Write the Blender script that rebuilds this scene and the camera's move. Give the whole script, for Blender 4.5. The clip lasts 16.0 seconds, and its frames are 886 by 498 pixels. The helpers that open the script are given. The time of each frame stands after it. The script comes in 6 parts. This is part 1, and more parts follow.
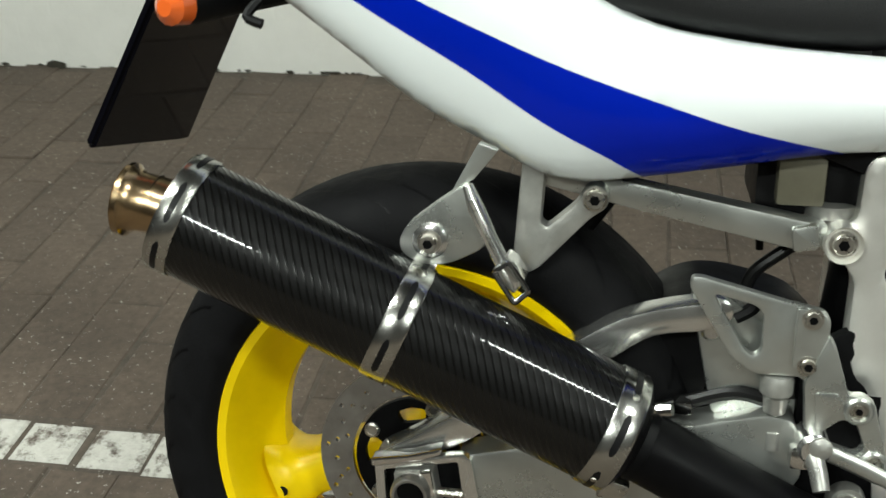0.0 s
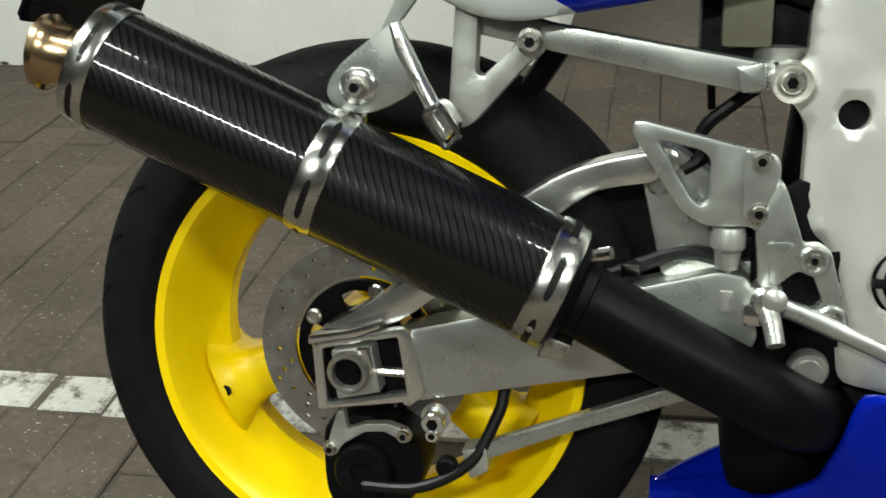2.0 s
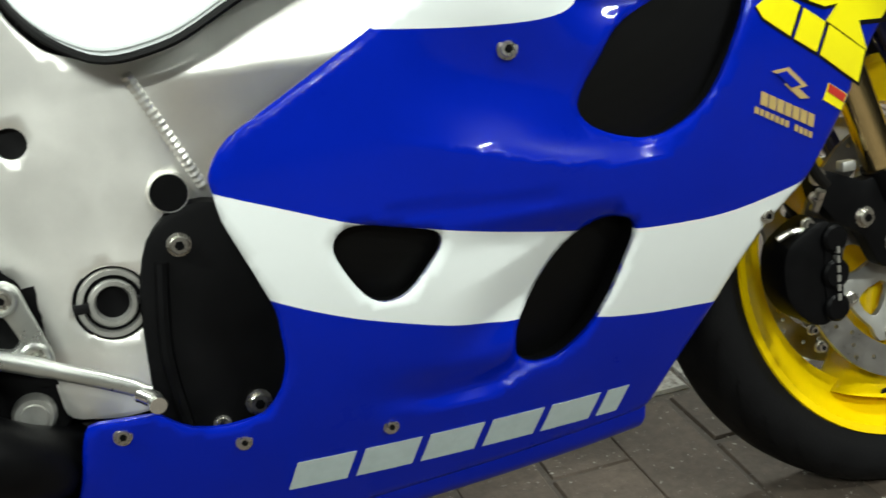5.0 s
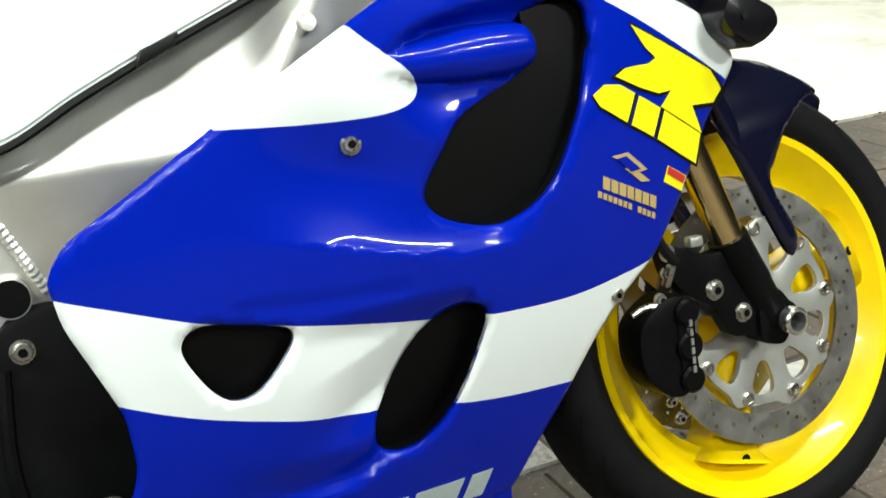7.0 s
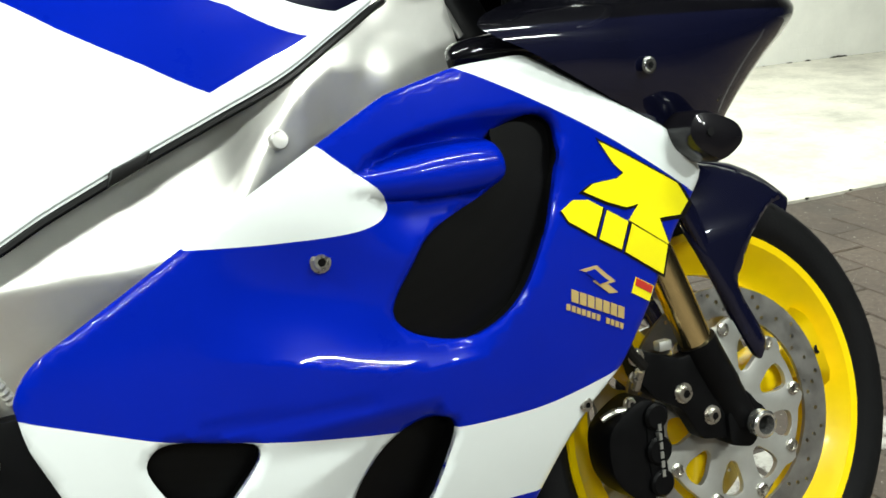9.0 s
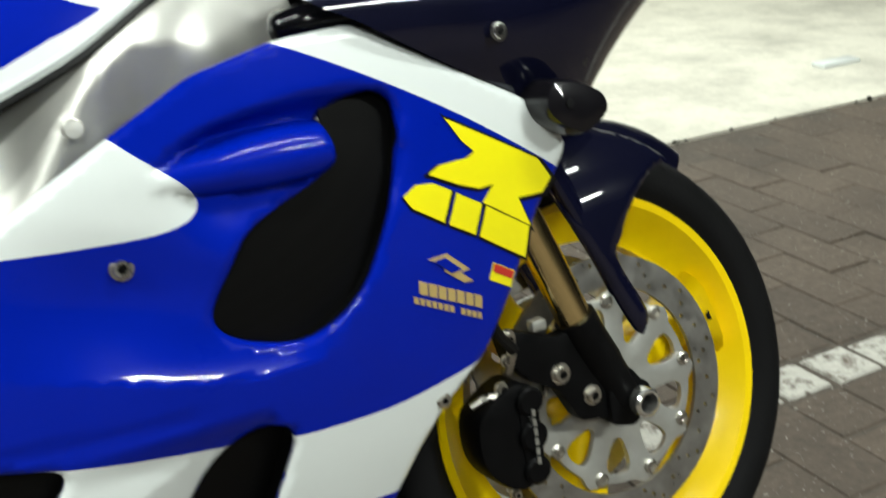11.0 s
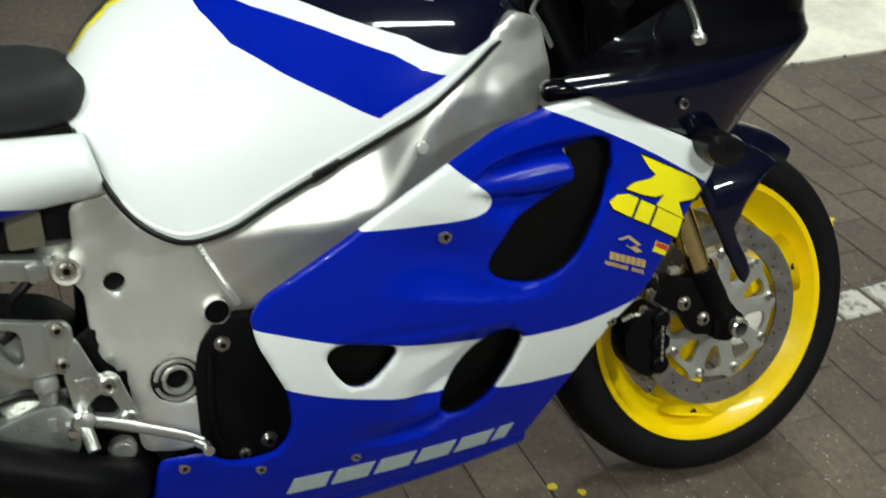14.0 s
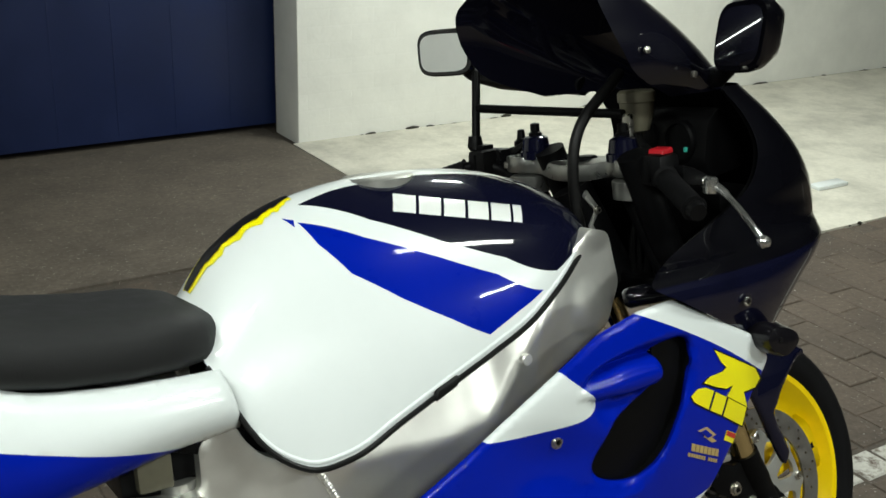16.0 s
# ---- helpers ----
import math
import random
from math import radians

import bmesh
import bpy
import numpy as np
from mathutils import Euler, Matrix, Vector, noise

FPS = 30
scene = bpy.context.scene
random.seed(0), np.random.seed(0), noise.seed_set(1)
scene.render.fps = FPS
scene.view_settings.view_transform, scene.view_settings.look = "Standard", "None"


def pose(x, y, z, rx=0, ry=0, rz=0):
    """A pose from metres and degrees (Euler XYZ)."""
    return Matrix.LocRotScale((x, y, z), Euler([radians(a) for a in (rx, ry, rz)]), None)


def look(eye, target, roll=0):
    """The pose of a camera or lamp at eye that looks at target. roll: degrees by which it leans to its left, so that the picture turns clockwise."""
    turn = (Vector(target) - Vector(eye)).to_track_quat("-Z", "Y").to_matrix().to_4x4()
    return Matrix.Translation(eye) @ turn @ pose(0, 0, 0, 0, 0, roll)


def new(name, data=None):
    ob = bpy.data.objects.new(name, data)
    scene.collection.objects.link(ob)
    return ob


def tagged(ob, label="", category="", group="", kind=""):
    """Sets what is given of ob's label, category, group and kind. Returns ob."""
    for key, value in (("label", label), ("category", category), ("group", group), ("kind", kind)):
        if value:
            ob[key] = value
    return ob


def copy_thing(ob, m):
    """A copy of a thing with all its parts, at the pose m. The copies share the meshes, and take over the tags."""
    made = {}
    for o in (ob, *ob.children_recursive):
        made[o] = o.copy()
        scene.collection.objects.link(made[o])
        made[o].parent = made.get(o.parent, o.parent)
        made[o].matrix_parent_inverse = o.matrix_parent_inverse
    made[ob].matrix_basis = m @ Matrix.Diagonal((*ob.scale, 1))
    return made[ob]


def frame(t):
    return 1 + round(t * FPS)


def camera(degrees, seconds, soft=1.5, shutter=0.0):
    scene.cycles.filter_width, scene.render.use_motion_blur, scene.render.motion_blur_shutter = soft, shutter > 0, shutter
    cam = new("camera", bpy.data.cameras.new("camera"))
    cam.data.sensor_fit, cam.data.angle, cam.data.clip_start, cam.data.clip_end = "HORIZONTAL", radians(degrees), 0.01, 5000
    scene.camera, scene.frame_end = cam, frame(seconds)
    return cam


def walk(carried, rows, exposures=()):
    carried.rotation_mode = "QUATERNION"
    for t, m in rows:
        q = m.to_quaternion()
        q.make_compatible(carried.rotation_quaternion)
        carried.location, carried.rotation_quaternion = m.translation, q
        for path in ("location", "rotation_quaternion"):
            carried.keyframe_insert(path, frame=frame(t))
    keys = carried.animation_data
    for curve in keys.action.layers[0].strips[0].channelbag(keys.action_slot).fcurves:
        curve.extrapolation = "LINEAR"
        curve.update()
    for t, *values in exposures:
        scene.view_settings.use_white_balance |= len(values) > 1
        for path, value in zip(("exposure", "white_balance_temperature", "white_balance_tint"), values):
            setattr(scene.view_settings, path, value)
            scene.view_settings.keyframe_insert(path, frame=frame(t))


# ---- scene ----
cam = camera(43.6, 16.0, 1.5, 0.45)
PATH = [
    (0, (0.2, -0.966, 1.093), (-0.117, 0.751, 0.116), -2.1),
    (0.5, (0.229, -0.99, 0.97), (-0.17, 0.781, 0.131), -0.9),
    (1, (0.259, -0.976, 0.917), (-0.169, 0.795, 0.094), -1.4),
    (1.5, (0.267, -0.977, 0.905), (-0.119, 0.791, 0.055), -2.0),
    (2, (0.286, -0.995, 0.903), (-0.086, 0.759, 0.018), -3.4),
    (2.5, (0.308, -0.987, 0.886), (0.019, 0.777, -0.013), -3.8),
    (3, (0.34, -0.974, 0.881), (0.21, 0.806, -0.022), -3.6),
    (3.5, (0.434, -0.981, 0.853), (0.403, 0.843, 0.033), -4.0),
    (4, (0.464, -0.971, 0.846), (0.658, 0.855, 0.05), -3.7),
    (4.5, (0.492, -0.98, 0.849), (0.903, 0.806, 0.045), -3.4),
    (5, (0.498, -0.988, 0.847), (1.1, 0.735, 0.026), -2.6),
    (7.5, (0.541, -1.0, 0.875), (1.35, 0.704, 0.21), -2.8),
    (8, (0.543, -0.998, 0.886), (1.359, 0.717, 0.26), -2.7),
    (10.5, (0.613, -0.967, 0.949), (1.528, 0.688, 0.294), -0.8),
    (11, (0.689, -0.943, 0.941), (1.589, 0.674, 0.178), -2.1),
    (11.5, (0.722, -0.955, 1.024), (1.615, 0.546, 0.047), -2.0),
    (12, (0.679, -0.997, 1.132), (1.595, 0.4, 0.03), -0.3),
    (12.5, (0.601, -1.056, 1.222), (1.487, 0.31, 0.059), 1.1),
    (13, (0.512, -1.123, 1.306), (1.308, 0.278, 0.117), 2.1),
    (13.5, (0.418, -1.199, 1.347), (1.154, 0.258, 0.187), 2.7),
    (14, (0.358, -1.253, 1.352), (1.053, 0.294, 0.288), 2.4),
    (14.5, (0.271, -1.274, 1.35), (1.013, 0.349, 0.442), 2.5),
    (15, (0.202, -1.286, 1.35), (1.005, 0.374, 0.573), 2.0),
    (15.5, (0.102, -1.215, 1.348), (1.031, 0.407, 0.633), 1.8),
    (16, (0.026, -1.153, 1.38), (1.036, 0.419, 0.662), 1.9),
]
# the clip's camera opens and closes its exposure a little on the way
EXPOSURES = [(0, -0.2), (1.5, -0.05), (2, -0.08), (3, 0.12), (4.5, 0.05), (5, 0.0), (7.5, 0.36), (8, 0.36), (10.5, -0.17), (11, -0.17), (12, -0.02), (13.5, -0.1), (14.5, -0.63), (15, -0.6), (16, -0.55)]
walk(cam, [(t, look(eye, target, roll)) for t, eye, target, roll in PATH], EXPOSURES)
# world: faint bounce of a covered, lamp-lit parking bay
world = bpy.data.worlds.new("World")
scene.world = world
world.use_nodes = True
world.node_tree.nodes["Background"].inputs[0].default_value = (0.85, 0.9, 1.0, 1)
world.node_tree.nodes["Background"].inputs[1].default_value = 0.015

TUBES = [(-0.6, -3.1, 2.83, 125), (2.9, -3.1, 2.83, 150), (-0.7, -0.9, 2.83, 20), (1.82, -0.9, 2.83, 38), (3.1, 2.0, 2.83, 120), (-1.6, -0.5, 2.83, 85)]


# ---- materials ----
def mat(name, color, rough=0.5, metal=0.0, coat=0.0, var=0.0, scale=20.0, bump=0.0, bscale=200.0, rvar=0.0, spec=0.5):
    """Principled surface with colour variation at two scales, gloss variation and fine relief."""
    m = bpy.data.materials.new(name)
    m.use_nodes = True
    nt = m.node_tree
    b = nt.nodes["Principled BSDF"]
    b.inputs["Base Color"].default_value = (*color, 1)
    b.inputs["Roughness"].default_value = rough
    b.inputs["Metallic"].default_value = metal
    b.inputs["Coat Weight"].default_value = coat
    b.inputs["Coat Roughness"].default_value = 0.04
    b.inputs["Specular IOR Level"].default_value = spec
    tc = nt.nodes.new("ShaderNodeTexCoord")
    if var or rvar:
        n1 = nt.nodes.new("ShaderNodeTexNoise")
        n1.inputs["Scale"].default_value = scale
        n1.inputs["Detail"].default_value = 6
        n1.inputs["Roughness"].default_value = 0.65
        nt.links.new(tc.outputs["Object"], n1.inputs["Vector"])
        if var:
            mr = nt.nodes.new("ShaderNodeMapRange")
            mr.inputs[3].default_value = 1 - var
            mr.inputs[4].default_value = 1 + var
            mr.inputs[1].default_value = 0.3
            mr.inputs[2].default_value = 0.7
            nt.links.new(n1.outputs["Fac"], mr.inputs[0])
            mx = nt.nodes.new("ShaderNodeMix")
            mx.data_type = "RGBA"
            mx.blend_type = "MULTIPLY"
            mx.inputs[0].default_value = 1
            mx.inputs[6].default_value = (*color, 1)
            nt.links.new(mr.outputs[0], mx.inputs[7])
            nt.links.new(mx.outputs[2], b.inputs["Base Color"])
        if rvar:
            m2 = nt.nodes.new("ShaderNodeMapRange")
            m2.inputs[1].default_value = 0.3
            m2.inputs[2].default_value = 0.7
            m2.inputs[3].default_value = max(rough - rvar, 0.02)
            m2.inputs[4].default_value = min(rough + rvar, 1)
            nt.links.new(n1.outputs["Fac"], m2.inputs[0])
            nt.links.new(m2.outputs[0], b.inputs["Roughness"])
    if bump:
        n2 = nt.nodes.new("ShaderNodeTexNoise")
        n2.inputs["Scale"].default_value = bscale
        n2.inputs["Detail"].default_value = 4
        nt.links.new(tc.outputs["Object"], n2.inputs["Vector"])
        bp = nt.nodes.new("ShaderNodeBump")
        bp.inputs["Strength"].default_value = bump
        bp.inputs["Distance"].default_value = 0.002
        nt.links.new(n2.outputs["Fac"], bp.inputs["Height"])
        nt.links.new(bp.outputs[0], b.inputs["Normal"])
    return m


BLUE = mat("blue_paint", (0.0, 0.011, 0.335), 0.3, 0.0, 0.34, 0.05, 8, 0, 200, 0.04, 0.05)
NAVY = mat("navy_paint", (0.0035, 0.004, 0.0145), 0.3, 0.0, 0.9, 0.05, 8, spec=0.03)
WHITE = mat("white_paint", (0.77, 0.815, 0.81), 0.3, 0.0, 1.0, 0.02, 6)
YELLOW = mat("yellow_paint", (0.86, 0.6, 0.0), 0.34, 0.0, 0.25, 0.05, 15, 0, 200, 0.06, 0.25)
DECAL_YELLOW = mat("yellow_vinyl", (0.95, 0.85, 0.0), 0.4, 0, 0.6, 0.02, 30)
DECAL_WHITE = mat("white_vinyl", (0.78, 0.8, 0.78), 0.4, 0, 0.6, 0.02, 30)
DECAL_GREY = mat("silver_vinyl", (0.42, 0.5, 0.5), 0.4, 0, 0.6, 0.08, 60)
DECAL_GOLD = mat("gold_vinyl", (0.5, 0.36, 0.13), 0.4, 0, 0.4, 0.05, 60)
DECAL_RED = mat("red_vinyl", (0.55, 0.03, 0.02), 0.4, 0, 0.4, 0.05, 60)
DECAL_BLACK = mat("black_vinyl", (0.003, 0.003, 0.0035), 0.45, 0, 0.1, 0.05, 60, spec=0.2)
FRAME = mat("silver_frame_lacquer", (0.88, 0.87, 0.82), 0.4, 0.8, 0, 0.05, 14, 0.03, 900, 0.05)
ALU = mat("brushed_aluminium", (0.78, 0.78, 0.75), 0.2, 0.95, 0, 0.06, 18, 0, 400, 0.06)
SATIN = mat("satin_painted_alloy", (0.53, 0.545, 0.515), 0.3, 0.88, 0, 0.06, 18, 0, 500, 0.07)
CAST = mat("cast_alloy", (0.46, 0.46, 0.43), 0.36, 0.75, 0, 0.14, 30, 0.12, 300, 0.1)
YOKE = mat("yoke_alloy", (0.3, 0.3, 0.285), 0.33, 0.9, 0, 0.12, 40, 0.06, 400, 0.1)
CHROME = mat("bright_steel", (0.8, 0.8, 0.78), 0.13, 1.0, 0, 0.05, 40, 0, 200, 0.05)
BAND_STEEL = mat("satin_steel_band", (0.5, 0.5, 0.47), 0.24, 1.0, 0, 0.08, 30, 0, 500, 0.06)
CARRIER = mat("bead_blasted_alloy", (0.5, 0.5, 0.47), 0.38, 0.7, 0, 0.08, 30, 0.05, 400, 0.06)
STEEL = mat("disc_steel", (0.36, 0.35, 0.33), 0.36, 0.9, 0, 0.14, 45, 0.08, 700, 0.1)
BOLT = mat("bolt_steel", (0.55, 0.53, 0.48), 0.3, 1.0, 0, 0.15, 80, 0.1, 900, 0.1)
TITAN = mat("heat_tinted_titanium", (0.42, 0.3, 0.17), 0.2, 1.0, 0, 0.3, 12, 0, 200, 0.06)
GOLD = mat("gold_anodised_fork", (0.9, 0.72, 0.36), 0.17, 1.0, 0, 0.06, 30, 0, 200, 0.05)
RUBBER = mat("tyre_rubber", (0.005, 0.005, 0.0055), 0.68, 0, 0, 0.25, 30, 0.2, 300, 0.12, 0.1)
BLACK = mat("black_plastic", (0.003, 0.003, 0.0034), 0.45, 0, 0, 0.2, 25, 0.1, 400, 0.1, 0.15)
GLOSSBLACK = mat("gloss_black", (0.002, 0.002, 0.0035), 0.4, 0, 0.9, 0.1, 20, 0, 200, 0.05, 0.03)
SATINBLACK = mat("satin_black_metal", (0.003, 0.003, 0.0034), 0.42, 0.0, 0, 0.2, 25, 0.08, 350, 0.1, 0.09)
HOSE = mat("hose_rubber", (0.004, 0.004, 0.004), 0.42, 0, 0, 0.2, 60, spec=0.25)
SEATM = mat("seat_vinyl", (0.012, 0.0125, 0.013), 0.62, 0, 0, 0.15, 30, 0.35, 700, 0.08, 0.3)
ENGINE = mat("engine_black", (0.002, 0.002, 0.0023), 0.55, 0.0, 0, 0.2, 20, 0.15, 300, 0.1, 0.1)
ORANGE = mat("amber_lens", (0.7, 0.12, 0.02), 0.15, 0, 0.8, 0.05, 60)
LENSB = mat("smoked_lens", (0.005, 0.0045, 0.006), 0.3, 0, 0.5, 0.1, 60, spec=0.1)
# bottle plastic with the shade under the screen put into its base colour
FLUID = mat("shade_darkened_plastic", (0.14, 0.13, 0.09), 0.45, 0, 0, 0.15, 30)
REDSW = mat("red_switch", (0.5, 0.012, 0.02), 0.35, 0, 0, 0.05, 60)
GREEN = mat("teal_mark", (0.05, 0.5, 0.4), 0.35, 0, 0, 0.05, 60)
MIRROR = mat("mirror_glass", (0.85, 0.87, 0.88), 0.02, 1.0)
SCREEN = mat("smoked_screen", (0.003, 0.003, 0.007), 0.35, 0, 0.9, 0.05, 10, spec=0.05)


def carbon():
    m = mat("carbon_weave", (0.004, 0.004, 0.0045), 0.28, 0.0, 0.9, spec=0.16)
    nt = m.node_tree
    b = nt.nodes["Principled BSDF"]
    uv = nt.nodes.new("ShaderNodeUVMap")
    mp = nt.nodes.new("ShaderNodeMapping")
    mp.inputs["Rotation"].default_value = (0, 0, radians(36))
    w = nt.nodes.new("ShaderNodeTexWave")
    w.inputs["Scale"].default_value = 46
    w.inputs["Distortion"].default_value = 0.6
    w.inputs["Detail"].default_value = 1
    w.inputs["Detail Scale"].default_value = 14
    nt.links.new(uv.outputs[0], mp.inputs[0])
    nt.links.new(mp.outputs[0], w.inputs[0])
    n = nt.nodes.new("ShaderNodeTexNoise")
    n.inputs["Scale"].default_value = 9
    nt.links.new(uv.outputs[0], n.inputs["Vector"])
    mul = nt.nodes.new("ShaderNodeMath")
    mul.operation = "MULTIPLY"
    nt.links.new(w.outputs["Fac"], mul.inputs[0])
    nt.links.new(n.outputs["Fac"], mul.inputs[1])
    cr = nt.nodes.new("ShaderNodeValToRGB")
    cr.color_ramp.elements[0].position = 0.1
    cr.color_ramp.elements[0].color = (0.002, 0.002, 0.002, 1)
    cr.color_ramp.elements[1].position = 0.6
    cr.color_ramp.elements[1].color = (0.0035, 0.0034, 0.0032, 1)
    nt.links.new(mul.outputs[0], cr.inputs[0])
    nt.links.new(cr.outputs[0], b.inputs["Base Color"])
    bp = nt.nodes.new("ShaderNodeBump")
    bp.inputs["Strength"].default_value = 0.2
    bp.inputs["Distance"].default_value = 0.0006
    nt.links.new(w.outputs["Fac"], bp.inputs["Height"])
    nt.links.new(bp.outputs[0], b.inputs["Normal"])
    bc = nt.nodes.new("ShaderNodeBump")
    bc.inputs["Strength"].default_value = 0.025
    bc.inputs["Distance"].default_value = 0.0008
    nt.links.new(w.outputs["Fac"], bc.inputs["Height"])
    nt.links.new(bc.outputs[0], b.inputs["Coat Normal"])
    rr = nt.nodes.new("ShaderNodeMapRange")
    rr.inputs[3].default_value = 0.5
    rr.inputs[4].default_value = 0.24
    nt.links.new(w.outputs["Fac"], rr.inputs[0])
    nt.links.new(rr.outputs[0], b.inputs["Roughness"])
    b.inputs["Coat Weight"].default_value = 0.5
    return m


CARBON = carbon()


def mesh_grille():
    m = mat("black_mesh_and_vent_shade", (0.006, 0.006, 0.006), 0.5, 0.0, spec=0.15)
    nt = m.node_tree
    b = nt.nodes["Principled BSDF"]
    tc = nt.nodes.new("ShaderNodeTexCoord")
    v = nt.nodes.new("ShaderNodeTexVoronoi")
    v.inputs["Scale"].default_value = 420
    v.inputs["Randomness"].default_value = 0.0
    nt.links.new(tc.outputs["Object"], v.inputs["Vector"])
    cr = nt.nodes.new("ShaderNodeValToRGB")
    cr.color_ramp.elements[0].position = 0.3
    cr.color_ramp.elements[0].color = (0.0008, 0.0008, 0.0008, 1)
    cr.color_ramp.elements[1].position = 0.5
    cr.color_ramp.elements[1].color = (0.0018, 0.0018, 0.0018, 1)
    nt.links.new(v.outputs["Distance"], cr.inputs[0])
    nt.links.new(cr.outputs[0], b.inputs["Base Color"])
    return m


MESH_SHADE = mesh_grille()


def brick_mat(name, base, spread, white=0.0, grit=1.0):
    """Worn clay paver: each piece its own shade, grit, pale specks and dark stains."""
    m = bpy.data.materials.new(name)
    m.use_nodes = True
    nt = m.node_tree
    b = nt.nodes["Principled BSDF"]
    b.inputs["Roughness"].default_value = 0.8
    tc = nt.nodes.new("ShaderNodeTexCoord")
    geo = nt.nodes.new("ShaderNodeNewGeometry")
    inf = nt.nodes.new("ShaderNodeObjectInfo")
    add = nt.nodes.new("ShaderNodeMath")
    add.operation = "ADD"
    nt.links.new(geo.outputs["Random Per Island"], add.inputs[0])
    nt.links.new(inf.outputs["Random"], add.inputs[1])
    fr = nt.nodes.new("ShaderNodeMath")
    fr.operation = "FRACT"
    nt.links.new(add.outputs[0], fr.inputs[0])
    cr = nt.nodes.new("ShaderNodeValToRGB")
    cr.color_ramp.elements[0].color = (*[c * (1 - spread) for c in base], 1)
    cr.color_ramp.elements[1].color = (*[c * (1 + spread) for c in base], 1)
    nt.links.new(fr.outputs[0], cr.inputs[0])

    def noise_fac(scale, detail, lo, hi):
        n = nt.nodes.new("ShaderNodeTexNoise")
        n.inputs["Scale"].default_value = scale
        n.inputs["Detail"].default_value = detail
        n.inputs["Roughness"].default_value = 0.7
        nt.links.new(geo.outputs["Position"], n.inputs["Vector"])
        r = nt.nodes.new("ShaderNodeMapRange")
        r.inputs[1].default_value = lo
        r.inputs[2].default_value = hi
        nt.links.new(n.outputs["Fac"], r.inputs[0])
        return n, r

    def mixc(fac, a, bcol, mode="MIX"):
        x = nt.nodes.new("ShaderNodeMix")
        x.data_type = "RGBA"
        x.blend_type = mode
        if fac is not None:
            nt.links.new(fac, x.inputs[0])
        else:
            x.inputs[0].default_value = 1
        nt.links.new(a, x.inputs[6])
        if isinstance(bcol, tuple):
            x.inputs[7].default_value = (*bcol, 1)
        else:
            nt.links.new(bcol, x.inputs[7])
        return x.outputs[2]

    n1, r1 = noise_fac(3.0, 5, 0.42, 0.7)
    n2, r2 = noise_fac(60.0, 4, 0.3, 0.7)
    r2.inputs[3].default_value = 1 - 0.28 * grit
    r2.inputs[4].default_value = 1 + 0.25 * grit
    n3, r3 = noise_fac(110.0, 3, 0.645, 0.71)
    n4, r4 = noise_fac(14.0, 4, 0.6, 0.78)
    col = mixc(None, cr.outputs[0], r2.outputs[0], "MULTIPLY")
    f1 = nt.nodes.new("ShaderNodeMath")
    f1.operation = "MULTIPLY"
    f1.inputs[1].default_value = 0.65
    nt.links.new(r1.outputs[0], f1.inputs[0])
    col = mixc(f1.outputs[0], col, tuple(c * 0.45 for c in base))
    f4 = nt.nodes.new("ShaderNodeMath")
    f4.operation = "MULTIPLY"
    f4.inputs[1].default_value = 0.5 * grit
    nt.links.new(r4.outputs[0], f4.inputs[0])
    col = mixc(f4.outputs[0], col, tuple(min(c * 1.9, 0.6) for c in base))
    f3 = nt.nodes.new("ShaderNodeMath")
    f3.operation = "MULTIPLY"
    f3.inputs[1].default_value = 0.7 * grit
    nt.links.new(r3.outputs[0], f3.inputs[0])
    col = mixc(f3.outputs[0], col, (0.5, 0.48, 0.42))
    if white:
        n5, r5 = noise_fac(22.0, 6, 0.62 - 0.25 * (1 - white), 0.72 - 0.2 * (1 - white))
        inv = nt.nodes.new("ShaderNodeMath")
        inv.operation = "SUBTRACT"
        inv.inputs[0].default_value = 1.0
        nt.links.new(r5.outputs[0], inv.inputs[1])
        wcol = nt.nodes.new("ShaderNodeValToRGB")
        wcol.color_ramp.elements[0].color = (0.3, 0.285, 0.25, 1)
        wcol.color_ramp.elements[1].color = (0.62, 0.61, 0.56, 1)
        nt.links.new(n2.outputs["Fac"], wcol.inputs[0])
        col = mixc(inv.outputs[0], col, wcol.outputs[0])
    nt.links.new(col, b.inputs["Base Color"])
    bp = nt.nodes.new("ShaderNodeBump")
    bp.inputs["Strength"].default_value = 0.5
    bp.inputs["Distance"].default_value = 0.003
    nt.links.new(n2.outputs["Fac"], bp.inputs["Height"])
    nt.links.new(bp.outputs[0], b.inputs["Normal"])
    return m


BRICK = brick_mat("worn_clay_paver", (0.092, 0.069, 0.051), 0.14)
WHITEBRICK = brick_mat("white_painted_paver", (0.11, 0.085, 0.066), 0.2, 0.5)
CONCRETE = brick_mat("pale_dusty_concrete", (0.6, 0.575, 0.49), 0.04, grit=0.3)
RAMP = brick_mat("grey_brown_concrete", (0.108, 0.088, 0.068), 0.05)
SAND = brick_mat("joint_sand", (0.074, 0.058, 0.044), 0.1)
YMARK = brick_mat("yellow_road_paint", (0.62, 0.47, 0.02), 0.1)
WALLM = mat("white_painted_brickwork", (0.83, 0.83, 0.78), 0.6, 0, 0, 0.07, 3.0, 0.35, 60)


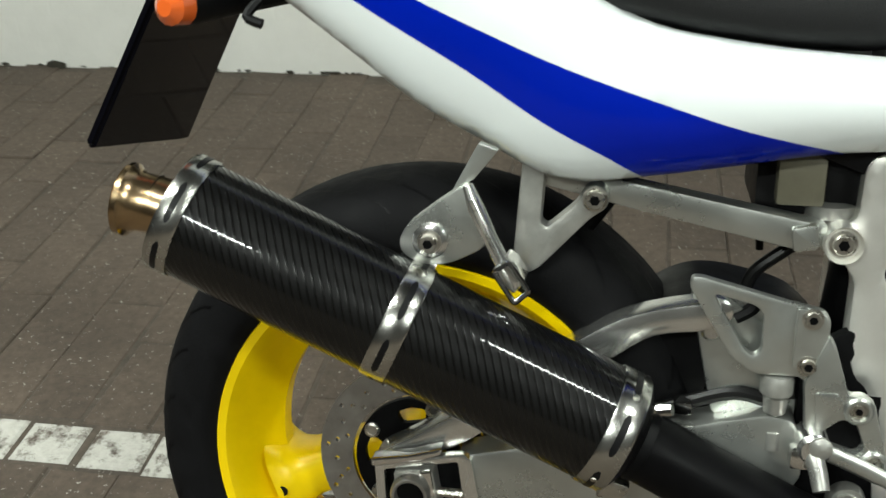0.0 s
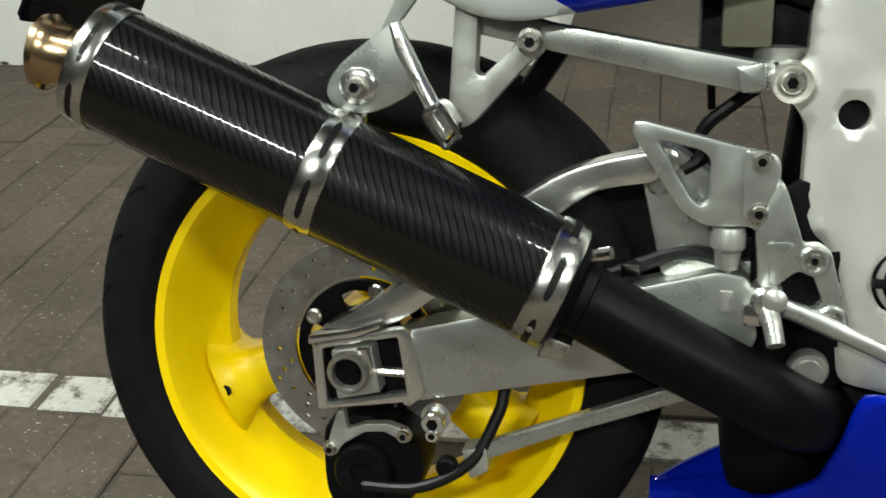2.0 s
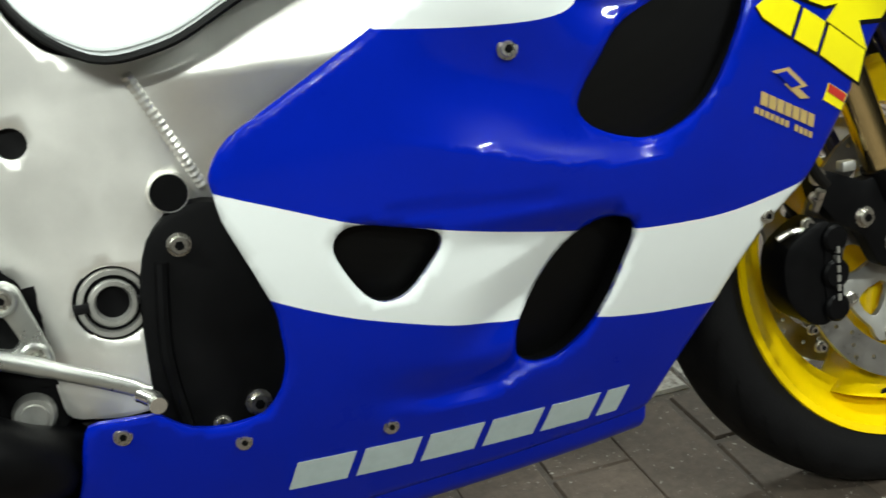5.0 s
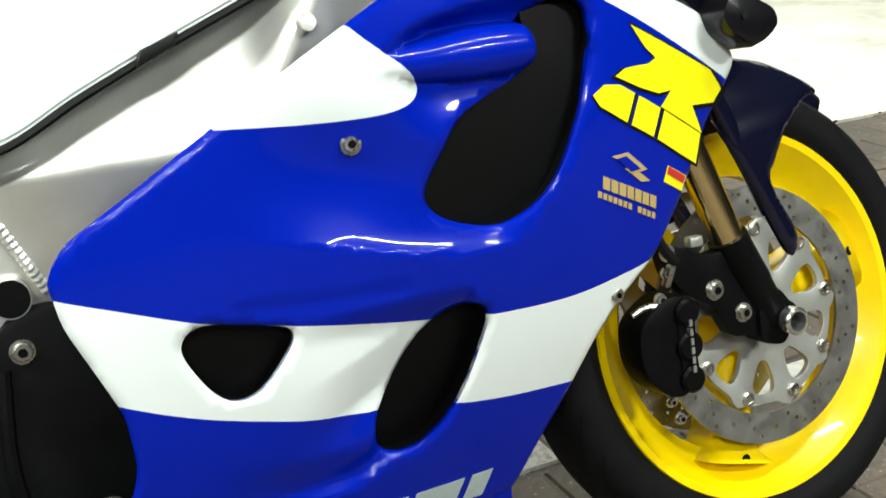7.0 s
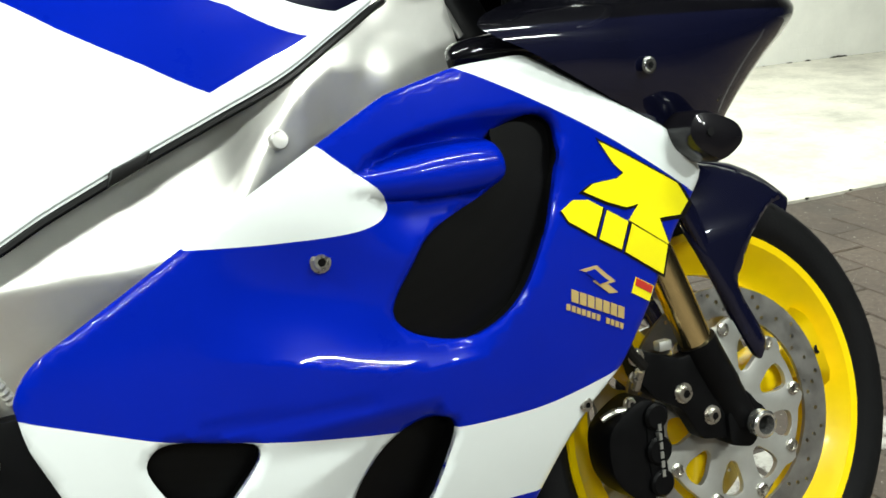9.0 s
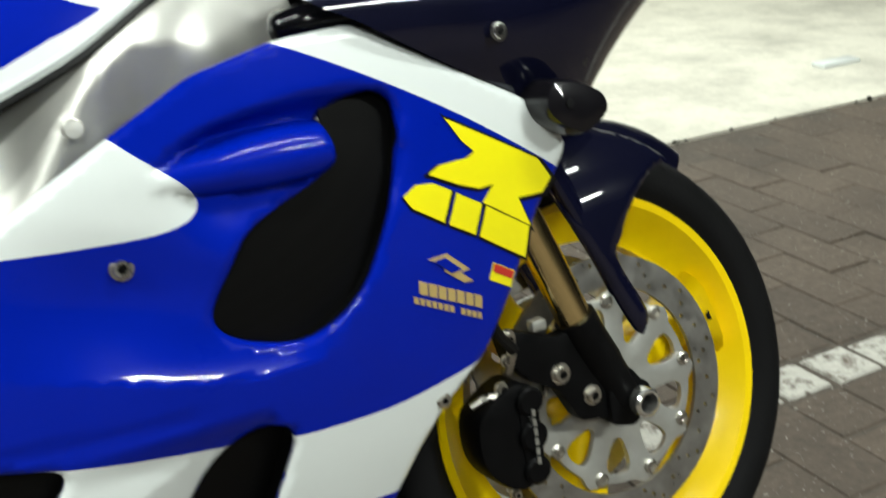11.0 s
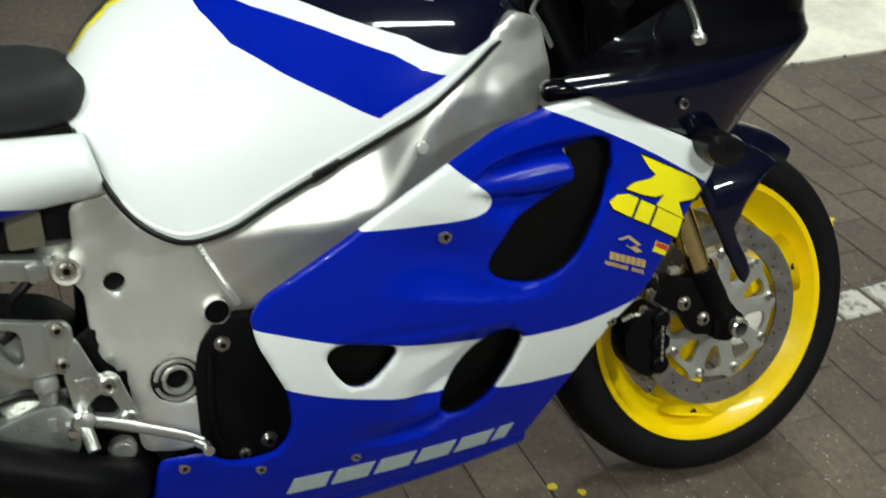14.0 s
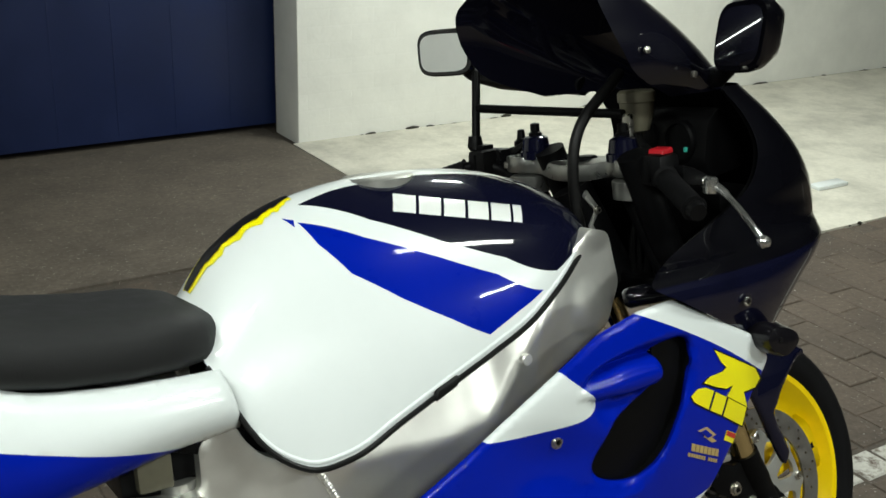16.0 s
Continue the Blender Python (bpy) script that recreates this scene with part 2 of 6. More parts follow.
def brickwork(m):
    """Faint relief of brick courses under many coats of white paint."""
    nt = m.node_tree
    b = nt.nodes["Principled BSDF"]
    old = b.inputs["Normal"].links[0].from_node
    geo = nt.nodes.new("ShaderNodeNewGeometry")
    sp = nt.nodes.new("ShaderNodeSeparateXYZ")
    cb = nt.nodes.new("ShaderNodeCombineXYZ")
    nt.links.new(geo.outputs["Position"], sp.inputs[0])
    nt.links.new(sp.outputs[0], cb.inputs[0])
    nt.links.new(sp.outputs[2], cb.inputs[1])
    br = nt.nodes.new("ShaderNodeTexBrick")
    br.inputs["Scale"].default_value = 1.0
    br.inputs["Brick Width"].default_value = 0.225
    br.inputs["Row Height"].default_value = 0.075
    br.inputs["Mortar Size"].default_value = 0.006
    br.inputs["Mortar Smooth"].default_value = 0.8
    br.inputs["Color1"].default_value = (1, 1, 1, 1)
    br.inputs["Color2"].default_value = (0.92, 0.92, 0.92, 1)
    br.inputs["Mortar"].default_value = (0, 0, 0, 1)
    nt.links.new(cb.outputs[0], br.inputs["Vector"])
    bp = nt.nodes.new("ShaderNodeBump")
    bp.inputs["Strength"].default_value = 0.07
    bp.inputs["Distance"].default_value = 0.004
    nt.links.new(br.outputs["Color"], bp.inputs["Height"])
    nt.links.new(old.outputs[0], bp.inputs["Normal"])
    nt.links.new(bp.outputs[0], b.inputs["Normal"])


brickwork(WALLM)
DOORM = mat("blue_steel_door", (0.005, 0.014, 0.066), 0.5, 0, 0, 0.12, 4.0, 0.06, 200, 0.08)
GREYPOST = mat("galvanised_post", (0.3, 0.32, 0.33), 0.45, 0.4, 0, 0.12, 12.0, 0.08)
DARKWALL = mat("unseen_dark_wall", (0.05, 0.045, 0.04), 0.8, 0, 0, 0.15, 3.0, 0.3, 40)
CEIL = mat("dark_ceiling", (0.06, 0.06, 0.06), 0.8, 0, 0, 0.08, 2.0)
LAMP = bpy.data.materials.new("lamp_tube")
LAMP.use_nodes = True
LAMP.node_tree.nodes["Principled BSDF"].inputs["Emission Color"].default_value = (1, 1, 0.95, 1)
LAMP.node_tree.nodes["Principled BSDF"].inputs["Emission Strength"].default_value = 14


# ---- mesh helpers ----
def link(name, me, material, parent=None, label=""):
    ob = new(name, me)
    for m in (material if isinstance(material, (list, tuple)) else [material]):
        me.materials.append(m)
    if parent:
        ob.parent = parent
    if label:
        ob["label"] = label
    return ob


def part(name, bm, material, parent=None, label="", angle=35, weld=True):
    """One mesh object from a bmesh, smooth but for edges sharper than angle."""
    if weld:
        bmesh.ops.remove_doubles(bm, verts=bm.verts, dist=1e-5)
    bmesh.ops.recalc_face_normals(bm, faces=bm.faces)
    lim = radians(angle)
    for e in bm.edges:
        e.smooth = not (len(e.link_faces) == 2 and e.calc_face_angle(0) > lim)
    for f in bm.faces:
        f.smooth = True
    me = bpy.data.meshes.new(name)
    bm.to_mesh(me)
    bm.free()
    return link(name, me, material, parent, label)


def spl(pts, n=6, closed=True):
    """Catmull-Rom curve through points of any dimension."""
    P = [Vector(p) for p in pts]
    N = len(P)
    res = []
    for i in range(N if closed else N - 1):
        a, b, c, d = (P[(i - 1) % N] if closed or i > 0 else P[0], P[i], P[(i + 1) % N], P[(i + 2) % N] if closed or i + 2 < N else P[-1])
        for k in range(n):
            t = k / n
            res.append(0.5 * (2 * b + (c - a) * t + (2 * a - 5 * b + 4 * c - d) * t * t + (3 * b - a - 3 * c + d) * t ** 3))
    if not closed:
        res.append(P[-1])
    return res


def rounded(pts, r=0.004, n=3):
    """A polygon with its corners rounded by arcs of about r."""
    P = [Vector(p) for p in pts]
    res = []
    for i, b in enumerate(P):
        a, c = P[i - 1], P[(i + 1) % len(P)]
        u, w = (a - b), (c - b)
        d = min(r, u.length * 0.45, w.length * 0.45)
        p, q = b + u.normalized() * d, b + w.normalized() * d
        for k in range(n + 1):
            t = k / n
            res.append((1 - t) ** 2 * p + 2 * t * (1 - t) * b + t * t * q)
    return res


def inside(x, y, poly):
    c = False
    j = len(poly) - 1
    for i in range(len(poly)):
        xi, yi, xj, yj = poly[i][0], poly[i][1], poly[j][0], poly[j][1]
        if (yi > y) != (yj > y) and x < (xj - xi) * (y - yi) / (yj - yi) + xi:
            c = not c
        j = i
    return c


def resample(poly, step, closed=True):
    res = []
    n = len(poly)
    for i in range(n if closed else n - 1):
        a, b = Vector(poly[i]), Vector(poly[(i + 1) % n])
        k = max(1, int((b - a).length / step))
        res += [a.lerp(b, j / k) for j in range(k)]
    if not closed:
        res.append(Vector(poly[-1]))
    return res


def fill(outline, holes=(), lines=(), cell=0.0):
    """Triangles of a flat polygon with holes, edges kept along the given lines, with an inner grid of that cell size."""
    from mathutils.geometry import delaunay_2d_cdt
    V, E = [], []
    for loop in [outline, *holes]:
        k = len(V)
        V += [Vector((p[0], p[1])) for p in loop]
        E += [(k + i, k + (i + 1) % len(loop)) for i in range(len(loop))]
    for ln in lines:
        k = len(V)
        V += [Vector((p[0], p[1])) for p in ln]
        E += [(k + i, k + i + 1) for i in range(len(ln) - 1)]
    if cell:
        xs = [p[0] for p in outline]
        ys = [p[1] for p in outline]
        row = 0
        y = min(ys) + cell / 2
        while y < max(ys):
            x = min(xs) + cell * (0.25 + 0.5 * (row % 2))
            while x < max(xs):
                if inside(x, y, outline) and not any(inside(x, y, h) for h in holes):
                    V.append(Vector((x, y)))
                x += cell
            y += cell * 0.87
            row += 1
    vs, _, fs, *_ = delaunay_2d_cdt(V, E, [], 0, 1e-5)
    keep = []
    for f in fs:
        cx = sum(vs[i][0] for i in f) / len(f)
        cy = sum(vs[i][1] for i in f) / len(f)
        if inside(cx, cy, outline) and not any(inside(cx, cy, h) for h in holes):
            keep.append(tuple(f))
    return vs, keep


def slab(outline, y0, y1, holes=(), bevel=0.0, bm=None):
    """A plate: the outline in x and z, from y0 (outer face) to y1, its outer rims chamfered."""
    bm = bm or bmesh.new()
    vs, fs = fill(outline, holes)
    front = [bm.verts.new((v[0], y0, v[1])) for v in vs]
    back = [bm.verts.new((v[0], y1, v[1])) for v in vs]
    ff = []
    for f in fs:
        try:
            ff.append(bm.faces.new([front[i] for i in f]))
            bm.faces.new([back[i] for i in reversed(f)])
        except ValueError:
            pass
    cnt = {}
    for f in fs:
        for a, b in zip(f, f[1:] + f[:1]):
            cnt[(min(a, b), max(a, b))] = cnt.get((min(a, b), max(a, b)), 0) + 1
    rim = [k for k, c in cnt.items() if c == 1]
    for a, b in rim:
        try:
            bm.faces.new((front[a], front[b], back[b], back[a]))
        except ValueError:
            pass
    if bevel:
        bmesh.ops.recalc_face_normals(bm, faces=bm.faces)
        es = [e for a, b in rim for e in [bm.edges.get((front[a], front[b]))] if e]
        bmesh.ops.bevel(bm, geom=es, offset=bevel, segments=2, profile=0.6, affect="EDGES")
    return bm


def tube(path, radii, seg=14, caps=True, bm=None, flat=1.0, up=None):
    """A swept tube; radii a number or one a point; flat squeezes it along its second axis."""
    bm = bm or bmesh.new()
    P = [Vector(p) for p in path]
    R = radii if isinstance(radii, (list, tuple)) else [radii] * len(P)
    rings = []
    ref = Vector(up) if up else None
    for i, p in enumerate(P):
        d = (P[min(i + 1, len(P) - 1)] - P[max(i - 1, 0)]).normalized()
        if ref is None:
            ref = d.orthogonal().normalized()
        s = (ref - d * ref.dot(d)).normalized()
        ref = s
        w = d.cross(s)
        rings.append([bm.verts.new(p + R[i] * (s * math.cos(2 * math.pi * k / seg) + w * flat * math.sin(2 * math.pi * k / seg))) for k in range(seg)])
    for a, b in zip(rings, rings[1:]):
        for k in range(seg):
            bm.faces.new((a[k], a[(k + 1) % seg], b[(k + 1) % seg], b[k]))
    if caps:
        bm.faces.new(list(reversed(rings[0])))
        bm.faces.new(rings[-1])
    return bm


def lathe(profile, centre, axis="y", seg=32, bm=None, closed=False, m=None):
    """A profile of (radius, height) turned about an axis through centre."""
    bm = bm or bmesh.new()
    c = Vector(centre)
    rings = []
    for r, h in profile:
        ring = []
        for k in range(seg):
            a = 2 * math.pi * k / seg
            if axis == "y":
                v = Vector((r * math.cos(a), h, r * math.sin(a)))
            elif axis == "z":
                v = Vector((r * math.cos(a), r * math.sin(a), h))
            else:
                v = Vector((h, r * math.cos(a), r * math.sin(a)))
            if m is not None:
                v = m @ v
            ring.append(bm.verts.new(c + v))
        rings.append(ring)
    pairs = list(zip(rings, rings[1:])) + ([(rings[-1], rings[0])] if closed else [])
    for a, b in pairs:
        for k in range(seg):
            bm.faces.new((a[k], a[(k + 1) % seg], b[(k + 1) % seg], b[k]))
    if not closed:
        for ring in (rings[0], rings[-1]):
            try:
                bm.faces.new(ring)
            except ValueError:
                pass
    return bm


def along(a, b):
    """Rotation that takes z to the way from a to b."""
    return (Vector(b) - Vector(a)).to_track_quat("Z", "Y").to_matrix()


def box(x0, x1, y0, y1, z0, z1, bevel=0.0, bm=None, seg=2):
    bm = bm or bmesh.new()
    g = bmesh.ops.create_cube(bm, size=1)["verts"]
    for v in g:
        v.co = Vector(((x0 + x1) / 2 + v.co.x * (x1 - x0), (y0 + y1) / 2 + v.co.y * (y1 - y0), (z0 + z1) / 2 + v.co.z * (z1 - z0)))
    if bevel:
        es = list({e for v in g for e in v.link_edges})
        bmesh.ops.bevel(bm, geom=es, offset=bevel, segments=seg, profile=0.6, affect="EDGES")
    return bm


def bolt(x, y, z, r, h=0.006, parent=None, name="bolt", material=None, socket=True, label=""):
    """A socket-head bolt that faces the bike's right side."""
    prof = [(r * 1.35, 0), (r * 1.35, -0.0015), (r, -0.0018), (r, -h + 0.001), (r * 0.9, -h)]
    if socket:
        prof += [(r * 0.6, -h)]
    else:
        prof += [(r * 0.5, -h - 0.0008), (0.0003, -h - 0.001)]
    ob = part(name, lathe(prof, (x, y, z), "y", 14), material or BOLT, parent, label)
    if socket and (parent is None or parent.parent is None or parent.parent == bike):
        part("socket", lathe([(r * 0.55, -h - 0.0003), (0.0003, -h - 0.0003)], (x, y, z), "y", 6), DECAL_BLACK, parent)
    return ob


# ---- the place ----
def plain(name, bm, material, label, category, kind="structure", parent=None):
    ob = part(name, bm, material, parent)
    return tagged(ob, label, category, "", kind)


ground = plain("ground", box(-30, 30, -30, 30, -0.3, -0.0045), SAND, "dusty sand bed under the worn brown paving bricks", "ground")
apron = plain("pavement", box(2.06, 14, 1.36, 3.3, -0.02, 0.006, 0.006), CONCRETE, "pale dusty concrete apron along the white wall", "pavement")
ramp = plain("driveway", box(0.02, 2.055, 2.1, 3.62, -0.02, 0.004, 0.004), RAMP, "grey brown concrete strip in front of the blue door", "driveway")


def wall(name, x0, x1, y0, y1, z1, label):
    return plain(name, box(x0, x1, y0, y1, -0.05, z1, 0.006), WALLM, label, "wall")


wall("wall_north", 2.09, 14, 3.3, 3.55, 2.9, "white painted brick wall, scuffed along its foot")
wall("wall_west", -8, 0.02, 1.93, 2.24, 2.9, "white painted brick wall with grime at the ground")
wall("wall_return", -0.2, 0.018, 2.242, 3.9, 2.9, "white painted return of the wall beside the door")
wall("wall_lintel", 0.02, 2.088, 3.3, 3.55, 2.9, "white painted wall above the blue door").location.z = 2.45
# unseen walls added around the place, kept dark to weaken reflections in the paint
plain("wall_south", box(-8, 14, -6.3, -6, -0.05, 2.9), DARKWALL, "unseen dark wall added behind the parking place to dim reflections", "wall")
plain("wall_far_east", box(14, 14.2, -6, 3.6, -0.05, 2.9), DARKWALL, "unseen dark end wall added to close the place", "wall")
plain("wall_far_west", box(-8.2, -8, -6, 2, -0.05, 2.9), DARKWALL, "unseen dark end wall added to close the place", "wall")
plain("ceiling", box(-8.2, 14.2, -6.3, 3.9, 2.9, 3.1), CEIL, "dark plain ceiling above the parking place", "ceiling")

# blue door: leaves with folded vertical ribs, a grey centre post
door = new("door_1")
tagged(door, "dark blue steel garage door with a grey centre post", "door", "", "structure")
door.location = (0, 0, 0)
for x0, x1 in ((0.03, 0.76), (0.84, 2.14)):
    bm = box(x0, x1, 3.58, 3.62, 0.03, 2.6, 0.004)
    leaf = part("door_leaf", bm, DOORM, door)
    n = int((x1 - x0) / 0.3)
    for k in range(1, n + 1):
        xx = x0 + (x1 - x0) * k / (n + 1)
        part("seam", box(xx - 0.003, xx + 0.003, 3.5785, 3.582, 0.05, 2.58, 0.001), DOORM, leaf)
part("centre_post", box(0.765, 0.835, 3.53, 3.6, 0.05, 2.6, 0.006), GREYPOST, door, "grey steel centre post")
part("drop_bolt", box(0.785, 0.82, 3.535, 3.585, 0.0, 0.055, 0.004), BLACK, door, "dark drop bolt at the foot of the post")


# ceiling tube lamps
def tube_lamp():
    e = new("ceiling_lamp")
    part("housing", box(-0.6, 0.6, -0.06, 0.06, 0.03, 0.071, 0.01), WHITE, e)
    for s in (-1, 1):
        part("lamp_tube", tube([(-0.56, s * 0.028, 0.015), (0.56, s * 0.028, 0.015)], 0.013, 10), LAMP, e)
    return tagged(e, "twin fluorescent tube lamp on the ceiling", "lamp", "ceiling lamps")


first = tube_lamp()
for i, (x, y, z, watts) in enumerate(TUBES):
    ob = first if i == 0 else copy_thing(first, pose(x, y, z))
    if i == 0:
        ob.matrix_basis = pose(x, y, z)
    ld = bpy.data.lights.new("tube_light", "AREA")
    ld.shape, ld.size, ld.size_y, ld.energy = "RECTANGLE", 1.1, 0.1, watts
    ld.color = (0.93, 1.0, 0.93)
    lo = new("tube_light", ld)
    lo.location = (x, y, z - 0.02)


# ---- the motorcycle ----
bike = new("motorcycle")
tagged(bike, "blue and white sports motorcycle with yellow wheels on its stand", "motorcycle")
bike.matrix_basis = Matrix.Translation((0, -0.055, 0)) @ Euler((0, 0, radians(-1.0))).to_matrix().to_4x4() @ Euler((radians(-12.3), 0, 0)).to_matrix().to_4x4()


def hermite(X, Y):
    """Smooth curve through sample points."""
    X, Y = np.array(X, float), np.array(Y, float)
    d = np.gradient(Y, X)

    def g(x):
        x = min(max(x, X[0]), X[-1])
        i = min(max(int(np.searchsorted(X, x)) - 1, 0), len(X) - 2)
        h = X[i + 1] - X[i]
        t = (x - X[i]) / h
        return float((2 * t ** 3 - 3 * t * t + 1) * Y[i] + (t ** 3 - 2 * t * t + t) * h * d[i] + (3 * t * t - 2 * t ** 3) * Y[i + 1] + (t ** 3 - t * t) * h * d[i + 1])
    return g


def seg_dist(x, z, loops):
    best = 9.0
    for lp in loops:
        for i in range(len(lp)):
            ax, az = lp[i - 1][0], lp[i - 1][1]
            bx, bz = lp[i][0], lp[i][1]
            ux, uz = bx - ax, bz - az
            L = ux * ux + uz * uz
            t = 0 if L == 0 else min(max(((x - ax) * ux + (z - az) * uz) / L, 0), 1)
            d = (x - ax - t * ux) ** 2 + (z - az - t * uz) ** 2
            if d < best:
                best = d
    return math.sqrt(best)


def panel(outline, Y, regions=(), holes=(), cell=0.01, thick=0.004, roll=(0.012, 0.005), side=1, lip=0.012, lines=()):
    """A curved body panel over the x-z plane: y = Y(x, z), mirrored by side; regions are (polygon, material index)."""
    ol = resample(outline, cell)
    hs = [resample(h, cell * 0.7) for h in holes]
    ln = [resample(p + [p[0]], cell, False) for p, _ in regions] + [resample(p, cell, False) for p in lines]
    ln = [[q for q in l] for l in ln]
    vs, fs = fill(ol, hs, ln, cell)
    bm = bmesh.new()
    F, B = [], []
    for v in vs:
        x, z = v[0], v[1]
        y = Y(x, z)
        if roll[0]:
            d = seg_dist(x, z, [ol, *hs])
            if d < roll[0]:
                y += roll[1] * (1 - d / roll[0]) ** 2
        F.append(bm.verts.new((x, side * y, z)))
        B.append(bm.verts.new((x, side * (y + thick), z)))
    cnt = {}
    for f in fs:
        cx = sum(vs[i][0] for i in f) / len(f)
        cz = sum(vs[i][1] for i in f) / len(f)
        idx = 0
        for poly, k in regions:
            if inside(cx, cz, poly):
                idx = k
        try:
            bm.faces.new([F[i] for i in f]).material_index = idx
            bm.faces.new([B[i] for i in reversed(f)]).material_index = idx
        except ValueError:
            continue
        for a, b in zip(f, f[1:] + f[:1]):
            k = (min(a, b), max(a, b))
            cnt.setdefault(k, []).append(idx)
    for (a, b), c in cnt.items():
        if len(c) == 1:
            bm.faces.new((F[a], F[b], B[b], B[a])).material_index = c[0]
    used = {v for f in bm.faces for v in f.verts}
    bmesh.ops.delete(bm, geom=[v for v in bm.verts if v not in used], context="VERTS")
    return bm


def even_shading(ob, Y, side=1):
    """Give a panel's outer face the true normals of its surface, so that its reflections run smoothly."""
    me = ob.data
    h = 0.0015
    nv = {}
    for v in me.vertices:
        x, y, z = v.co
        if abs(side * y - Y(x, z)) < 2e-4:
            n = Vector(((Y(x + h, z) - Y(x - h, z)) / (2 * h), -side, (Y(x, z + h) - Y(x, z - h)) / (2 * h)))
            nv[v.index] = n.normalized()
    loops = [(0, 0, 0)] * len(me.loops)
    for p in me.polygons:
        if p.normal.y * side < -0.3:
            for li in p.loop_indices:
                n = nv.get(me.loops[li].vertex_index)
                if n is not None:
                    loops[li] = tuple(n)
    me.normals_split_custom_set(loops)


def circle(x, z, r, n=20):
    return [(x + r * math.cos(2 * math.pi * k / n), z + r * math.sin(2 * math.pi * k / n)) for k in range(n)]


def bump_at(x, z, a, b, r, h):
    """Raised ridge along the line from a to b."""
    ux, uz = b[0] - a[0], b[1] - a[1]
    t = min(max(((x - a[0]) * ux + (z - a[1]) * uz) / (ux * ux + uz * uz), 0), 1)
    d = math.hypot(x - a[0] - t * ux, z - a[1] - t * uz) / r
    return h * (1 - d * d) ** 2 if d < 1 else 0.0


# ---- wheels ----
def wheel(name, cx, cy, cz, half, tyre_r, tyre_half, spoke_angles, disc_r, disc_ys, bolt_r, m, label, carrier):
    def place(bm):
        bmesh.ops.transform(bm, matrix=Matrix.Translation((cx, cy, cz)) @ m, verts=bm.verts)
        return bm
    h = half
    prof = [(0.226, -h), (0.2275, -h + 0.004), (0.222, -h + 0.009), (0.214, -h + 0.012), (0.206, -h * 0.5), (0.2, 0), (0.206, h * 0.5), (0.214, h - 0.012), (0.222, h - 0.009), (0.2275, h - 0.004), (0.226, h),
            (0.217, h - 0.002), (0.208, h - 0.012), (0.196, h * 0.55), (0.18, h * 0.28), (0.172, 0.012), (0.172, -0.012), (0.18, -h * 0.28), (0.196, -h * 0.55), (0.208, -h + 0.012), (0.217, -h + 0.002)]
    rim = part(name, place(lathe(prof, (0, 0, 0), "y", 72, closed=True)), YELLOW, bike, label)
    t = tyre_half
    tp = [(0.214, -h + 0.012), (0.226, -h + 0.004), (0.236, -h - 0.004)]
    for k in range(13):
        a = math.pi * (k / 12)
        tp.append((0.246 + (tyre_r - 0.246) * math.sin(a) ** 0.75, -t * math.copysign(abs(math.cos(a)) ** 0.8, math.cos(a))))
    tp += [(0.236, h + 0.004), (0.226, h - 0.004), (0.214, h - 0.012)]
    part("tyre", place(lathe(tp, (0, 0, 0), "y", 96, closed=True)), RUBBER, rim, "black treaded rubber tyre")
    # tread: shallow dark grooves sweeping over both shoulders
    gv, gf = [], []
    for sd in (-1, 1):
        for k in range(30):
            base = 2 * math.pi * (k + (0.5 if sd > 0 else 0)) / 30
            n0 = len(gv)
            for i in range(9):
                a = 0.42 + 0.95 * i / 8
                r = 0.246 + (tyre_r - 0.246) * math.sin(a) ** 0.75 + 0.0007
                y = sd * t * math.cos(a) ** 0.8 * 1.004
                for e in (-1, 1):
                    ph = base + 0.34 * (i / 8) ** 1.3 + e * 0.0065
                    gv.append((r * math.cos(ph), y, r * math.sin(ph)))
            gf += [(n0 + 2 * i, n0 + 2 * i + 1, n0 + 2 * i + 3, n0 + 2 * i + 2) for i in range(8)]
    gm = bpy.data.meshes.new("tread")
    gm.from_pydata(gv, [], gf)
    gm.transform(Matrix.Translation((cx, cy, cz)) @ m)
    tagged(link("tread", gm, ENGINE, rim, "shallow tread grooves"), kind="stuff")
    # hub
    part("hub", place(lathe([(0.02, -0.06), (0.042, -0.058), (0.05, -0.03), (0.05, 0.03), (0.042, 0.058), (0.02, 0.06)], (0, 0, 0), "y", 36)), YELLOW, rim)
    for a in spoke_angles:
        bm = bmesh.new()
        ca, sa = math.cos(radians(a)), math.sin(radians(a))
        rings = []
        y0 = 0.0
        for r, w, d in ((0.035, 0.03, 0.034), (0.07, 0.028, 0.034), (0.11, 0.028, 0.034), (0.145, 0.029, 0.036), (0.162, 0.034, 0.04), (0.172, 0.043, 0.046), (0.182, 0.06, 0.055)):
            ring = []
            for k in range(16):
                q = 2 * math.pi * k / 16
                u = w * math.copysign(abs(math.cos(q)) ** 0.6, math.cos(q))
                y = d * math.copysign(abs(math.sin(q)) ** 0.6, math.sin(q))
                ring.append(bm.verts.new((r * ca - u * sa, y + y0, r * sa + u * ca)))
            rings.append(ring)
        for p, q in zip(rings, rings[1:]):
            for k in range(16):
                bm.faces.new((p[k], p[(k + 1) % 16], q[(k + 1) % 16], q[k]))
        bm.faces.new(rings[0])
        bm.faces.new(rings[-1])
        part("spoke", place(bm), YELLOW, rim)
        part("spoke_hole", place(lathe([(0.0062, -0.0505), (0.0055, -0.0508), (0.0003, -0.0505)], (0.177 * ca, 0, 0.177 * sa), "y", 14)), BLACK, rim)
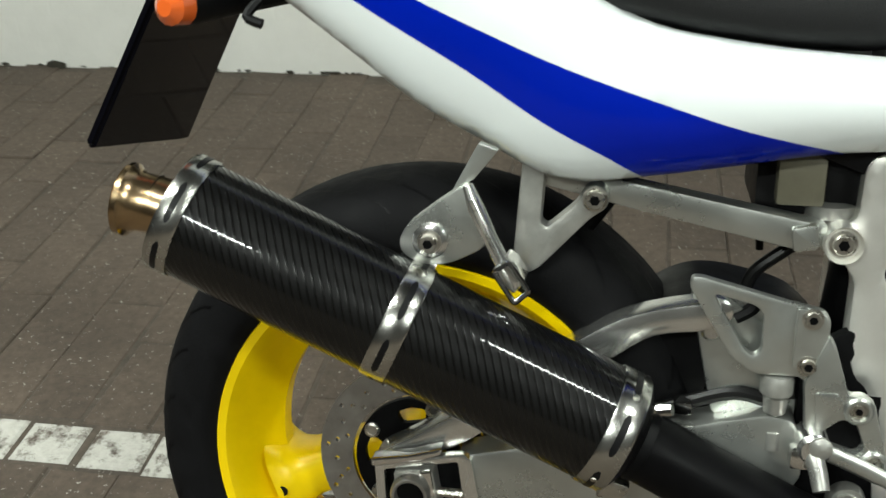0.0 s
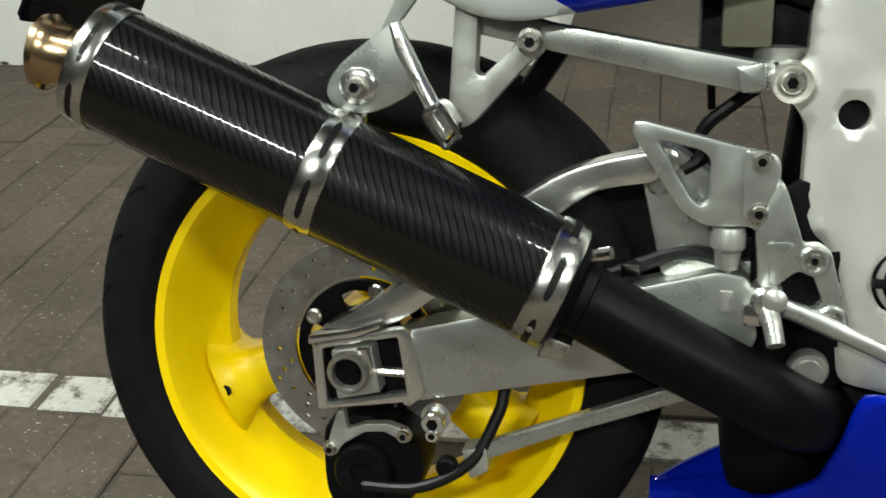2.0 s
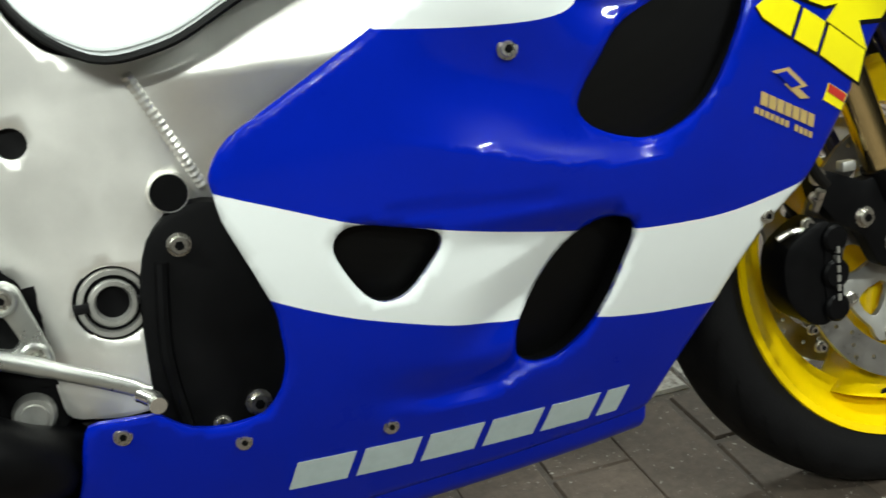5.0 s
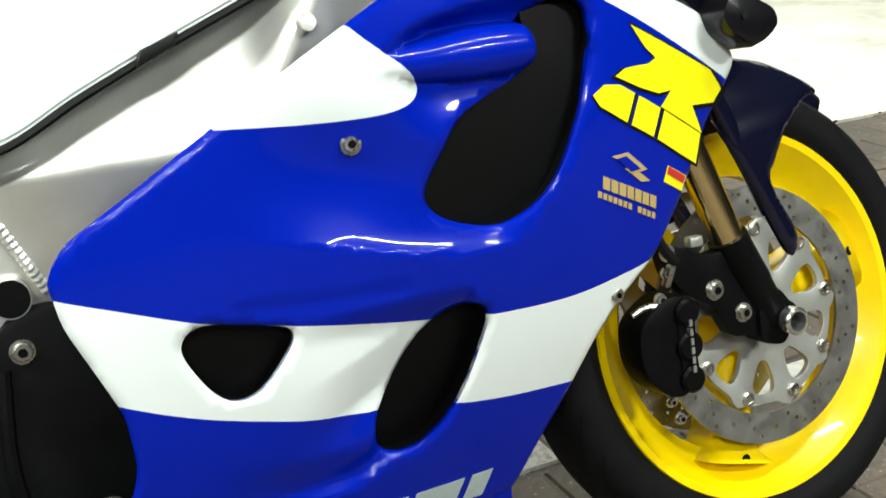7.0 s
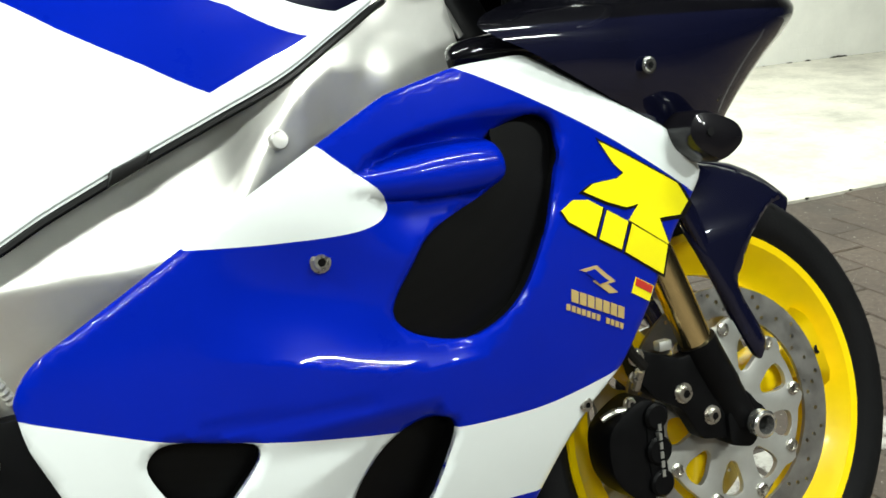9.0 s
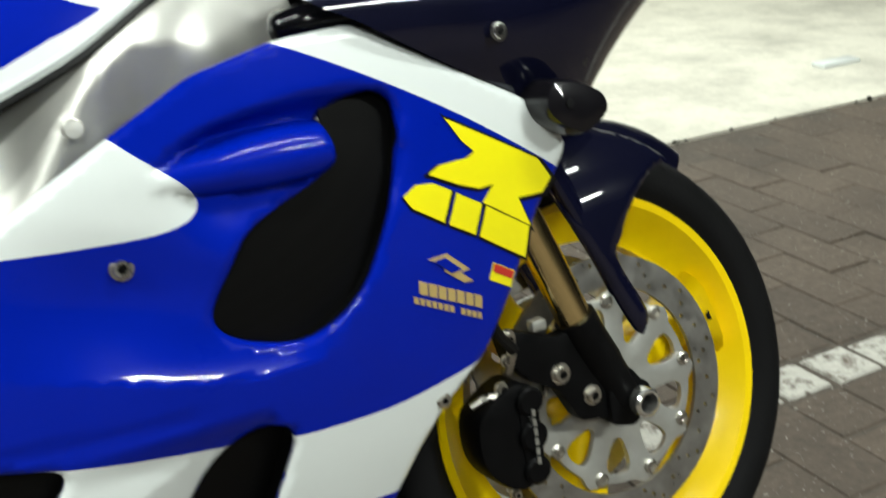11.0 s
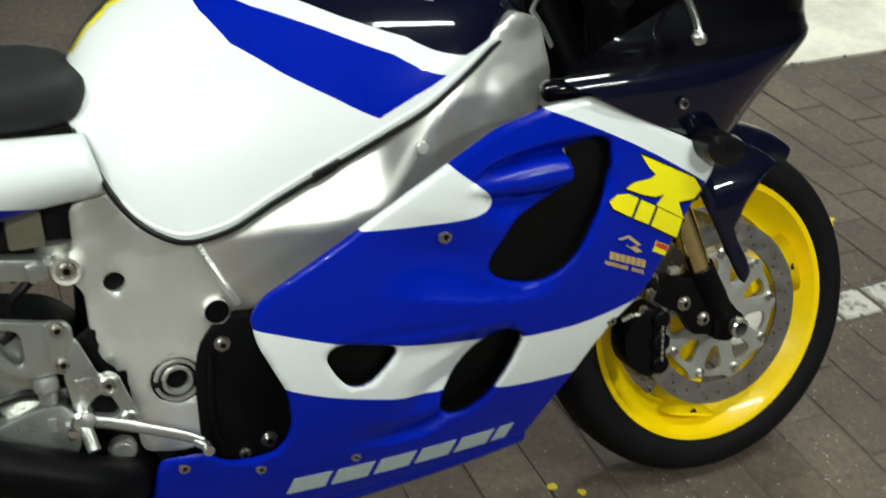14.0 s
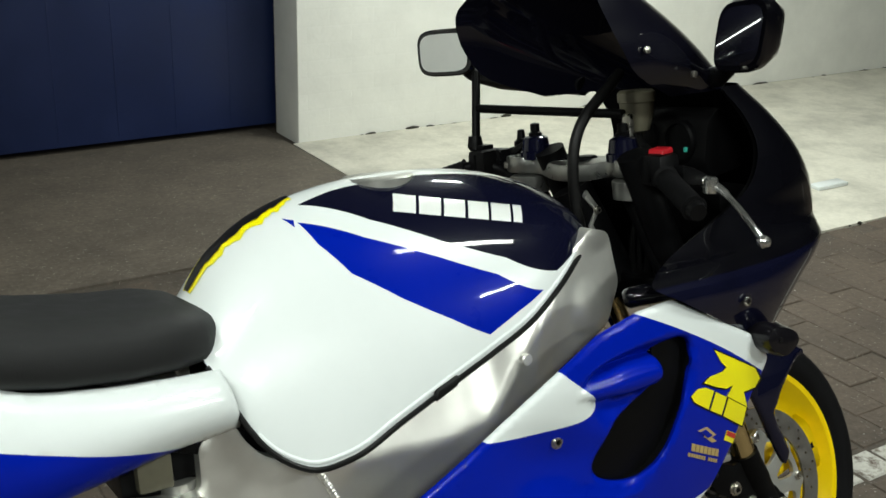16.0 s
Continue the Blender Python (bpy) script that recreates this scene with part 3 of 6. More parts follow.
    inner = disc_r - 0.036
    for y in disc_ys:
        holes = []
        for j in range(26):
            for i, rr in enumerate((inner + 0.008, inner + 0.018, inner + 0.028)):
                if (j + i) % 2 == 0 or i == 1:
                    a = 2 * math.pi * (j + 0.33 * i) / 26
                    holes.append(circle(rr * math.cos(a), rr * math.sin(a), 0.0028, 7))
        n = 90
        ol = circle(0, 0, disc_r, n)
        part("brake_disc", place(slab(ol, y - 0.0025, y + 0.0025, [circle(0, 0, inner, 60)] + holes)), STEEL, rim, "drilled steel brake disc")
        if carrier == "alloy":
            co = []
            for k in range(90):
                a = 2 * math.pi * k / 90
                co.append(((inner - 0.012 + 0.01 * max(0, math.cos(9 * a)) ** 2) * math.cos(a), (inner - 0.012 + 0.01 * max(0, math.cos(9 * a)) ** 2) * math.sin(a)))
            ws = []
            for k in range(9):
                a0 = 2 * math.pi * (k + 0.5) / 9
                pts = []
                for rr, da in ((0.058, -0.11), (0.082, -0.2), (0.096, -0.17), (0.099, 0), (0.096, 0.17), (0.082, 0.2), (0.058, 0.11), (0.055, 0)):
                    pts.append((rr * math.cos(a0 + da), rr * math.sin(a0 + da)))
                ws.append([tuple(p) for p in rounded(pts, 0.006, 2)])
            car = part("disc_carrier", place(slab(co, y - 0.003, y + 0.004, ws + [circle(0, 0, 0.03, 24)], 0.0008)), CARRIER, rim, "pale alloy disc carrier with windows")
        else:
            co = circle(0, 0, inner - 0.004, 60)
            ws = []
            for k in range(5):
                a0 = 2 * math.pi * k / 5 + 0.5
                pts = [(rr * math.cos(a0 + da), rr * math.sin(a0 + da)) for rr, da in ((0.046, -0.28), (0.06, -0.28), (0.062, 0), (0.06, 0.28), (0.046, 0.28), (0.044, 0))]
                ws.append([tuple(p) for p in rounded(pts, 0.005, 2)])
            car = part("disc_carrier", place(slab(co, y - 0.003, y + 0.004, ws + [circle(0, 0, 0.03, 24)], 0.0008)), SATINBLACK, rim, "black disc carrier with windows")
        if y < 0:
            for k in range(bolt_r[1]):
                a = 2 * math.pi * k / bolt_r[1] + 0.1
                part("rivet", place(lathe([(0.0085, 0), (0.0085, -0.004), (0.006, -0.005), (0.0055, -0.003), (0.0003, -0.003)], (bolt_r[0] * math.cos(a), y - 0.002, bolt_r[0] * math.sin(a)), "y", 12)), BOLT, rim)
    return rim


STEER = Euler((radians(-6.3), 0, radians(2.3))).to_matrix().to_4x4()
rear_wheel = wheel("rear_wheel", 0.0, 0.0, 0.306, 0.083, 0.308, 0.09, (202, 322, 82), 0.112, (-0.066,), (0.062, 5), Matrix.Identity(4), "bright yellow three-spoke rear wheel", "black")
front_wheel = wheel("front_wheel", 1.398, 0.02, 0.287, 0.052, 0.29, 0.06, (255, 15, 135), 0.156, (-0.064, 0.064), (0.104, 9), STEER, "bright yellow three-spoke front wheel", "alloy")

# ---- swingarm and rear end ----
arm = part("swingarm", slab(rounded([(0.048, 0.344), (0.12, 0.362), (0.26, 0.396), (0.345, 0.418), (0.37, 0.414), (0.376, 0.4), (0.382, 0.356), (0.37, 0.336), (0.268, 0.316), (0.058, 0.272)], 0.006), -0.125, -0.085, (), 0.004), SATIN, bike, "satin silver alloy swingarm")
part("arm_left", slab(rounded([(-0.04, 0.34), (0.12, 0.362), (0.26, 0.396), (0.43, 0.43), (0.49, 0.42), (0.49, 0.38), (0.40, 0.345), (0.268, 0.316), (0.058, 0.272), (-0.04, 0.27)], 0.006), 0.085, 0.125, (), 0.004), SATIN, arm)
part("pivot_boss", lathe([(0.045, -0.1), (0.045, 0.1)], (0.45, 0, 0.39), "y", 24), ENGINE, arm)
part("linkage_plate", slab(rounded([(0.375, 0.47), (0.42, 0.5), (0.45, 0.44), (0.47, 0.32), (0.44, 0.29), (0.375, 0.33)], 0.01), -0.094, -0.08, (), 0.003), ENGINE, arm, "black linkage plate")
part("cross_member", box(0.33, 0.42, -0.084, 0.084, 0.35, 0.42, 0.01), SATIN, arm)
part("end_plate", slab(rounded([(-0.036, 0.331), (0.056, 0.351), (0.064, 0.345), (0.075, 0.287), (0.07, 0.277), (-0.032, 0.261)], 0.004), -0.132, -0.122,
     [[tuple(p) for p in rounded([(-0.026, 0.325), (0.05, 0.341), (0.058, 0.286), (-0.022, 0.269)], 0.003)]], 0.002), ALU, arm, "bright slotted axle end plate")
part("window_back", slab(rounded([(-0.03, 0.329), (0.055, 0.345), (0.062, 0.283), (-0.026, 0.265)], 0.003), -0.117, -0.112), ENGINE, arm)
part("adjuster_block", slab(rounded([(-0.015, 0.326), (0.026, 0.332), (0.034, 0.286), (-0.01, 0.276)], 0.003), -0.139, -0.118, (), 0.003), CAST, arm, "machined chain adjuster block")
part("block_edge", slab(rounded([(0.012, 0.331), (0.024, 0.333), (0.029, 0.305), (0.019, 0.304)], 0.002), -0.142, -0.136, (), 0.002), CHROME, arm)
part("channel_lip", slab(rounded([(-0.038, 0.33), (0.012, 0.341), (0.034, 0.35), (0.034, 0.357), (0.0, 0.346), (-0.038, 0.339)], 0.002), -0.137, -0.12, (), 0.002), CHROME, arm)
part("adjuster_bolt", tube([(0.03, -0.13, 0.305), (0.056, -0.13, 0.305)], 0.005, 8), BOLT, arm)
part("wheel_axle", lathe([(0.0205, -0.118), (0.0205, -0.147), (0.0185, -0.15), (0.0158, -0.15), (0.0145, -0.148), (0.0145, -0.118)], (0.004, 0, 0.307), "y", 30, closed=True), STEEL, arm, "hollow wheel axle end")
part("axle_bore", lathe([(0.0148, -0.141), (0.0003, -0.141)], (0.004, 0, 0.307), "y", 24), DECAL_BLACK, arm)
part("weld_seam", tube(spl([(0.057, -0.127, 0.272), (0.062, -0.128, 0.29), (0.058, -0.128, 0.31), (0.061, -0.128, 0.33), (0.052, -0.127, 0.347)], 5, False), 0.004, 8), CAST, arm)
part("brace", slab(spl([(-0.038, 0.333), (0.0, 0.358), (0.06, 0.397), (0.11, 0.437), (0.16, 0.474), (0.205, 0.502), (0.256, 0.518), (0.29, 0.521), (0.287, 0.497), (0.236, 0.486), (0.195, 0.458), (0.14, 0.418), (0.088, 0.38), (0.043, 0.349), (0.0, 0.335)], 4), -0.118, -0.086, (), 0.004), ALU, arm, "polished curved upper brace")
part("brace_plate", slab(rounded([(0.268, 0.522), (0.30, 0.528), (0.34, 0.5), (0.352, 0.45), (0.35, 0.41), (0.295, 0.405)], 0.006), -0.104, -0.07, (), 0.004), SATIN, arm)
part("hugger_shadow_guard", slab(spl([(0.2, 0.47), (0.24, 0.492), (0.275, 0.5), (0.29, 0.42), (0.26, 0.4), (0.21, 0.42)], 4), -0.07, -0.05), BLACK, arm, "black inner mudguard")
part("pivot_clamp", lathe([(0.014, -0.082), (0.014, -0.112), (0.01, -0.114), (0.0003, -0.114)], (0.293, 0, 0.513), "y", 16), ALU, arm)
part("pivot_clamp", lathe([(0.01, -0.082), (0.01, -0.108), (0.007, -0.111), (0.0003, -0.111)], (0.289, 0, 0.492), "y", 16), ALU, arm)

cal = part("rear_caliper", slab(spl([(-0.03, 0.238), (-0.036, 0.2), (-0.03, 0.155), (0.0, 0.14), (0.045, 0.15), (0.07, 0.19), (0.058, 0.232), (0.01, 0.25)], 5), -0.112, -0.06, (), 0.008), SATINBLACK, bike, "black rear brake caliper")
part("piston_boss", lathe([(0.031, -0.1), (0.031, -0.118), (0.027, -0.124), (0.012, -0.124), (0.011, -0.12), (0.0003, -0.12)], (0.008, 0, 0.192), "y", 28), SATINBLACK, cal)
part("bracket", slab(rounded([(-0.03, 0.212), (-0.022, 0.238), (-0.016, 0.257), (-0.009, 0.257), (-0.006, 0.238), (0.012, 0.245), (0.036, 0.247), (0.055, 0.241), (0.058, 0.232), (0.05, 0.229), (0.032, 0.238), (0.012, 0.236), (-0.01, 0.222), (-0.02, 0.209)], 0.003), -0.122, -0.112, (), 0.002), CAST, cal)
for x, z in ((-0.024, 0.216), (0.052, 0.236)):
    bolt(x, -0.12, z, 0.0062, 0.008, cal)
bolt(0.085, -0.122, 0.258, 0.011, 0.02, arm, "stay_bolt", ALU)
bolt(0.085, -0.125, 0.247, 0.0065, 0.02, arm, "stay_bolt", ALU)
part("torque_rod", slab(rounded([(0.128, 0.231), (0.211, 0.264), (0.33, 0.312), (0.334, 0.296), (0.211, 0.249), (0.13, 0.214)], 0.003), -0.12, -0.108, (), 0.002), SATIN, bike, "polished torque rod below the swingarm")
part("rod_end", slab(rounded([(0.11, 0.226), (0.135, 0.232), (0.137, 0.206), (0.119, 0.196)], 0.003), -0.126, -0.1, (), 0.003), CAST, bike)
part("rod_bolt", lathe([(0.0105, -0.12), (0.0105, -0.13), (0.008, -0.132), (0.0003, -0.132)], (0.096, 0, 0.208), "y", 18), SATINBLACK, bike)
part("brake_hose", tube(spl([(0.01, -0.125, 0.18), (0.07, -0.13, 0.186), (0.12, -0.125, 0.215), (0.145, -0.11, 0.262), (0.16, -0.1, 0.3), (0.24, -0.1, 0.36)], 8, False), 0.006, 10), HOSE, bike, "black rear brake hose")
part("foam_wrap", slab(spl([(0.15, 0.266), (0.19, 0.275), (0.225, 0.281), (0.215, 0.258), (0.195, 0.24), (0.17, 0.247)], 4), 0.02, 0.05), CAST, bike, "crumpled pale bracket behind the wheel")

# rear shock and dark inner mudguard
part("hugger", slab(spl([(0.2, 0.45), (0.235, 0.487), (0.275, 0.506), (0.325, 0.503), (0.38, 0.485), (0.40, 0.44), (0.25, 0.42)], 5), -0.06, 0.07, (), 0.012), BLACK, bike, "black rear hugger over the swingarm")
part("shock", tube([(0.445, 0.0, 0.62), (0.42, 0, 0.36)], 0.03, 18), SATINBLACK, bike, "black rear shock absorber")
part("hose", tube(spl([(0.318, -0.05, 0.50), (0.327, -0.055, 0.535), (0.35, -0.055, 0.557), (0.378, -0.05, 0.577)], 6, False), 0.0065, 10), HOSE, bike, "black rubber hose")
part("cable", tube(spl([(0.335, -0.02, 0.55), (0.333, -0.02, 0.58), (0.332, -0.02, 0.61)], 4, False), 0.004, 8), HOSE, bike)
part("electrics_box", box(0.32, 0.45, -0.07, 0.05, 0.6, 0.66, 0.006), BLACK, bike, "black box under the seat")
part("fluid_bottle", box(0.338, 0.382, -0.085, -0.04, 0.612, 0.67, 0.005), FLUID, bike, "off-white plastic fluid bottle")
part("bottle_clip", lathe([(0.024, 0.0), (0.024, 0.012), (0.016, 0.014)], (0.39, -0.062, 0.6), "z", 20), CAST, bike)

# ---- exhaust ----
A, B = Vector((-0.203, -0.19, 0.602)), Vector((0.206, -0.176, 0.414))
AX = (B - A).normalized()


def on_axis(profile, start, seg=48, uv=False):
    """Turned body along the silencer's axis: profile of (distance from start, radius)."""
    q = AX.to_track_quat("Z", "Y").to_matrix()
    bm = bmesh.new()
    lay = bm.loops.layers.uv.new("UVMap") if uv else None
    rings = []
    for d, r in profile:
        rings.append([bm.verts.new(start + AX * d + q @ Vector((r * math.cos(2 * math.pi * k / seg), r * math.sin(2 * math.pi * k / seg), 0))) for k in range(seg)])
    for i in range(len(rings) - 1):
        for k in range(seg):
            f = bm.faces.new((rings[i][k], rings[i][(k + 1) % seg], rings[i + 1][(k + 1) % seg], rings[i + 1][k]))
            if lay:
                for l, (d, kk) in zip(f.loops, ((profile[i][0], k), (profile[i][0], k + 1), (profile[i + 1][0], k + 1), (profile[i + 1][0], k))):
                    l[lay].uv = (d, 0.3564 * kk / seg)
    return bm


LEN = (B - A).length
can = part("silencer", on_axis([(0.0, 0.0558), (LEN * 0.25, 0.0565), (LEN * 0.5, 0.0565), (LEN * 0.75, 0.0565), (LEN, 0.0562)], A, 64, True), CARBON, bike, "glossy carbon fibre silencer can", weld=False)


def band(d, w, r, name, slots):
    b = part(name, on_axis([(d - w, r - 0.003), (d - w, r), (d - w + 0.002, r + 0.0012), (d + w - 0.002, r + 0.0012), (d + w, r), (d + w, r - 0.003)], A, 64), BAND_STEEL, can, "bright slotted steel band")
    q = AX.to_track_quat("Z", "Y").to_matrix()
    for a in slots:
        bm = bmesh.new()
        n = 9
        rows = []
        for i in range(n):
            ang = radians(a) + (i / (n - 1) - 0.5) * 0.7
            wd = w * 0.24 * (1 if 0 < i < n - 1 else 0.4)
            rows.append([bm.verts.new(A + AX * (d + s * wd) + q @ Vector(((r + 0.0017) * math.cos(ang), (r + 0.0017) * math.sin(ang), 0))) for s in (-1, 1)])
        for p, qq in zip(rows, rows[1:]):
            bm.faces.new((p[0], p[1], qq[1], qq[0]))
        part("slot", bm, DECAL_BLACK, b)
    return b


band(0.004, 0.0115, 0.057, "end_band", (30, 90, 150, 210, 270, 330))
band(LEN * 0.5, 0.0125, 0.0572, "strap_band", (15, 75, 135, 195, 255, 315))
band(LEN - 0.006, 0.0135, 0.0572, "end_band", (40, 100, 160, 220, 280, 340))
part("end_cap", on_axis([(-0.004, 0.0003), (-0.004, 0.03), (-0.002, 0.05), (0.002, 0.0565)], A), CHROME, can)
part("end_cap", on_axis([(LEN + 0.006, 0.0565), (LEN + 0.012, 0.05), (LEN + 0.02, 0.036), (LEN + 0.02, 0.0003)], A), SATINBLACK, can)
tip_path = [A + AX * 0.004, Vector((-0.225, -0.190, 0.608)), Vector((-0.242, -0.191, 0.611)), Vector((-0.2475, -0.191, 0.612)), Vector((-0.2505, -0.191, 0.6125)), Vector((-0.256, -0.191, 0.6135)), Vector((-0.2575, -0.191, 0.614)), Vector((-0.255, -0.191, 0.6133)), Vector((-0.235, -0.1905, 0.6095))]
part("tailpipe_tip", tube(tip_path, [0.0275, 0.0275, 0.028, 0.0315, 0.0345, 0.0345, 0.0325, 0.0265, 0.025], 36, False), TITAN, can, "heat-tinted bronze tailpipe tip")
part("baffle_core", on_axis([(-0.03, 0.0245), (-0.03, 0.0003)], A, 32), DECAL_BLACK, can)
for a in range(10, 370, 90):
    q = AX.to_track_quat("Z", "Y").to_matrix()
    c = A + AX * (LEN - 0.006) + q @ Vector((0.0585 * math.cos(radians(a + 22)), 0.0585 * math.sin(radians(a + 22)), 0))
    part("rivet", lathe([(0.0035, -0.0015), (0.003, 0.0012), (0.0003, 0.0018)], c, "z", 10, m=along(A + AX * (LEN - 0.006), c)), BOLT, can)
part("strap_tab", slab(rounded([(-0.008, 0.56), (0.012, 0.578), (0.036, 0.565), (0.03, 0.55), (0.0, 0.545)], 0.004), -0.158, -0.15), CHROME, can)
part("exhaust_pipe", tube(spl([B + AX * 0.005, (0.235, -0.172, 0.396), (0.313, -0.16, 0.352), (0.385, -0.145, 0.312), (0.42, -0.122, 0.287), (0.443, -0.08, 0.27), (0.452, -0.02, 0.258)], 8, False), 0.034, 28), SATINBLACK, bike, "satin black exhaust link pipe")
part("pipe_clamp", on_axis([(LEN + 0.012, 0.03), (LEN + 0.012, 0.0375), (LEN + 0.028, 0.0375), (LEN + 0.03, 0.03)], A), SATINBLACK, bike)
part("clamp_bolt", tube([B + AX * 0.02 + Vector((0.012, -0.02, 0.04)), B + AX * 0.02 + Vector((0.03, -0.025, 0.045))], 0.006, 10), CHROME, bike)
part("clamp_tab", slab(rounded([(0.19, 0.35), (0.215, 0.35), (0.222, 0.363), (0.2, 0.37)], 0.003), -0.19, -0.17, (), 0.002), BOLT, bike)

# ---- hanger and passenger footrest bracket ----
hang = part("silencer_hanger", slab(spl([(0.0, 0.585), (0.012, 0.602), (0.045, 0.628), (0.062, 0.637), (0.072, 0.62), (0.08, 0.585), (0.062, 0.569), (0.035, 0.559), (0.012, 0.562), (0.0, 0.572)], 5), -0.165, -0.155, (), 0.003), SATIN, bike, "silver silencer hanger plate")
part("strap", slab(rounded([(0.046, 0.628), (0.066, 0.64), (0.088, 0.668), (0.07, 0.674)], 0.002), -0.158, -0.148, (), 0.001), SATIN, hang)
part("washer", lathe([(0.0165, -0.165), (0.0165, -0.169), (0.013, -0.171), (0.0003, -0.171)], (0.028, 0, 0.583), "y", 28), ALU, hang)
bolt(0.028, -0.17, 0.583, 0.0085, 0.01, hang)
vee = part("footrest_bracket", slab(rounded([(0.106, 0.665), (0.128, 0.665), (0.124, 0.592), (0.13, 0.588), (0.156, 0.612), (0.163, 0.625), (0.174, 0.631), (0.186, 0.623), (0.185, 0.609), (0.17, 0.598), (0.124, 0.547), (0.112, 0.54), (0.1, 0.545), (0.099, 0.565)], 0.005), -0.118, -0.098, (), 0.004), CAST, bike, "silver V-shaped passenger footrest bracket")
bolt(0.174, -0.122, 0.619, 0.009, 0.008, vee)
part("footrest", tube([(0.062, -0.166, 0.637), (0.07, -0.168, 0.617), (0.084, -0.168, 0.588), (0.097, -0.167, 0.563)], [0.0055, 0.0085, 0.0075, 0.008], 12, flat=0.7), ALU, vee, "folded passenger footrest")
part("footrest_groove", tube([(0.066, -0.1735, 0.625), (0.078, -0.1745, 0.6), (0.09, -0.174, 0.576)], 0.002, 8), BOLT, vee)
part("footrest_knuckle", slab(rounded([(0.089, 0.562), (0.098, 0.572), (0.108, 0.566), (0.117, 0.549), (0.106, 0.536), (0.096, 0.545)], 0.003), -0.168, -0.14, (), 0.003), ALU, vee)
part("footrest_loop", tube([tuple(Vector((p[0], -0.176, p[1]))) for p in rounded([(0.089, 0.561), (0.102, 0.57), (0.121, 0.543), (0.108, 0.531)], 0.003)] + [(0.0893, -0.176, 0.5585)], 0.0028, 8), CHROME, vee, "bright square footrest loop")
part("bracket_boss", lathe([(0.0125, -0.1), (0.0125, -0.121), (0.011, -0.1225), (0.0003, -0.1225)], (0.174, 0, 0.619), "y", 22), SATIN, vee)
part("subframe_rail", slab(rounded([(0.12, 0.655), (0.189, 0.634), (0.368, 0.602), (0.385, 0.6), (0.385, 0.576), (0.365, 0.573), (0.204, 0.606), (0.12, 0.625)], 0.004), -0.1, -0.075, (), 0.004), SATIN, bike, "silver alloy subframe rail")
part("subframe_strut", tube([(0.19, -0.02, 0.61), (0.15, -0.02, 0.55)], 0.012, 10), BLACK, bike)
part("rail_joint", slab(rounded([(0.352, 0.597), (0.376, 0.602), (0.378, 0.578), (0.356, 0.574)], 0.004), -0.108, -0.098, (), 0.003), SATIN, bike)

# ---- main frame ----
def smoothstep(a, b, t):
    t = min(max((t - a) / (b - a), 0), 1)
    return t * t * (3 - 2 * t)


SPAR = hermite([0.5, 0.57, 0.66, 0.753, 0.80, 0.83, 0.86, 0.9], [0.6, 0.596, 0.598, 0.606, 0.63, 0.68, 0.72, 0.75])


def frame_y(x, z):
    y = -0.10 - 0.20 * (min(x, 0.87) - 0.45) + 0.016 * smoothstep(0.5, 0.62, x) + 0.28 * max(x - 0.87, 0)
    w = smoothstep(0.55, 0.61, x) * (1 - smoothstep(0.92, 0.985, x))
    d = SPAR(x) - z
    q = math.sqrt(d * d + 2.5e-5)
    y += w * (0.15 * (q + d) + 0.17 * (q - d) - 0.014)
    y -= bump_at(x, z, (0.975, 0.735), (1.0, 0.72), 0.045, 0.012)
    return y


F_OUT = [(0.414, 0.66), (0.412, 0.602), (0.39, 0.596), (0.383, 0.585), (0.389, 0.571), (0.403, 0.564), (0.416, 0.545), (0.415, 0.465), (0.42, 0.452), (0.438, 0.441), (0.448, 0.38), (0.456, 0.312), (0.50, 0.306), (0.537, 0.31), (0.545, 0.37), (0.549, 0.419), (0.556, 0.459), (0.584, 0.478), (0.64, 0.49),
         (0.75, 0.545), (0.85, 0.60), (0.95, 0.665), (1.03, 0.70), (1.06, 0.75), (1.04, 0.83), (1.0, 0.842), (0.96, 0.818), (0.92, 0.79), (0.86, 0.752), (0.735, 0.693), (0.591, 0.630), (0.56, 0.618), (0.525, 0.615), (0.49, 0.628), (0.468, 0.655), (0.458, 0.68)]
frame_main = None
for side in (1, -1):
    p = part("main_frame" if side == 1 else "left_spar", panel([tuple(v) for v in rounded(F_OUT, 0.012, 3)], frame_y, (), [circle(0.453, 0.556, 0.0135, 22), circle(0.572, 0.498, 0.016, 22), circle(0.511, 0.410, 0.033, 30)], 0.011, 0.03, (0.005, 0.002), side, lines=[[(x, SPAR(x)) for x in np.linspace(0.57, 0.895, 44)]]), FRAME, bike if side == 1 else frame_main, "silver alloy twin-spar frame with hollow bolt holes" if side == 1 else "", 40)
    frame_main = frame_main or p
even_shading(frame_main, frame_y)
part("hole_liner", lathe([(0.0135, -0.09), (0.013, -0.05), (0.0003, -0.05)], (0.453, 0, 0.556), "y", 22), BLACK, frame_main)
part("hole_liner", lathe([(0.0158, -0.118), (0.0152, -0.09), (0.0003, -0.09)], (0.572, 0, 0.498), "y", 24), ENGINE, frame_main)
part("hole_rim", lathe([(0.0172, -0.108), (0.0172, -0.1165), (0.0168, -0.1175), (0.0162, -0.117), (0.016, -0.108)], (0.572, 0, 0.498), "y", 28, closed=True), FRAME, frame_main)
part("hole_plug", lathe([(0.008, -0.09), (0.008, -0.1), (0.005, -0.101), (0.0003, -0.101)], (0.572, 0, 0.498), "y", 20), SATINBLACK, frame_main)
part("pivot_well", lathe([(0.0335, -0.104), (0.0315, -0.104), (0.0312, -0.098), (0.0003, -0.098)], (0.511, 0, 0.410), "y", 40), SATINBLACK, frame_main)
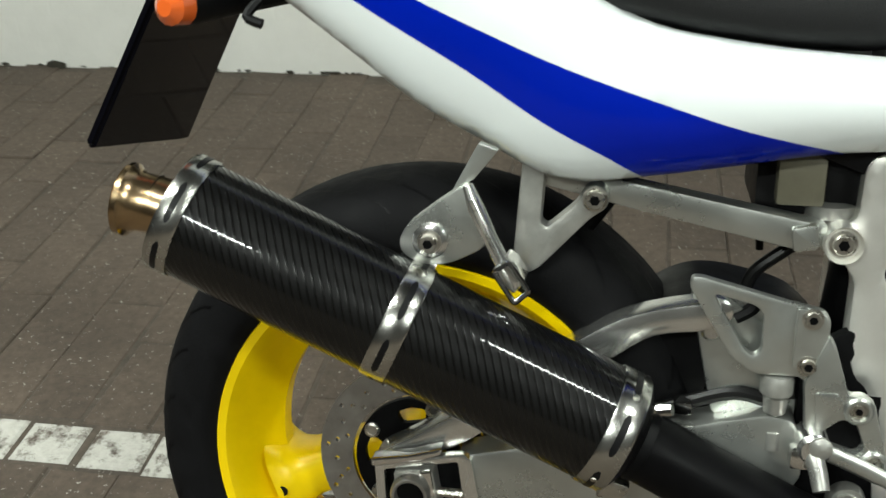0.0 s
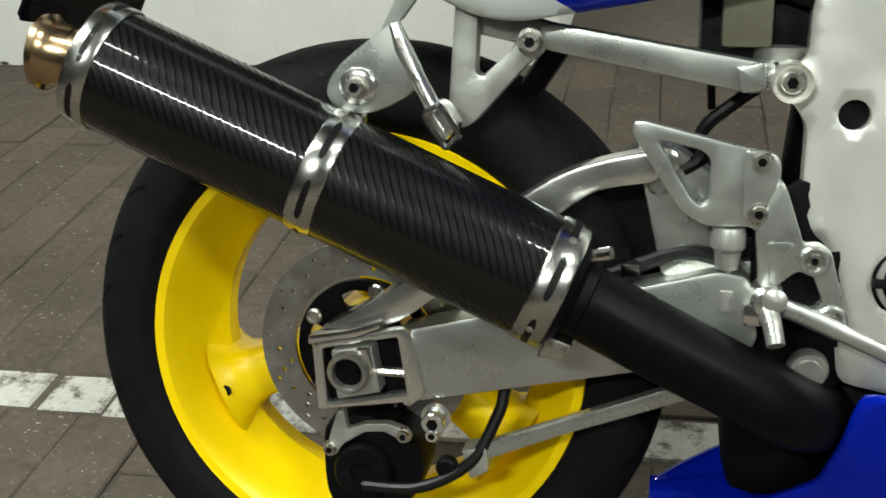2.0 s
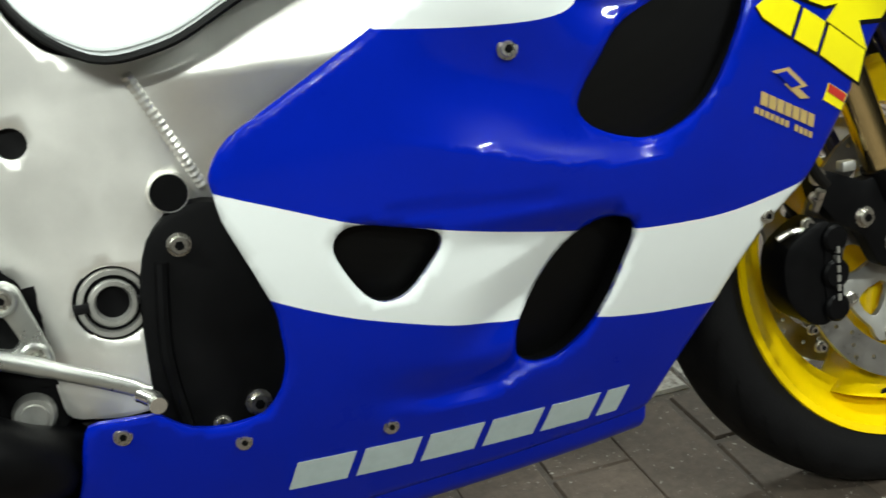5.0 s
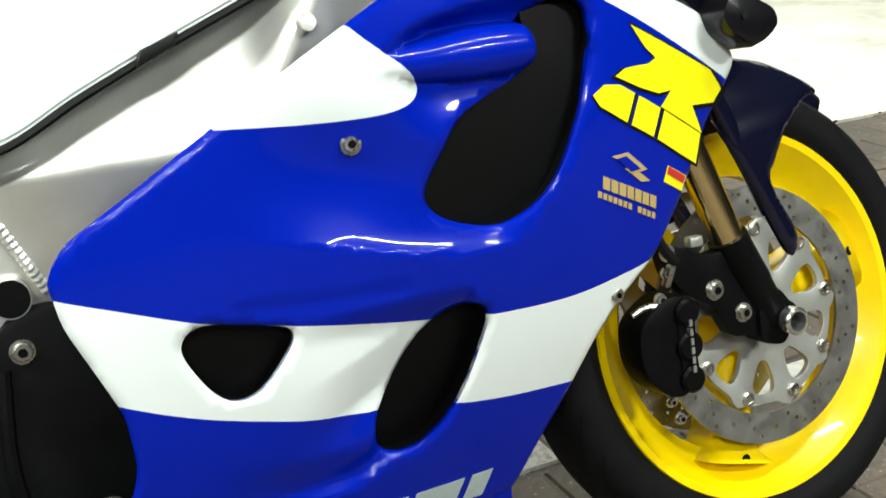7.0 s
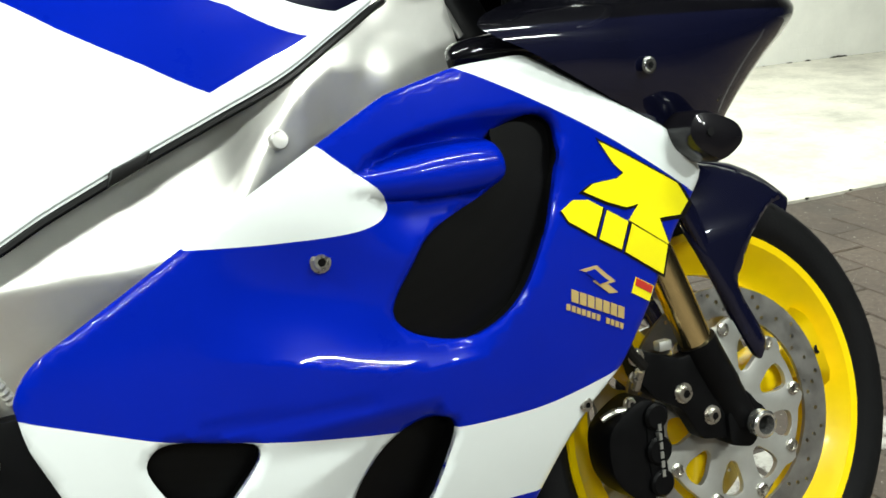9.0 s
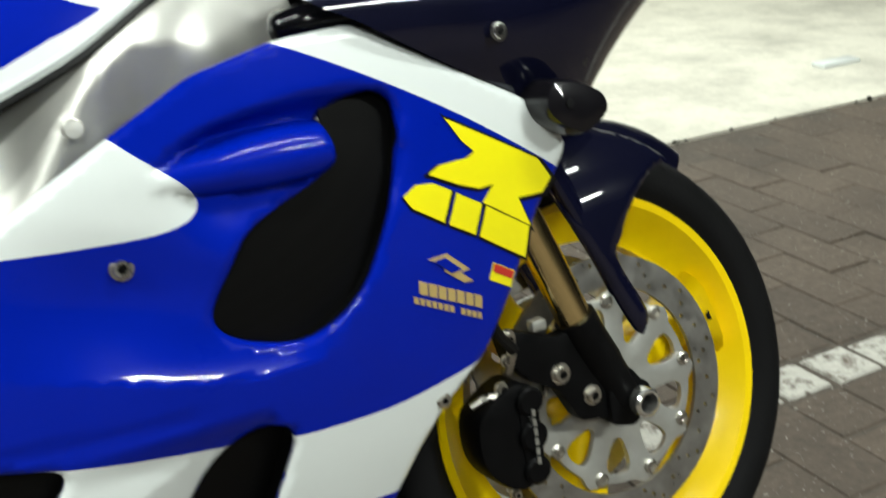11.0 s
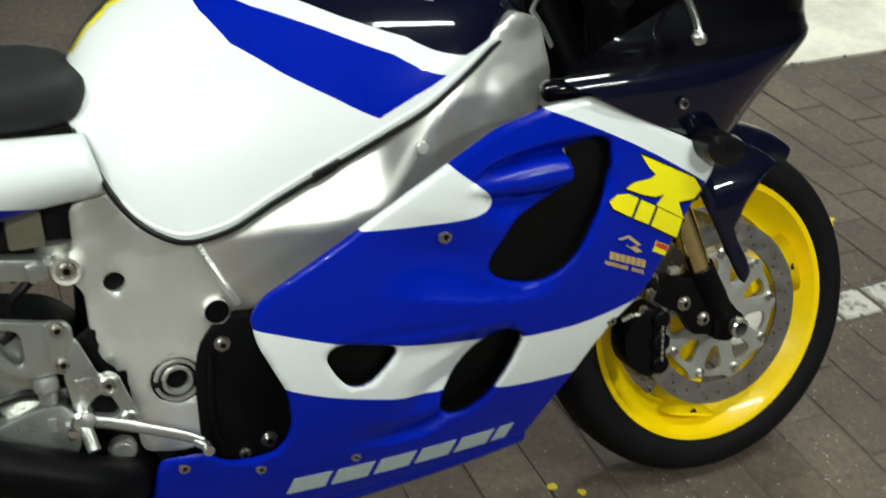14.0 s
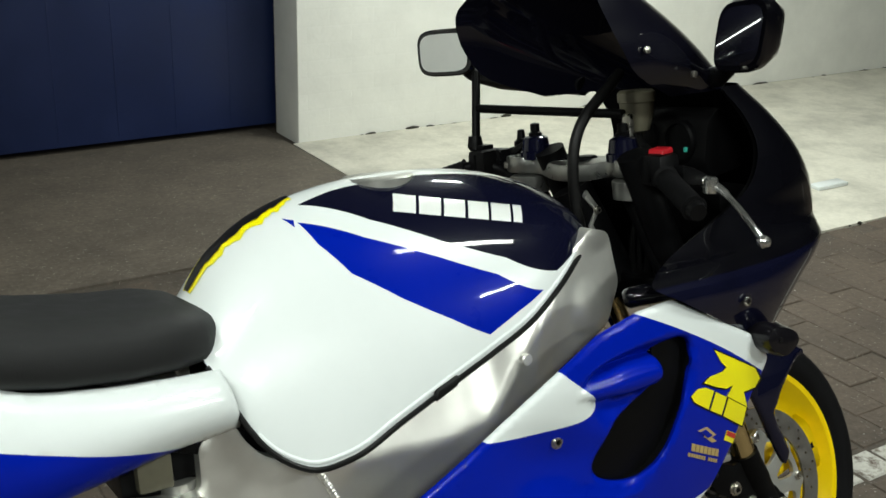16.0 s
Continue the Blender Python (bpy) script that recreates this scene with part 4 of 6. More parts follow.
part("pivot_groove", lathe([(0.0338, -0.1045), (0.0338, -0.106), (0.0318, -0.106), (0.0318, -0.1045)], (0.511, 0, 0.410), "y", 40, closed=True), ENGINE, frame_main)
part("pivot_ring", lathe([(0.0305, -0.096), (0.0305, -0.110), (0.0295, -0.112), (0.0255, -0.112), (0.0245, -0.106), (0.0245, -0.096)], (0.511, 0, 0.410), "y", 40, closed=True), CAST, frame_main)
part("pivot_groove", lathe([(0.0245, -0.1062), (0.0205, -0.1062), (0.0205, -0.1045), (0.0245, -0.1045)], (0.511, 0, 0.410), "y", 40, closed=True), SATINBLACK, frame_main)
part("pivot_nut", lathe([(0.0212, -0.096), (0.0212, -0.110), (0.0195, -0.112), (0.016, -0.112), (0.0145, -0.108), (0.0135, -0.1), (0.0135, -0.096)], (0.511, 0, 0.410), "y", 40, closed=True), CAST, frame_main, "castellated swingarm pivot nut")
part("pivot_core", lathe([(0.0142, -0.1005), (0.0003, -0.1005)], (0.511, 0, 0.410), "y", 24), DECAL_BLACK, frame_main)
for a in (0, 180):
    c = 0.511 + (0.0265 if a == 0 else -0.0265)
    part("nut_slot", box(c - 0.0065, c + 0.0065, -0.1126, -0.1, 0.4055, 0.4145, 0.001), DECAL_BLACK, frame_main)
bead = []
for k in range(41):
    t = k / 40
    x, z = 0.553 + (0.603 - 0.553) * t, 0.602 + (0.497 - 0.602) * t
    bead.append((x, frame_y(x, z) - 0.0005, z))
part("weld_bead", tube(bead, [0.0042 + 0.0011 * (k % 2) for k in range(41)], 8), FRAME, frame_main)
part("frame_boss", lathe([(0.0185, -0.085), (0.0175, -0.11), (0.0145, -0.104), (0.0003, -0.104)], (0.399, 0, 0.584), "y", 26), FRAME, frame_main)
bolt(0.399, -0.103, 0.584, 0.0095, 0.007, frame_main)
part("frame_bolt_cap", lathe([(0.0085, 0.004), (0.0085, -0.006), (0.007, -0.008), (0.0003, -0.0085)], (0.844, frame_y(0.844, 0.692), 0.692), "y", 18), FRAME, frame_main)
part("lower_link_bolt", lathe([(0.019, -0.09), (0.019, -0.1), (0.016, -0.106), (0.012, -0.106), (0.0115, -0.11), (0.0003, -0.111)], (0.43, 0, 0.322), "y", 24), CAST, bike, "large link bolt below the frame")

# ---- right rider footrest ----
rest = part("rearset_plate", slab(rounded([(0.374, 0.457), (0.392, 0.505), (0.398, 0.497), (0.415, 0.447), (0.428, 0.449), (0.439, 0.441), (0.443, 0.425), (0.458, 0.376), (0.452, 0.364), (0.438, 0.366), (0.428, 0.378), (0.38, 0.398)], 0.005), -0.134, -0.122,
            [[tuple(p) for p in rounded([(0.393, 0.408), (0.411, 0.4235), (0.424, 0.4205), (0.4335, 0.397), (0.426, 0.389), (0.402, 0.396)], 0.004)]], 0.003), SATIN, bike, "silver cast footrest plate")
for x, z in ((0.4245, 0.434), (0.4425, 0.381)):
    part("boss", lathe([(0.0135, -0.12), (0.0135, -0.136), (0.0115, -0.138), (0.0095, -0.138), (0.009, -0.133), (0.0003, -0.133)], (x, 0, z), "y", 22), SATIN, rest)
    bolt(x, -0.133, z, 0.0065, 0.004, rest)
part("backing", box(0.38, 0.44, -0.121, -0.112, 0.375, 0.43), ENGINE, rest)
guard = part("heel_guard", slab(rounded([(0.2645, 0.541), (0.266, 0.5515), (0.275, 0.552), (0.30, 0.546), (0.352, 0.533), (0.387, 0.526), (0.393, 0.517), (0.393, 0.456), (0.378, 0.453), (0.37, 0.46), (0.33, 0.459), (0.308, 0.473)], 0.008), -0.127, -0.118,
             [[tuple(p) for p in rounded([(0.287, 0.536), (0.325, 0.527), (0.333, 0.52), (0.334, 0.484), (0.327, 0.477), (0.318, 0.484)], 0.005)]], 0.003), SATIN, bike, "cast silver heel guard with a three-cornered opening")
part("guard_pad", slab(rounded([(0.362, 0.53), (0.387, 0.524), (0.391, 0.517), (0.391, 0.459), (0.38, 0.457), (0.362, 0.47)], 0.005), -0.131, -0.126, (), 0.002), SATIN, guard)
for z in (0.519, 0.473):
    bolt(0.376, -0.13, z, 0.0075, 0.005, guard)
part("switch_wire", tube(spl([(0.31, -0.1, 0.505), (0.325, -0.1, 0.515), (0.332, -0.1, 0.53)], 4, False), 0.007, 8), BLACK, bike)
mc = part("brake_cylinder", lathe([(0.0003, 0.458), (0.014, 0.458), (0.0155, 0.452), (0.0155, 0.44), (0.012, 0.436), (0.0105, 0.42), (0.0045, 0.418), (0.0045, 0.402), (0.0095, 0.4), (0.0095, 0.382), (0.0003, 0.38)], (0.352, -0.118, 0), "z", 20), CAST, bike, "rear brake master cylinder")
part("cylinder_hose", tube(spl([(0.35, -0.108, 0.425), (0.315, -0.105, 0.43), (0.275, -0.1, 0.415), (0.24, -0.1, 0.4)], 6, False), 0.0075, 10), HOSE, mc)
part("hose_clip", box(0.258, 0.276, -0.118, -0.095, 0.407, 0.42, 0.003), CHROME, mc)
part("pedal_pivot", lathe([(0.009, -0.12), (0.009, -0.15), (0.0105, -0.151), (0.0105, -0.155), (0.006, -0.157), (0.0003, -0.158)], (0.392, 0, 0.402), "y", 20), CAST, rest)
part("clevis", box(0.366, 0.384, -0.15, -0.13, 0.376, 0.396, 0.004), CHROME, rest)
part("plate_recess", slab(rounded([(0.384, 0.449), (0.404, 0.45), (0.411, 0.441), (0.388, 0.413)], 0.003), -0.1362, -0.133, (), 0.001), SATIN, rest)
part("pedal_hub", lathe([(0.016, -0.115), (0.016, -0.148), (0.012, -0.152), (0.0003, -0.153)], (0.387, 0, 0.397), "y", 20), ALU, rest)
part("rider_footrest", tube([(0.387, -0.145, 0.392), (0.391, -0.158, 0.38), (0.394, -0.168, 0.366)], [0.0095, 0.0085, 0.008], 16), CAST, rest, "knurled alloy rider footrest")
part("brake_pedal", tube(spl([(0.392, -0.14, 0.395), (0.43, -0.142, 0.381), (0.468, -0.146, 0.3655), (0.505, -0.15, 0.3495), (0.528, -0.153, 0.338)], 5, False), [0.0085] * 8 + [0.0075] * 10 + [0.006] * 3, 12, flat=0.6, up=(0, 0, 1)), SATIN, rest, "bright alloy brake pedal")
part("pedal_tip", tube([(0.519, -0.15, 0.338), (0.53, -0.158, 0.333), (0.532, -0.172, 0.331)], 0.0075, 12), ALU, rest)

# ---- engine masses behind the panels ----
eng = part("engine", box(0.5, 1.0, -0.09, 0.09, 0.17, 0.60, 0.02), ENGINE, bike, "dark engine block behind the fairing")
cover = part("clutch_cover", slab(spl([(0.545, 0.46), (0.60, 0.488), (0.65, 0.45), (0.67, 0.36), (0.66, 0.29), (0.60, 0.265), (0.54, 0.275), (0.53, 0.36)], 5), -0.118, -0.08, (), 0.008), ENGINE, bike, "matt black engine side cover")
part("cover_ridge", tube(spl([(0.556, -0.118, 0.44), (0.548, -0.12, 0.36), (0.556, -0.118, 0.29)], 5, False), 0.006, 8), ENGINE, cover)
for x, z, r in ((0.573, 0.453, 0.008), (0.62, 0.298, 0.009), (0.585, 0.285, 0.006)):
    bolt(x, -0.118, z, r, 0.008, cover)
part("airbox", box(0.46, 1.02, -0.085, 0.085, 0.61, 0.76, 0.02), ENGINE, bike, "black airbox under the tank")
part("radiator", box(1.0, 1.06, -0.14, 0.14, 0.3, 0.66, 0.006), ENGINE, bike, "dark radiator in the fairing")
part("lower_crankcase", box(0.42, 0.95, -0.07, 0.07, 0.15, 0.3, 0.02), ENGINE, eng)
part("exhaust_box", box(0.36, 0.52, -0.07, 0.09, 0.17, 0.3, 0.03), ENGINE, bike, "black exhaust box under the engine")
part("side_stand", tube([(0.47, 0.12, 0.22), (0.45, 0.2, 0.12), (0.44, 0.27, 0.062)], 0.011, 10), SATINBLACK, bike, "black side stand, out on the ground")


# ---- side fairings ----
def fairing_base(x, z):
    u, v = x - 0.85, z - 0.5
    return -0.2303 - 0.0028 * u - 0.1705 * v + 0.2634 * u * u - 0.2125 * u * v + 0.6293 * v * v


def smooth(a, b, t):
    t = min(max((t - a) / (b - a), 0), 1)
    return t * t * (3 - 2 * t)


RIDGE = hermite([0.72, 0.763, 0.83, 0.877, 0.93, 0.982, 1.03], [0.536, 0.522, 0.503, 0.489, 0.48, 0.476, 0.49])
SC_T = hermite([0.86, 0.882, 0.904, 0.937, 0.976, 1.004, 1.033, 1.056, 1.09], [0.652, 0.664, 0.677, 0.687, 0.694, 0.698, 0.699, 0.698, 0.69])
SC_U = hermite([0.86, 0.891, 0.918, 0.956, 0.983, 1.011, 1.04, 1.09], [0.648, 0.656, 0.664, 0.671, 0.673, 0.672, 0.669, 0.66])
SC_L = hermite([0.86, 0.894, 0.915, 0.949, 0.988, 1.016, 1.04, 1.09], [0.642, 0.637, 0.631, 0.627, 0.626, 0.628, 0.632, 0.64])
FOLD = hermite([0.74, 0.783, 0.815, 0.857, 0.901], [0.37, 0.383, 0.392, 0.408, 0.43])
LOWER = hermite([0.68, 0.74, 0.80, 0.846, 0.87], [0.285, 0.276, 0.27, 0.276, 0.29])


def fairing_y(x, z):
    y = fairing_base(x, z)
    # air scoop running into the upper vent, with hollows above and below it
    if 0.86 < x < 1.1 and 0.56 < z < 0.71:
        hi, up, lo = SC_T(x), SC_U(x), SC_L(x)
        w = smooth(0.872, 0.945, x) * (1 - smooth(1.06, 1.1, x))
        deep, under = 0.026 * w, 0.015 * w
        if z >= up:
            y += deep * smooth(0, 1, (hi - z) / (hi - up)) if z < hi else 0
        elif z >= lo:
            q = (2 * z - up - lo) / (up - lo)
            y += (under + (deep - under) * (q + 1) / 2) * (1 - math.sqrt(max(1 - q * q, 0))) - 0.004 * w * math.sqrt(max(1 - q * q, 0))
        else:
            y += under * (1 - smooth(0, 1, (lo - z) / 0.055))
    # sunk field above the lower ridge of the upper vent
    if 0.72 < x < 1.06:
        d = z - RIDGE(x)
        w = smooth(0.72, 0.86, x) * (1 - smooth(1.03, 1.06, x))
        y += 0.0145 * w * (1 - smooth(0.97, 1.03, x)) * (1 - (1 - min(max(d / 0.045, 0.0), 1.0)) ** 2) * (1 - smooth(0.05, 0.13, d))
    # hollow that leads into the lower slot, and the lip under it
    if 0.72 < x < 0.95 and 0.27 < z < 0.46:
        t = smooth(0.76, 0.93, x + (z - 0.39) * 0.7)
        y += 0.013 * t * smooth(0.27, 0.31, z) * (1 - smooth(0.42, 0.45, z)) * (1 - smooth(0.90, 0.95, x - (z - 0.36) * 0.4))
    if 0.68 < x < 0.9:
        d = z - LOWER(x)
        y += 0.012 * smooth(0.69, 0.83, x) * (1 - smooth(0.87, 0.9, x)) * smooth(-0.004, 0.012, d) * (1 - smooth(0.012, 0.05, d))
    # folded facet between the three-cornered vent and the lower slot
    if 0.74 < x < 0.92 and 0.3 < z < 0.44:
        d = FOLD(x) - z
        y += 0.016 * smooth(0.77, 0.85, x) * (1 - smooth(0.885, 0.92, x)) * min(max(d / 0.045, 0.0), 1.0) * (1 - smooth(0.05, 0.1, d))
    # the field in front of the upper screw lies further in
    q = ((x - 0.86) / 0.13) ** 2 + ((z - 0.588) / 0.075) ** 2
    if q < 1:
        y += 0.007 * (1 - q) ** 2
    # crease over the three-cornered vent
    y += bump_at(x, z, (0.74, 0.466), (0.88, 0.457), 0.012, 0.0015)
    return y


S_OUT = [(0.599, 0.507), (0.603, 0.481), (0.620, 0.441), (0.638, 0.397), (0.642, 0.349), (0.636, 0.322), (0.62, 0.300), (0.585, 0.295), (0.557, 0.299), (0.54, 0.311), (0.53, 0.320), (0.472, 0.320), (0.466, 0.30), (0.460, 0.264), (0.445, 0.214), (0.405, 0.184), (0.34, 0.158), (0.29, 0.134),
         (0.45, 0.148), (0.6, 0.166), (0.74, 0.178), (0.86, 0.186), (1.015, 0.198), (1.041, 0.254), (1.07, 0.306), (1.094, 0.351), (1.123, 0.390), (1.166, 0.428), (1.195, 0.481), (1.209, 0.513), (1.228, 0.555), (1.256, 0.59), (1.269, 0.611),
         (1.221, 0.658), (1.163, 0.687), (1.061, 0.742), (0.994, 0.737), (0.922, 0.719), (0.856, 0.684), (0.797, 0.652), (0.737, 0.617), (0.662, 0.573), (0.616, 0.547), (0.602, 0.530), (0.597, 0.516)]
LINE_A = [(0.58, 0.512), (0.599, 0.505), (0.646, 0.487), (0.713, 0.462), (0.777, 0.447), (0.846, 0.432), (0.908, 0.42), (0.969, 0.413), (1.058, 0.41), (1.128, 0.419), (1.165, 0.4275), (1.2, 0.437)]
LINE_B = [(1.1, 0.308), (1.073, 0.314), (0.994, 0.321), (0.933, 0.330), (0.859, 0.341), (0.84, 0.343), (0.783, 0.356), (0.713, 0.376), (0.67, 0.392), (0.634, 0.408), (0.6, 0.42)]
BAND = [tuple(p) for p in spl(LINE_A, 4, False)] + [tuple(p) for p in spl(LINE_B, 4, False)]
STRIPE = [tuple(p) for p in spl([(0.98, 0.740), (1.051, 0.707), (1.133, 0.664), (1.2, 0.624), (1.252, 0.591)], 4, False)] + [(1.29, 0.6), (1.23, 0.68), (1.07, 0.77), (0.97, 0.77)]
PATCH = [tuple(p) for p in spl([(0.856, 0.684), (0.872, 0.669), (0.89, 0.654), (0.906, 0.639), (0.914, 0.625), (0.902, 0.613), (0.869, 0.608), (0.806, 0.610), (0.739, 0.616)], 4, False)] + [(0.72, 0.63), (0.84, 0.71)]
TRI = [tuple(p) for p in spl([(0.688, 0.446), (0.697, 0.459), (0.715, 0.461), (0.745, 0.454), (0.775, 0.446), (0.781, 0.434), (0.772, 0.418), (0.750, 0.394), (0.729, 0.389), (0.711, 0.400), (0.694, 0.427)], 3)]
SLOT = [tuple(p) for p in spl([(0.858, 0.304), (0.855, 0.33), (0.875, 0.366), (0.901, 0.408), (0.928, 0.425), (0.954, 0.427), (0.967, 0.414), (0.960, 0.387), (0.937, 0.333), (0.905, 0.300), (0.877, 0.293)], 3)]
VENT = [tuple(p) for p in spl([(1.025, 0.671), (1.042, 0.683), (1.066, 0.688), (1.083, 0.68), (1.089, 0.662), (1.083, 0.622), (1.063, 0.567), (1.04, 0.526), (1.012, 0.504), (0.984, 0.495), (0.952, 0.501), (0.926, 0.513), (0.914, 0.528), (0.917, 0.544), (0.93, 0.566), (0.944, 0.589), (0.963, 0.603), (0.995, 0.616), (1.018, 0.626), (1.028, 0.638), (1.026, 0.655)], 3)]
OUT = [tuple(p) for p in rounded(S_OUT, 0.01, 2)]
SCOOP_LINES = [[(x, g(x)) for x in np.linspace(0.9, e, 16)] for g, e in ((SC_T, 1.03), (SC_U, 1.02), (SC_L, 1.015))] + [[(x, RIDGE(x) + d) for x in np.linspace(0.76, 0.9, 24)] for d in (-0.003, 0.005, 0.015, 0.03)] + [[(x, FOLD(x) + d) for x in np.linspace(0.79, 0.862, 12)] for d in (-0.044, -0.02, 0.0)]
fair = None
for side in (1, -1):
    p = part("side_fairing", panel(OUT, fairing_y, [(BAND, 1), (STRIPE, 1), (PATCH, 1)], [TRI, SLOT, VENT], 0.008, 0.006, (0.007, 0.004), side, lines=SCOOP_LINES), [BLUE, WHITE], bike, "glossy blue side fairing with a white band and dark vents" if side == 1 else "glossy blue side fairing on the far side", 50)
    fair = fair or p
even_shading(fair, fairing_y)
# vent mesh, and near-black backs that put the shade of the depth into colour
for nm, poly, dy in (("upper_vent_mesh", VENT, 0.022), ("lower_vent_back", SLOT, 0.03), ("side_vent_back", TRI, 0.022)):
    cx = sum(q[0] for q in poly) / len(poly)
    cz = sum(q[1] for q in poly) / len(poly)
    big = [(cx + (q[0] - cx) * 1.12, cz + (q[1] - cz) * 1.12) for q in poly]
    part(nm, panel(big, lambda x, z: fairing_base(x, z) + dy, (), (), 0.015, 0.003, (0, 0)), MESH_SHADE, fair, "black wire mesh in the vent" if nm.startswith("upper") else "near-black sheet standing in for the shaded inside of the vent")
    # return lip
    bm = bmesh.new()
    ol = resample(poly, 0.006)
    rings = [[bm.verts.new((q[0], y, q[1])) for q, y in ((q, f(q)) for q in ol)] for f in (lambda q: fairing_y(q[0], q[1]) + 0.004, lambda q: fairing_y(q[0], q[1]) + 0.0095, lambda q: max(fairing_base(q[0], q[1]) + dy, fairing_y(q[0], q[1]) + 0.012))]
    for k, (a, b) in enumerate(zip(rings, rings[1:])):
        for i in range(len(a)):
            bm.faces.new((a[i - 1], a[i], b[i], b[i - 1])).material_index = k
    part("vent_lip", bm, [BLUE, MESH_SHADE], fair)
part("vent_bulge", tube(spl([(0.928, -0.19, 0.52), (0.935, -0.195, 0.545), (0.955, -0.195, 0.58)], 4, False), [0.012 + 0.002 * math.sin(k) for k in range(9)], 12), MESH_SHADE, fair)


# belly: joins both side panels under the engine
bm = bmesh.new()
rows = []
for x, z in ((0.29, 0.134), (0.40, 0.144), (0.5, 0.154), (0.6, 0.168), (0.74, 0.178), (0.86, 0.186), (0.95, 0.192), (1.015, 0.198)):
    w = -fairing_base(x, z) - 0.004
    rows.append([bm.verts.new((x, w * math.sin(a), z + 0.004 - 0.05 * math.cos(a) ** 0.8)) for a in [math.pi * (k / 12 - 0.5) * 0.999 for k in range(13)]])
for p, q in zip(rows, rows[1:]):
    for k in range(12):
        bm.faces.new((p[k], p[k + 1], q[k + 1], q[k]))
bmesh.ops.solidify(bm, geom=bm.faces[:], thickness=0.003)
part("belly_pan", bm, BLUE, bike, "blue belly pan under the engine")


def decal(name, poly, material, parent, lift=0.0012, Y=None, label="", side=1, cell=0.012):
    Y = Y or fairing_y
    return part(name, panel(poly, lambda x, z: Y(x, z) - lift, (), (), cell, 0.0009, (0, 0), side), material, parent, label, 60)


# large angular model mark: plain yellow blocks with a dark keyline
MARK = [[(1.131, 0.655), (1.165, 0.637), (1.228, 0.603), (1.243, 0.583), (1.232, 0.571), (1.203, 0.572), (1.217, 0.543), (1.163, 0.576), (1.176, 0.59), (1.16, 0.589), (1.138, 0.597), (1.109, 0.611), (1.121, 0.617), (1.15, 0.618), (1.158, 0.622), (1.146, 0.633)],
        [(1.083, 0.597), (1.096, 0.605), (1.113, 0.603), (1.131, 0.593), (1.121, 0.567), (1.09, 0.586)],
        [(1.136, 0.590), (1.162, 0.575), (1.153, 0.549), (1.126, 0.564)],
        [(1.167, 0.572), (1.183, 0.562), (1.215, 0.543), (1.21, 0.514), (1.19, 0.526), (1.158, 0.546)]]
for poly in MARK:
    cx = sum(q[0] for q in poly) / len(poly)
    cz = sum(q[1] for q in poly) / len(poly)
    decal("mark_keyline", [(cx + (q[0] - cx) * 1.09 + 0.001, cz + (q[1] - cz) * 1.1 - 0.0015) for q in poly], DECAL_BLACK, fair, 0.0008)
    decal("model_mark", poly, DECAL_YELLOW, fair, 0.002, label="plain yellow angular mark")
# small gold emblem and two lines of lettering as bars
decal("emblem", [(1.102, 0.538), (1.122, 0.539), (1.146, 0.519), (1.136, 0.518), (1.15, 0.507), (1.139, 0.508), (1.118, 0.524), (1.125, 0.527)], DECAL_GOLD, fair)
decal("emblem_fill", [(1.108, 0.535), (1.119, 0.536), (1.137, 0.521), (1.126, 0.52)], BLUE, fair, 0.0022)
for k in range(7):
    x = 1.092 + 0.0098 * k
    z = 0.5155 - 0.0046 * k
    decal("letter_bar", [(x, z + 0.006), (x + 0.0082, z + 0.002), (x + 0.0082, z - 0.010), (x, z - 0.006)], DECAL_GOLD, fair, cell=0.02)
for k in range(12):
    if k != 7:
        x = 1.086 + 0.0062 * k
        z = 0.5065 - 0.003 * k
        decal("letter_bar", [(x, z + 0.002), (x + 0.0045, z), (x + 0.0045, z - 0.006), (x, z - 0.004)], DECAL_GOLD, fair, cell=0.02)
decal("sticker", [(1.173, 0.518), (1.198, 0.504), (1.193, 0.489), (1.168, 0.503)], DECAL_YELLOW, fair, cell=0.02)
decal("sticker_band", [(1.1735, 0.517), (1.1965, 0.504), (1.194, 0.497), (1.172, 0.510)], DECAL_RED, fair, 0.002, cell=0.02)


def block_letters(o, ex, ez, n, gap, material, parent, Y, label, shear=0.18):
    """Plain slanted blocks, one for each letter of a maker's name."""
    for k in range(n):
        u0, u1 = (k + gap / 2) / n, (k + 1 - gap / 2) / n
        if k == n - 1:
            u1 = u0 + (u1 - u0) * 0.45
        shape = [(u0, 0), (u1, 0), (u1, 1), (u0, 1)]
        poly = [(o[0] + ex[0] * u + ez[0] * v + shear * 0.02 * v, o[1] + ex[1] * u + ez[1] * v) for u, v in shape]
        decal("letter_block", poly, material, parent, 0.0012, Y, label, cell=0.012)


block_letters((0.629, 0.213), (0.378, -0.004), (0.006, 0.030), 6, 0.14, DECAL_GREY, fair, None, "plain silver block of the maker's lettering")

for x, z, r in ((0.850, 0.588, 0.007), (1.117, 0.397, 0.0055), (0.73, 0.262, 0.0055), (0.598, 0.278, 0.0055), (0.4995, 0.3055, 0.006)):
    bolt(x, fairing_y(x, z), z, r, 0.004, fair, "fairing_screw", BOLT)

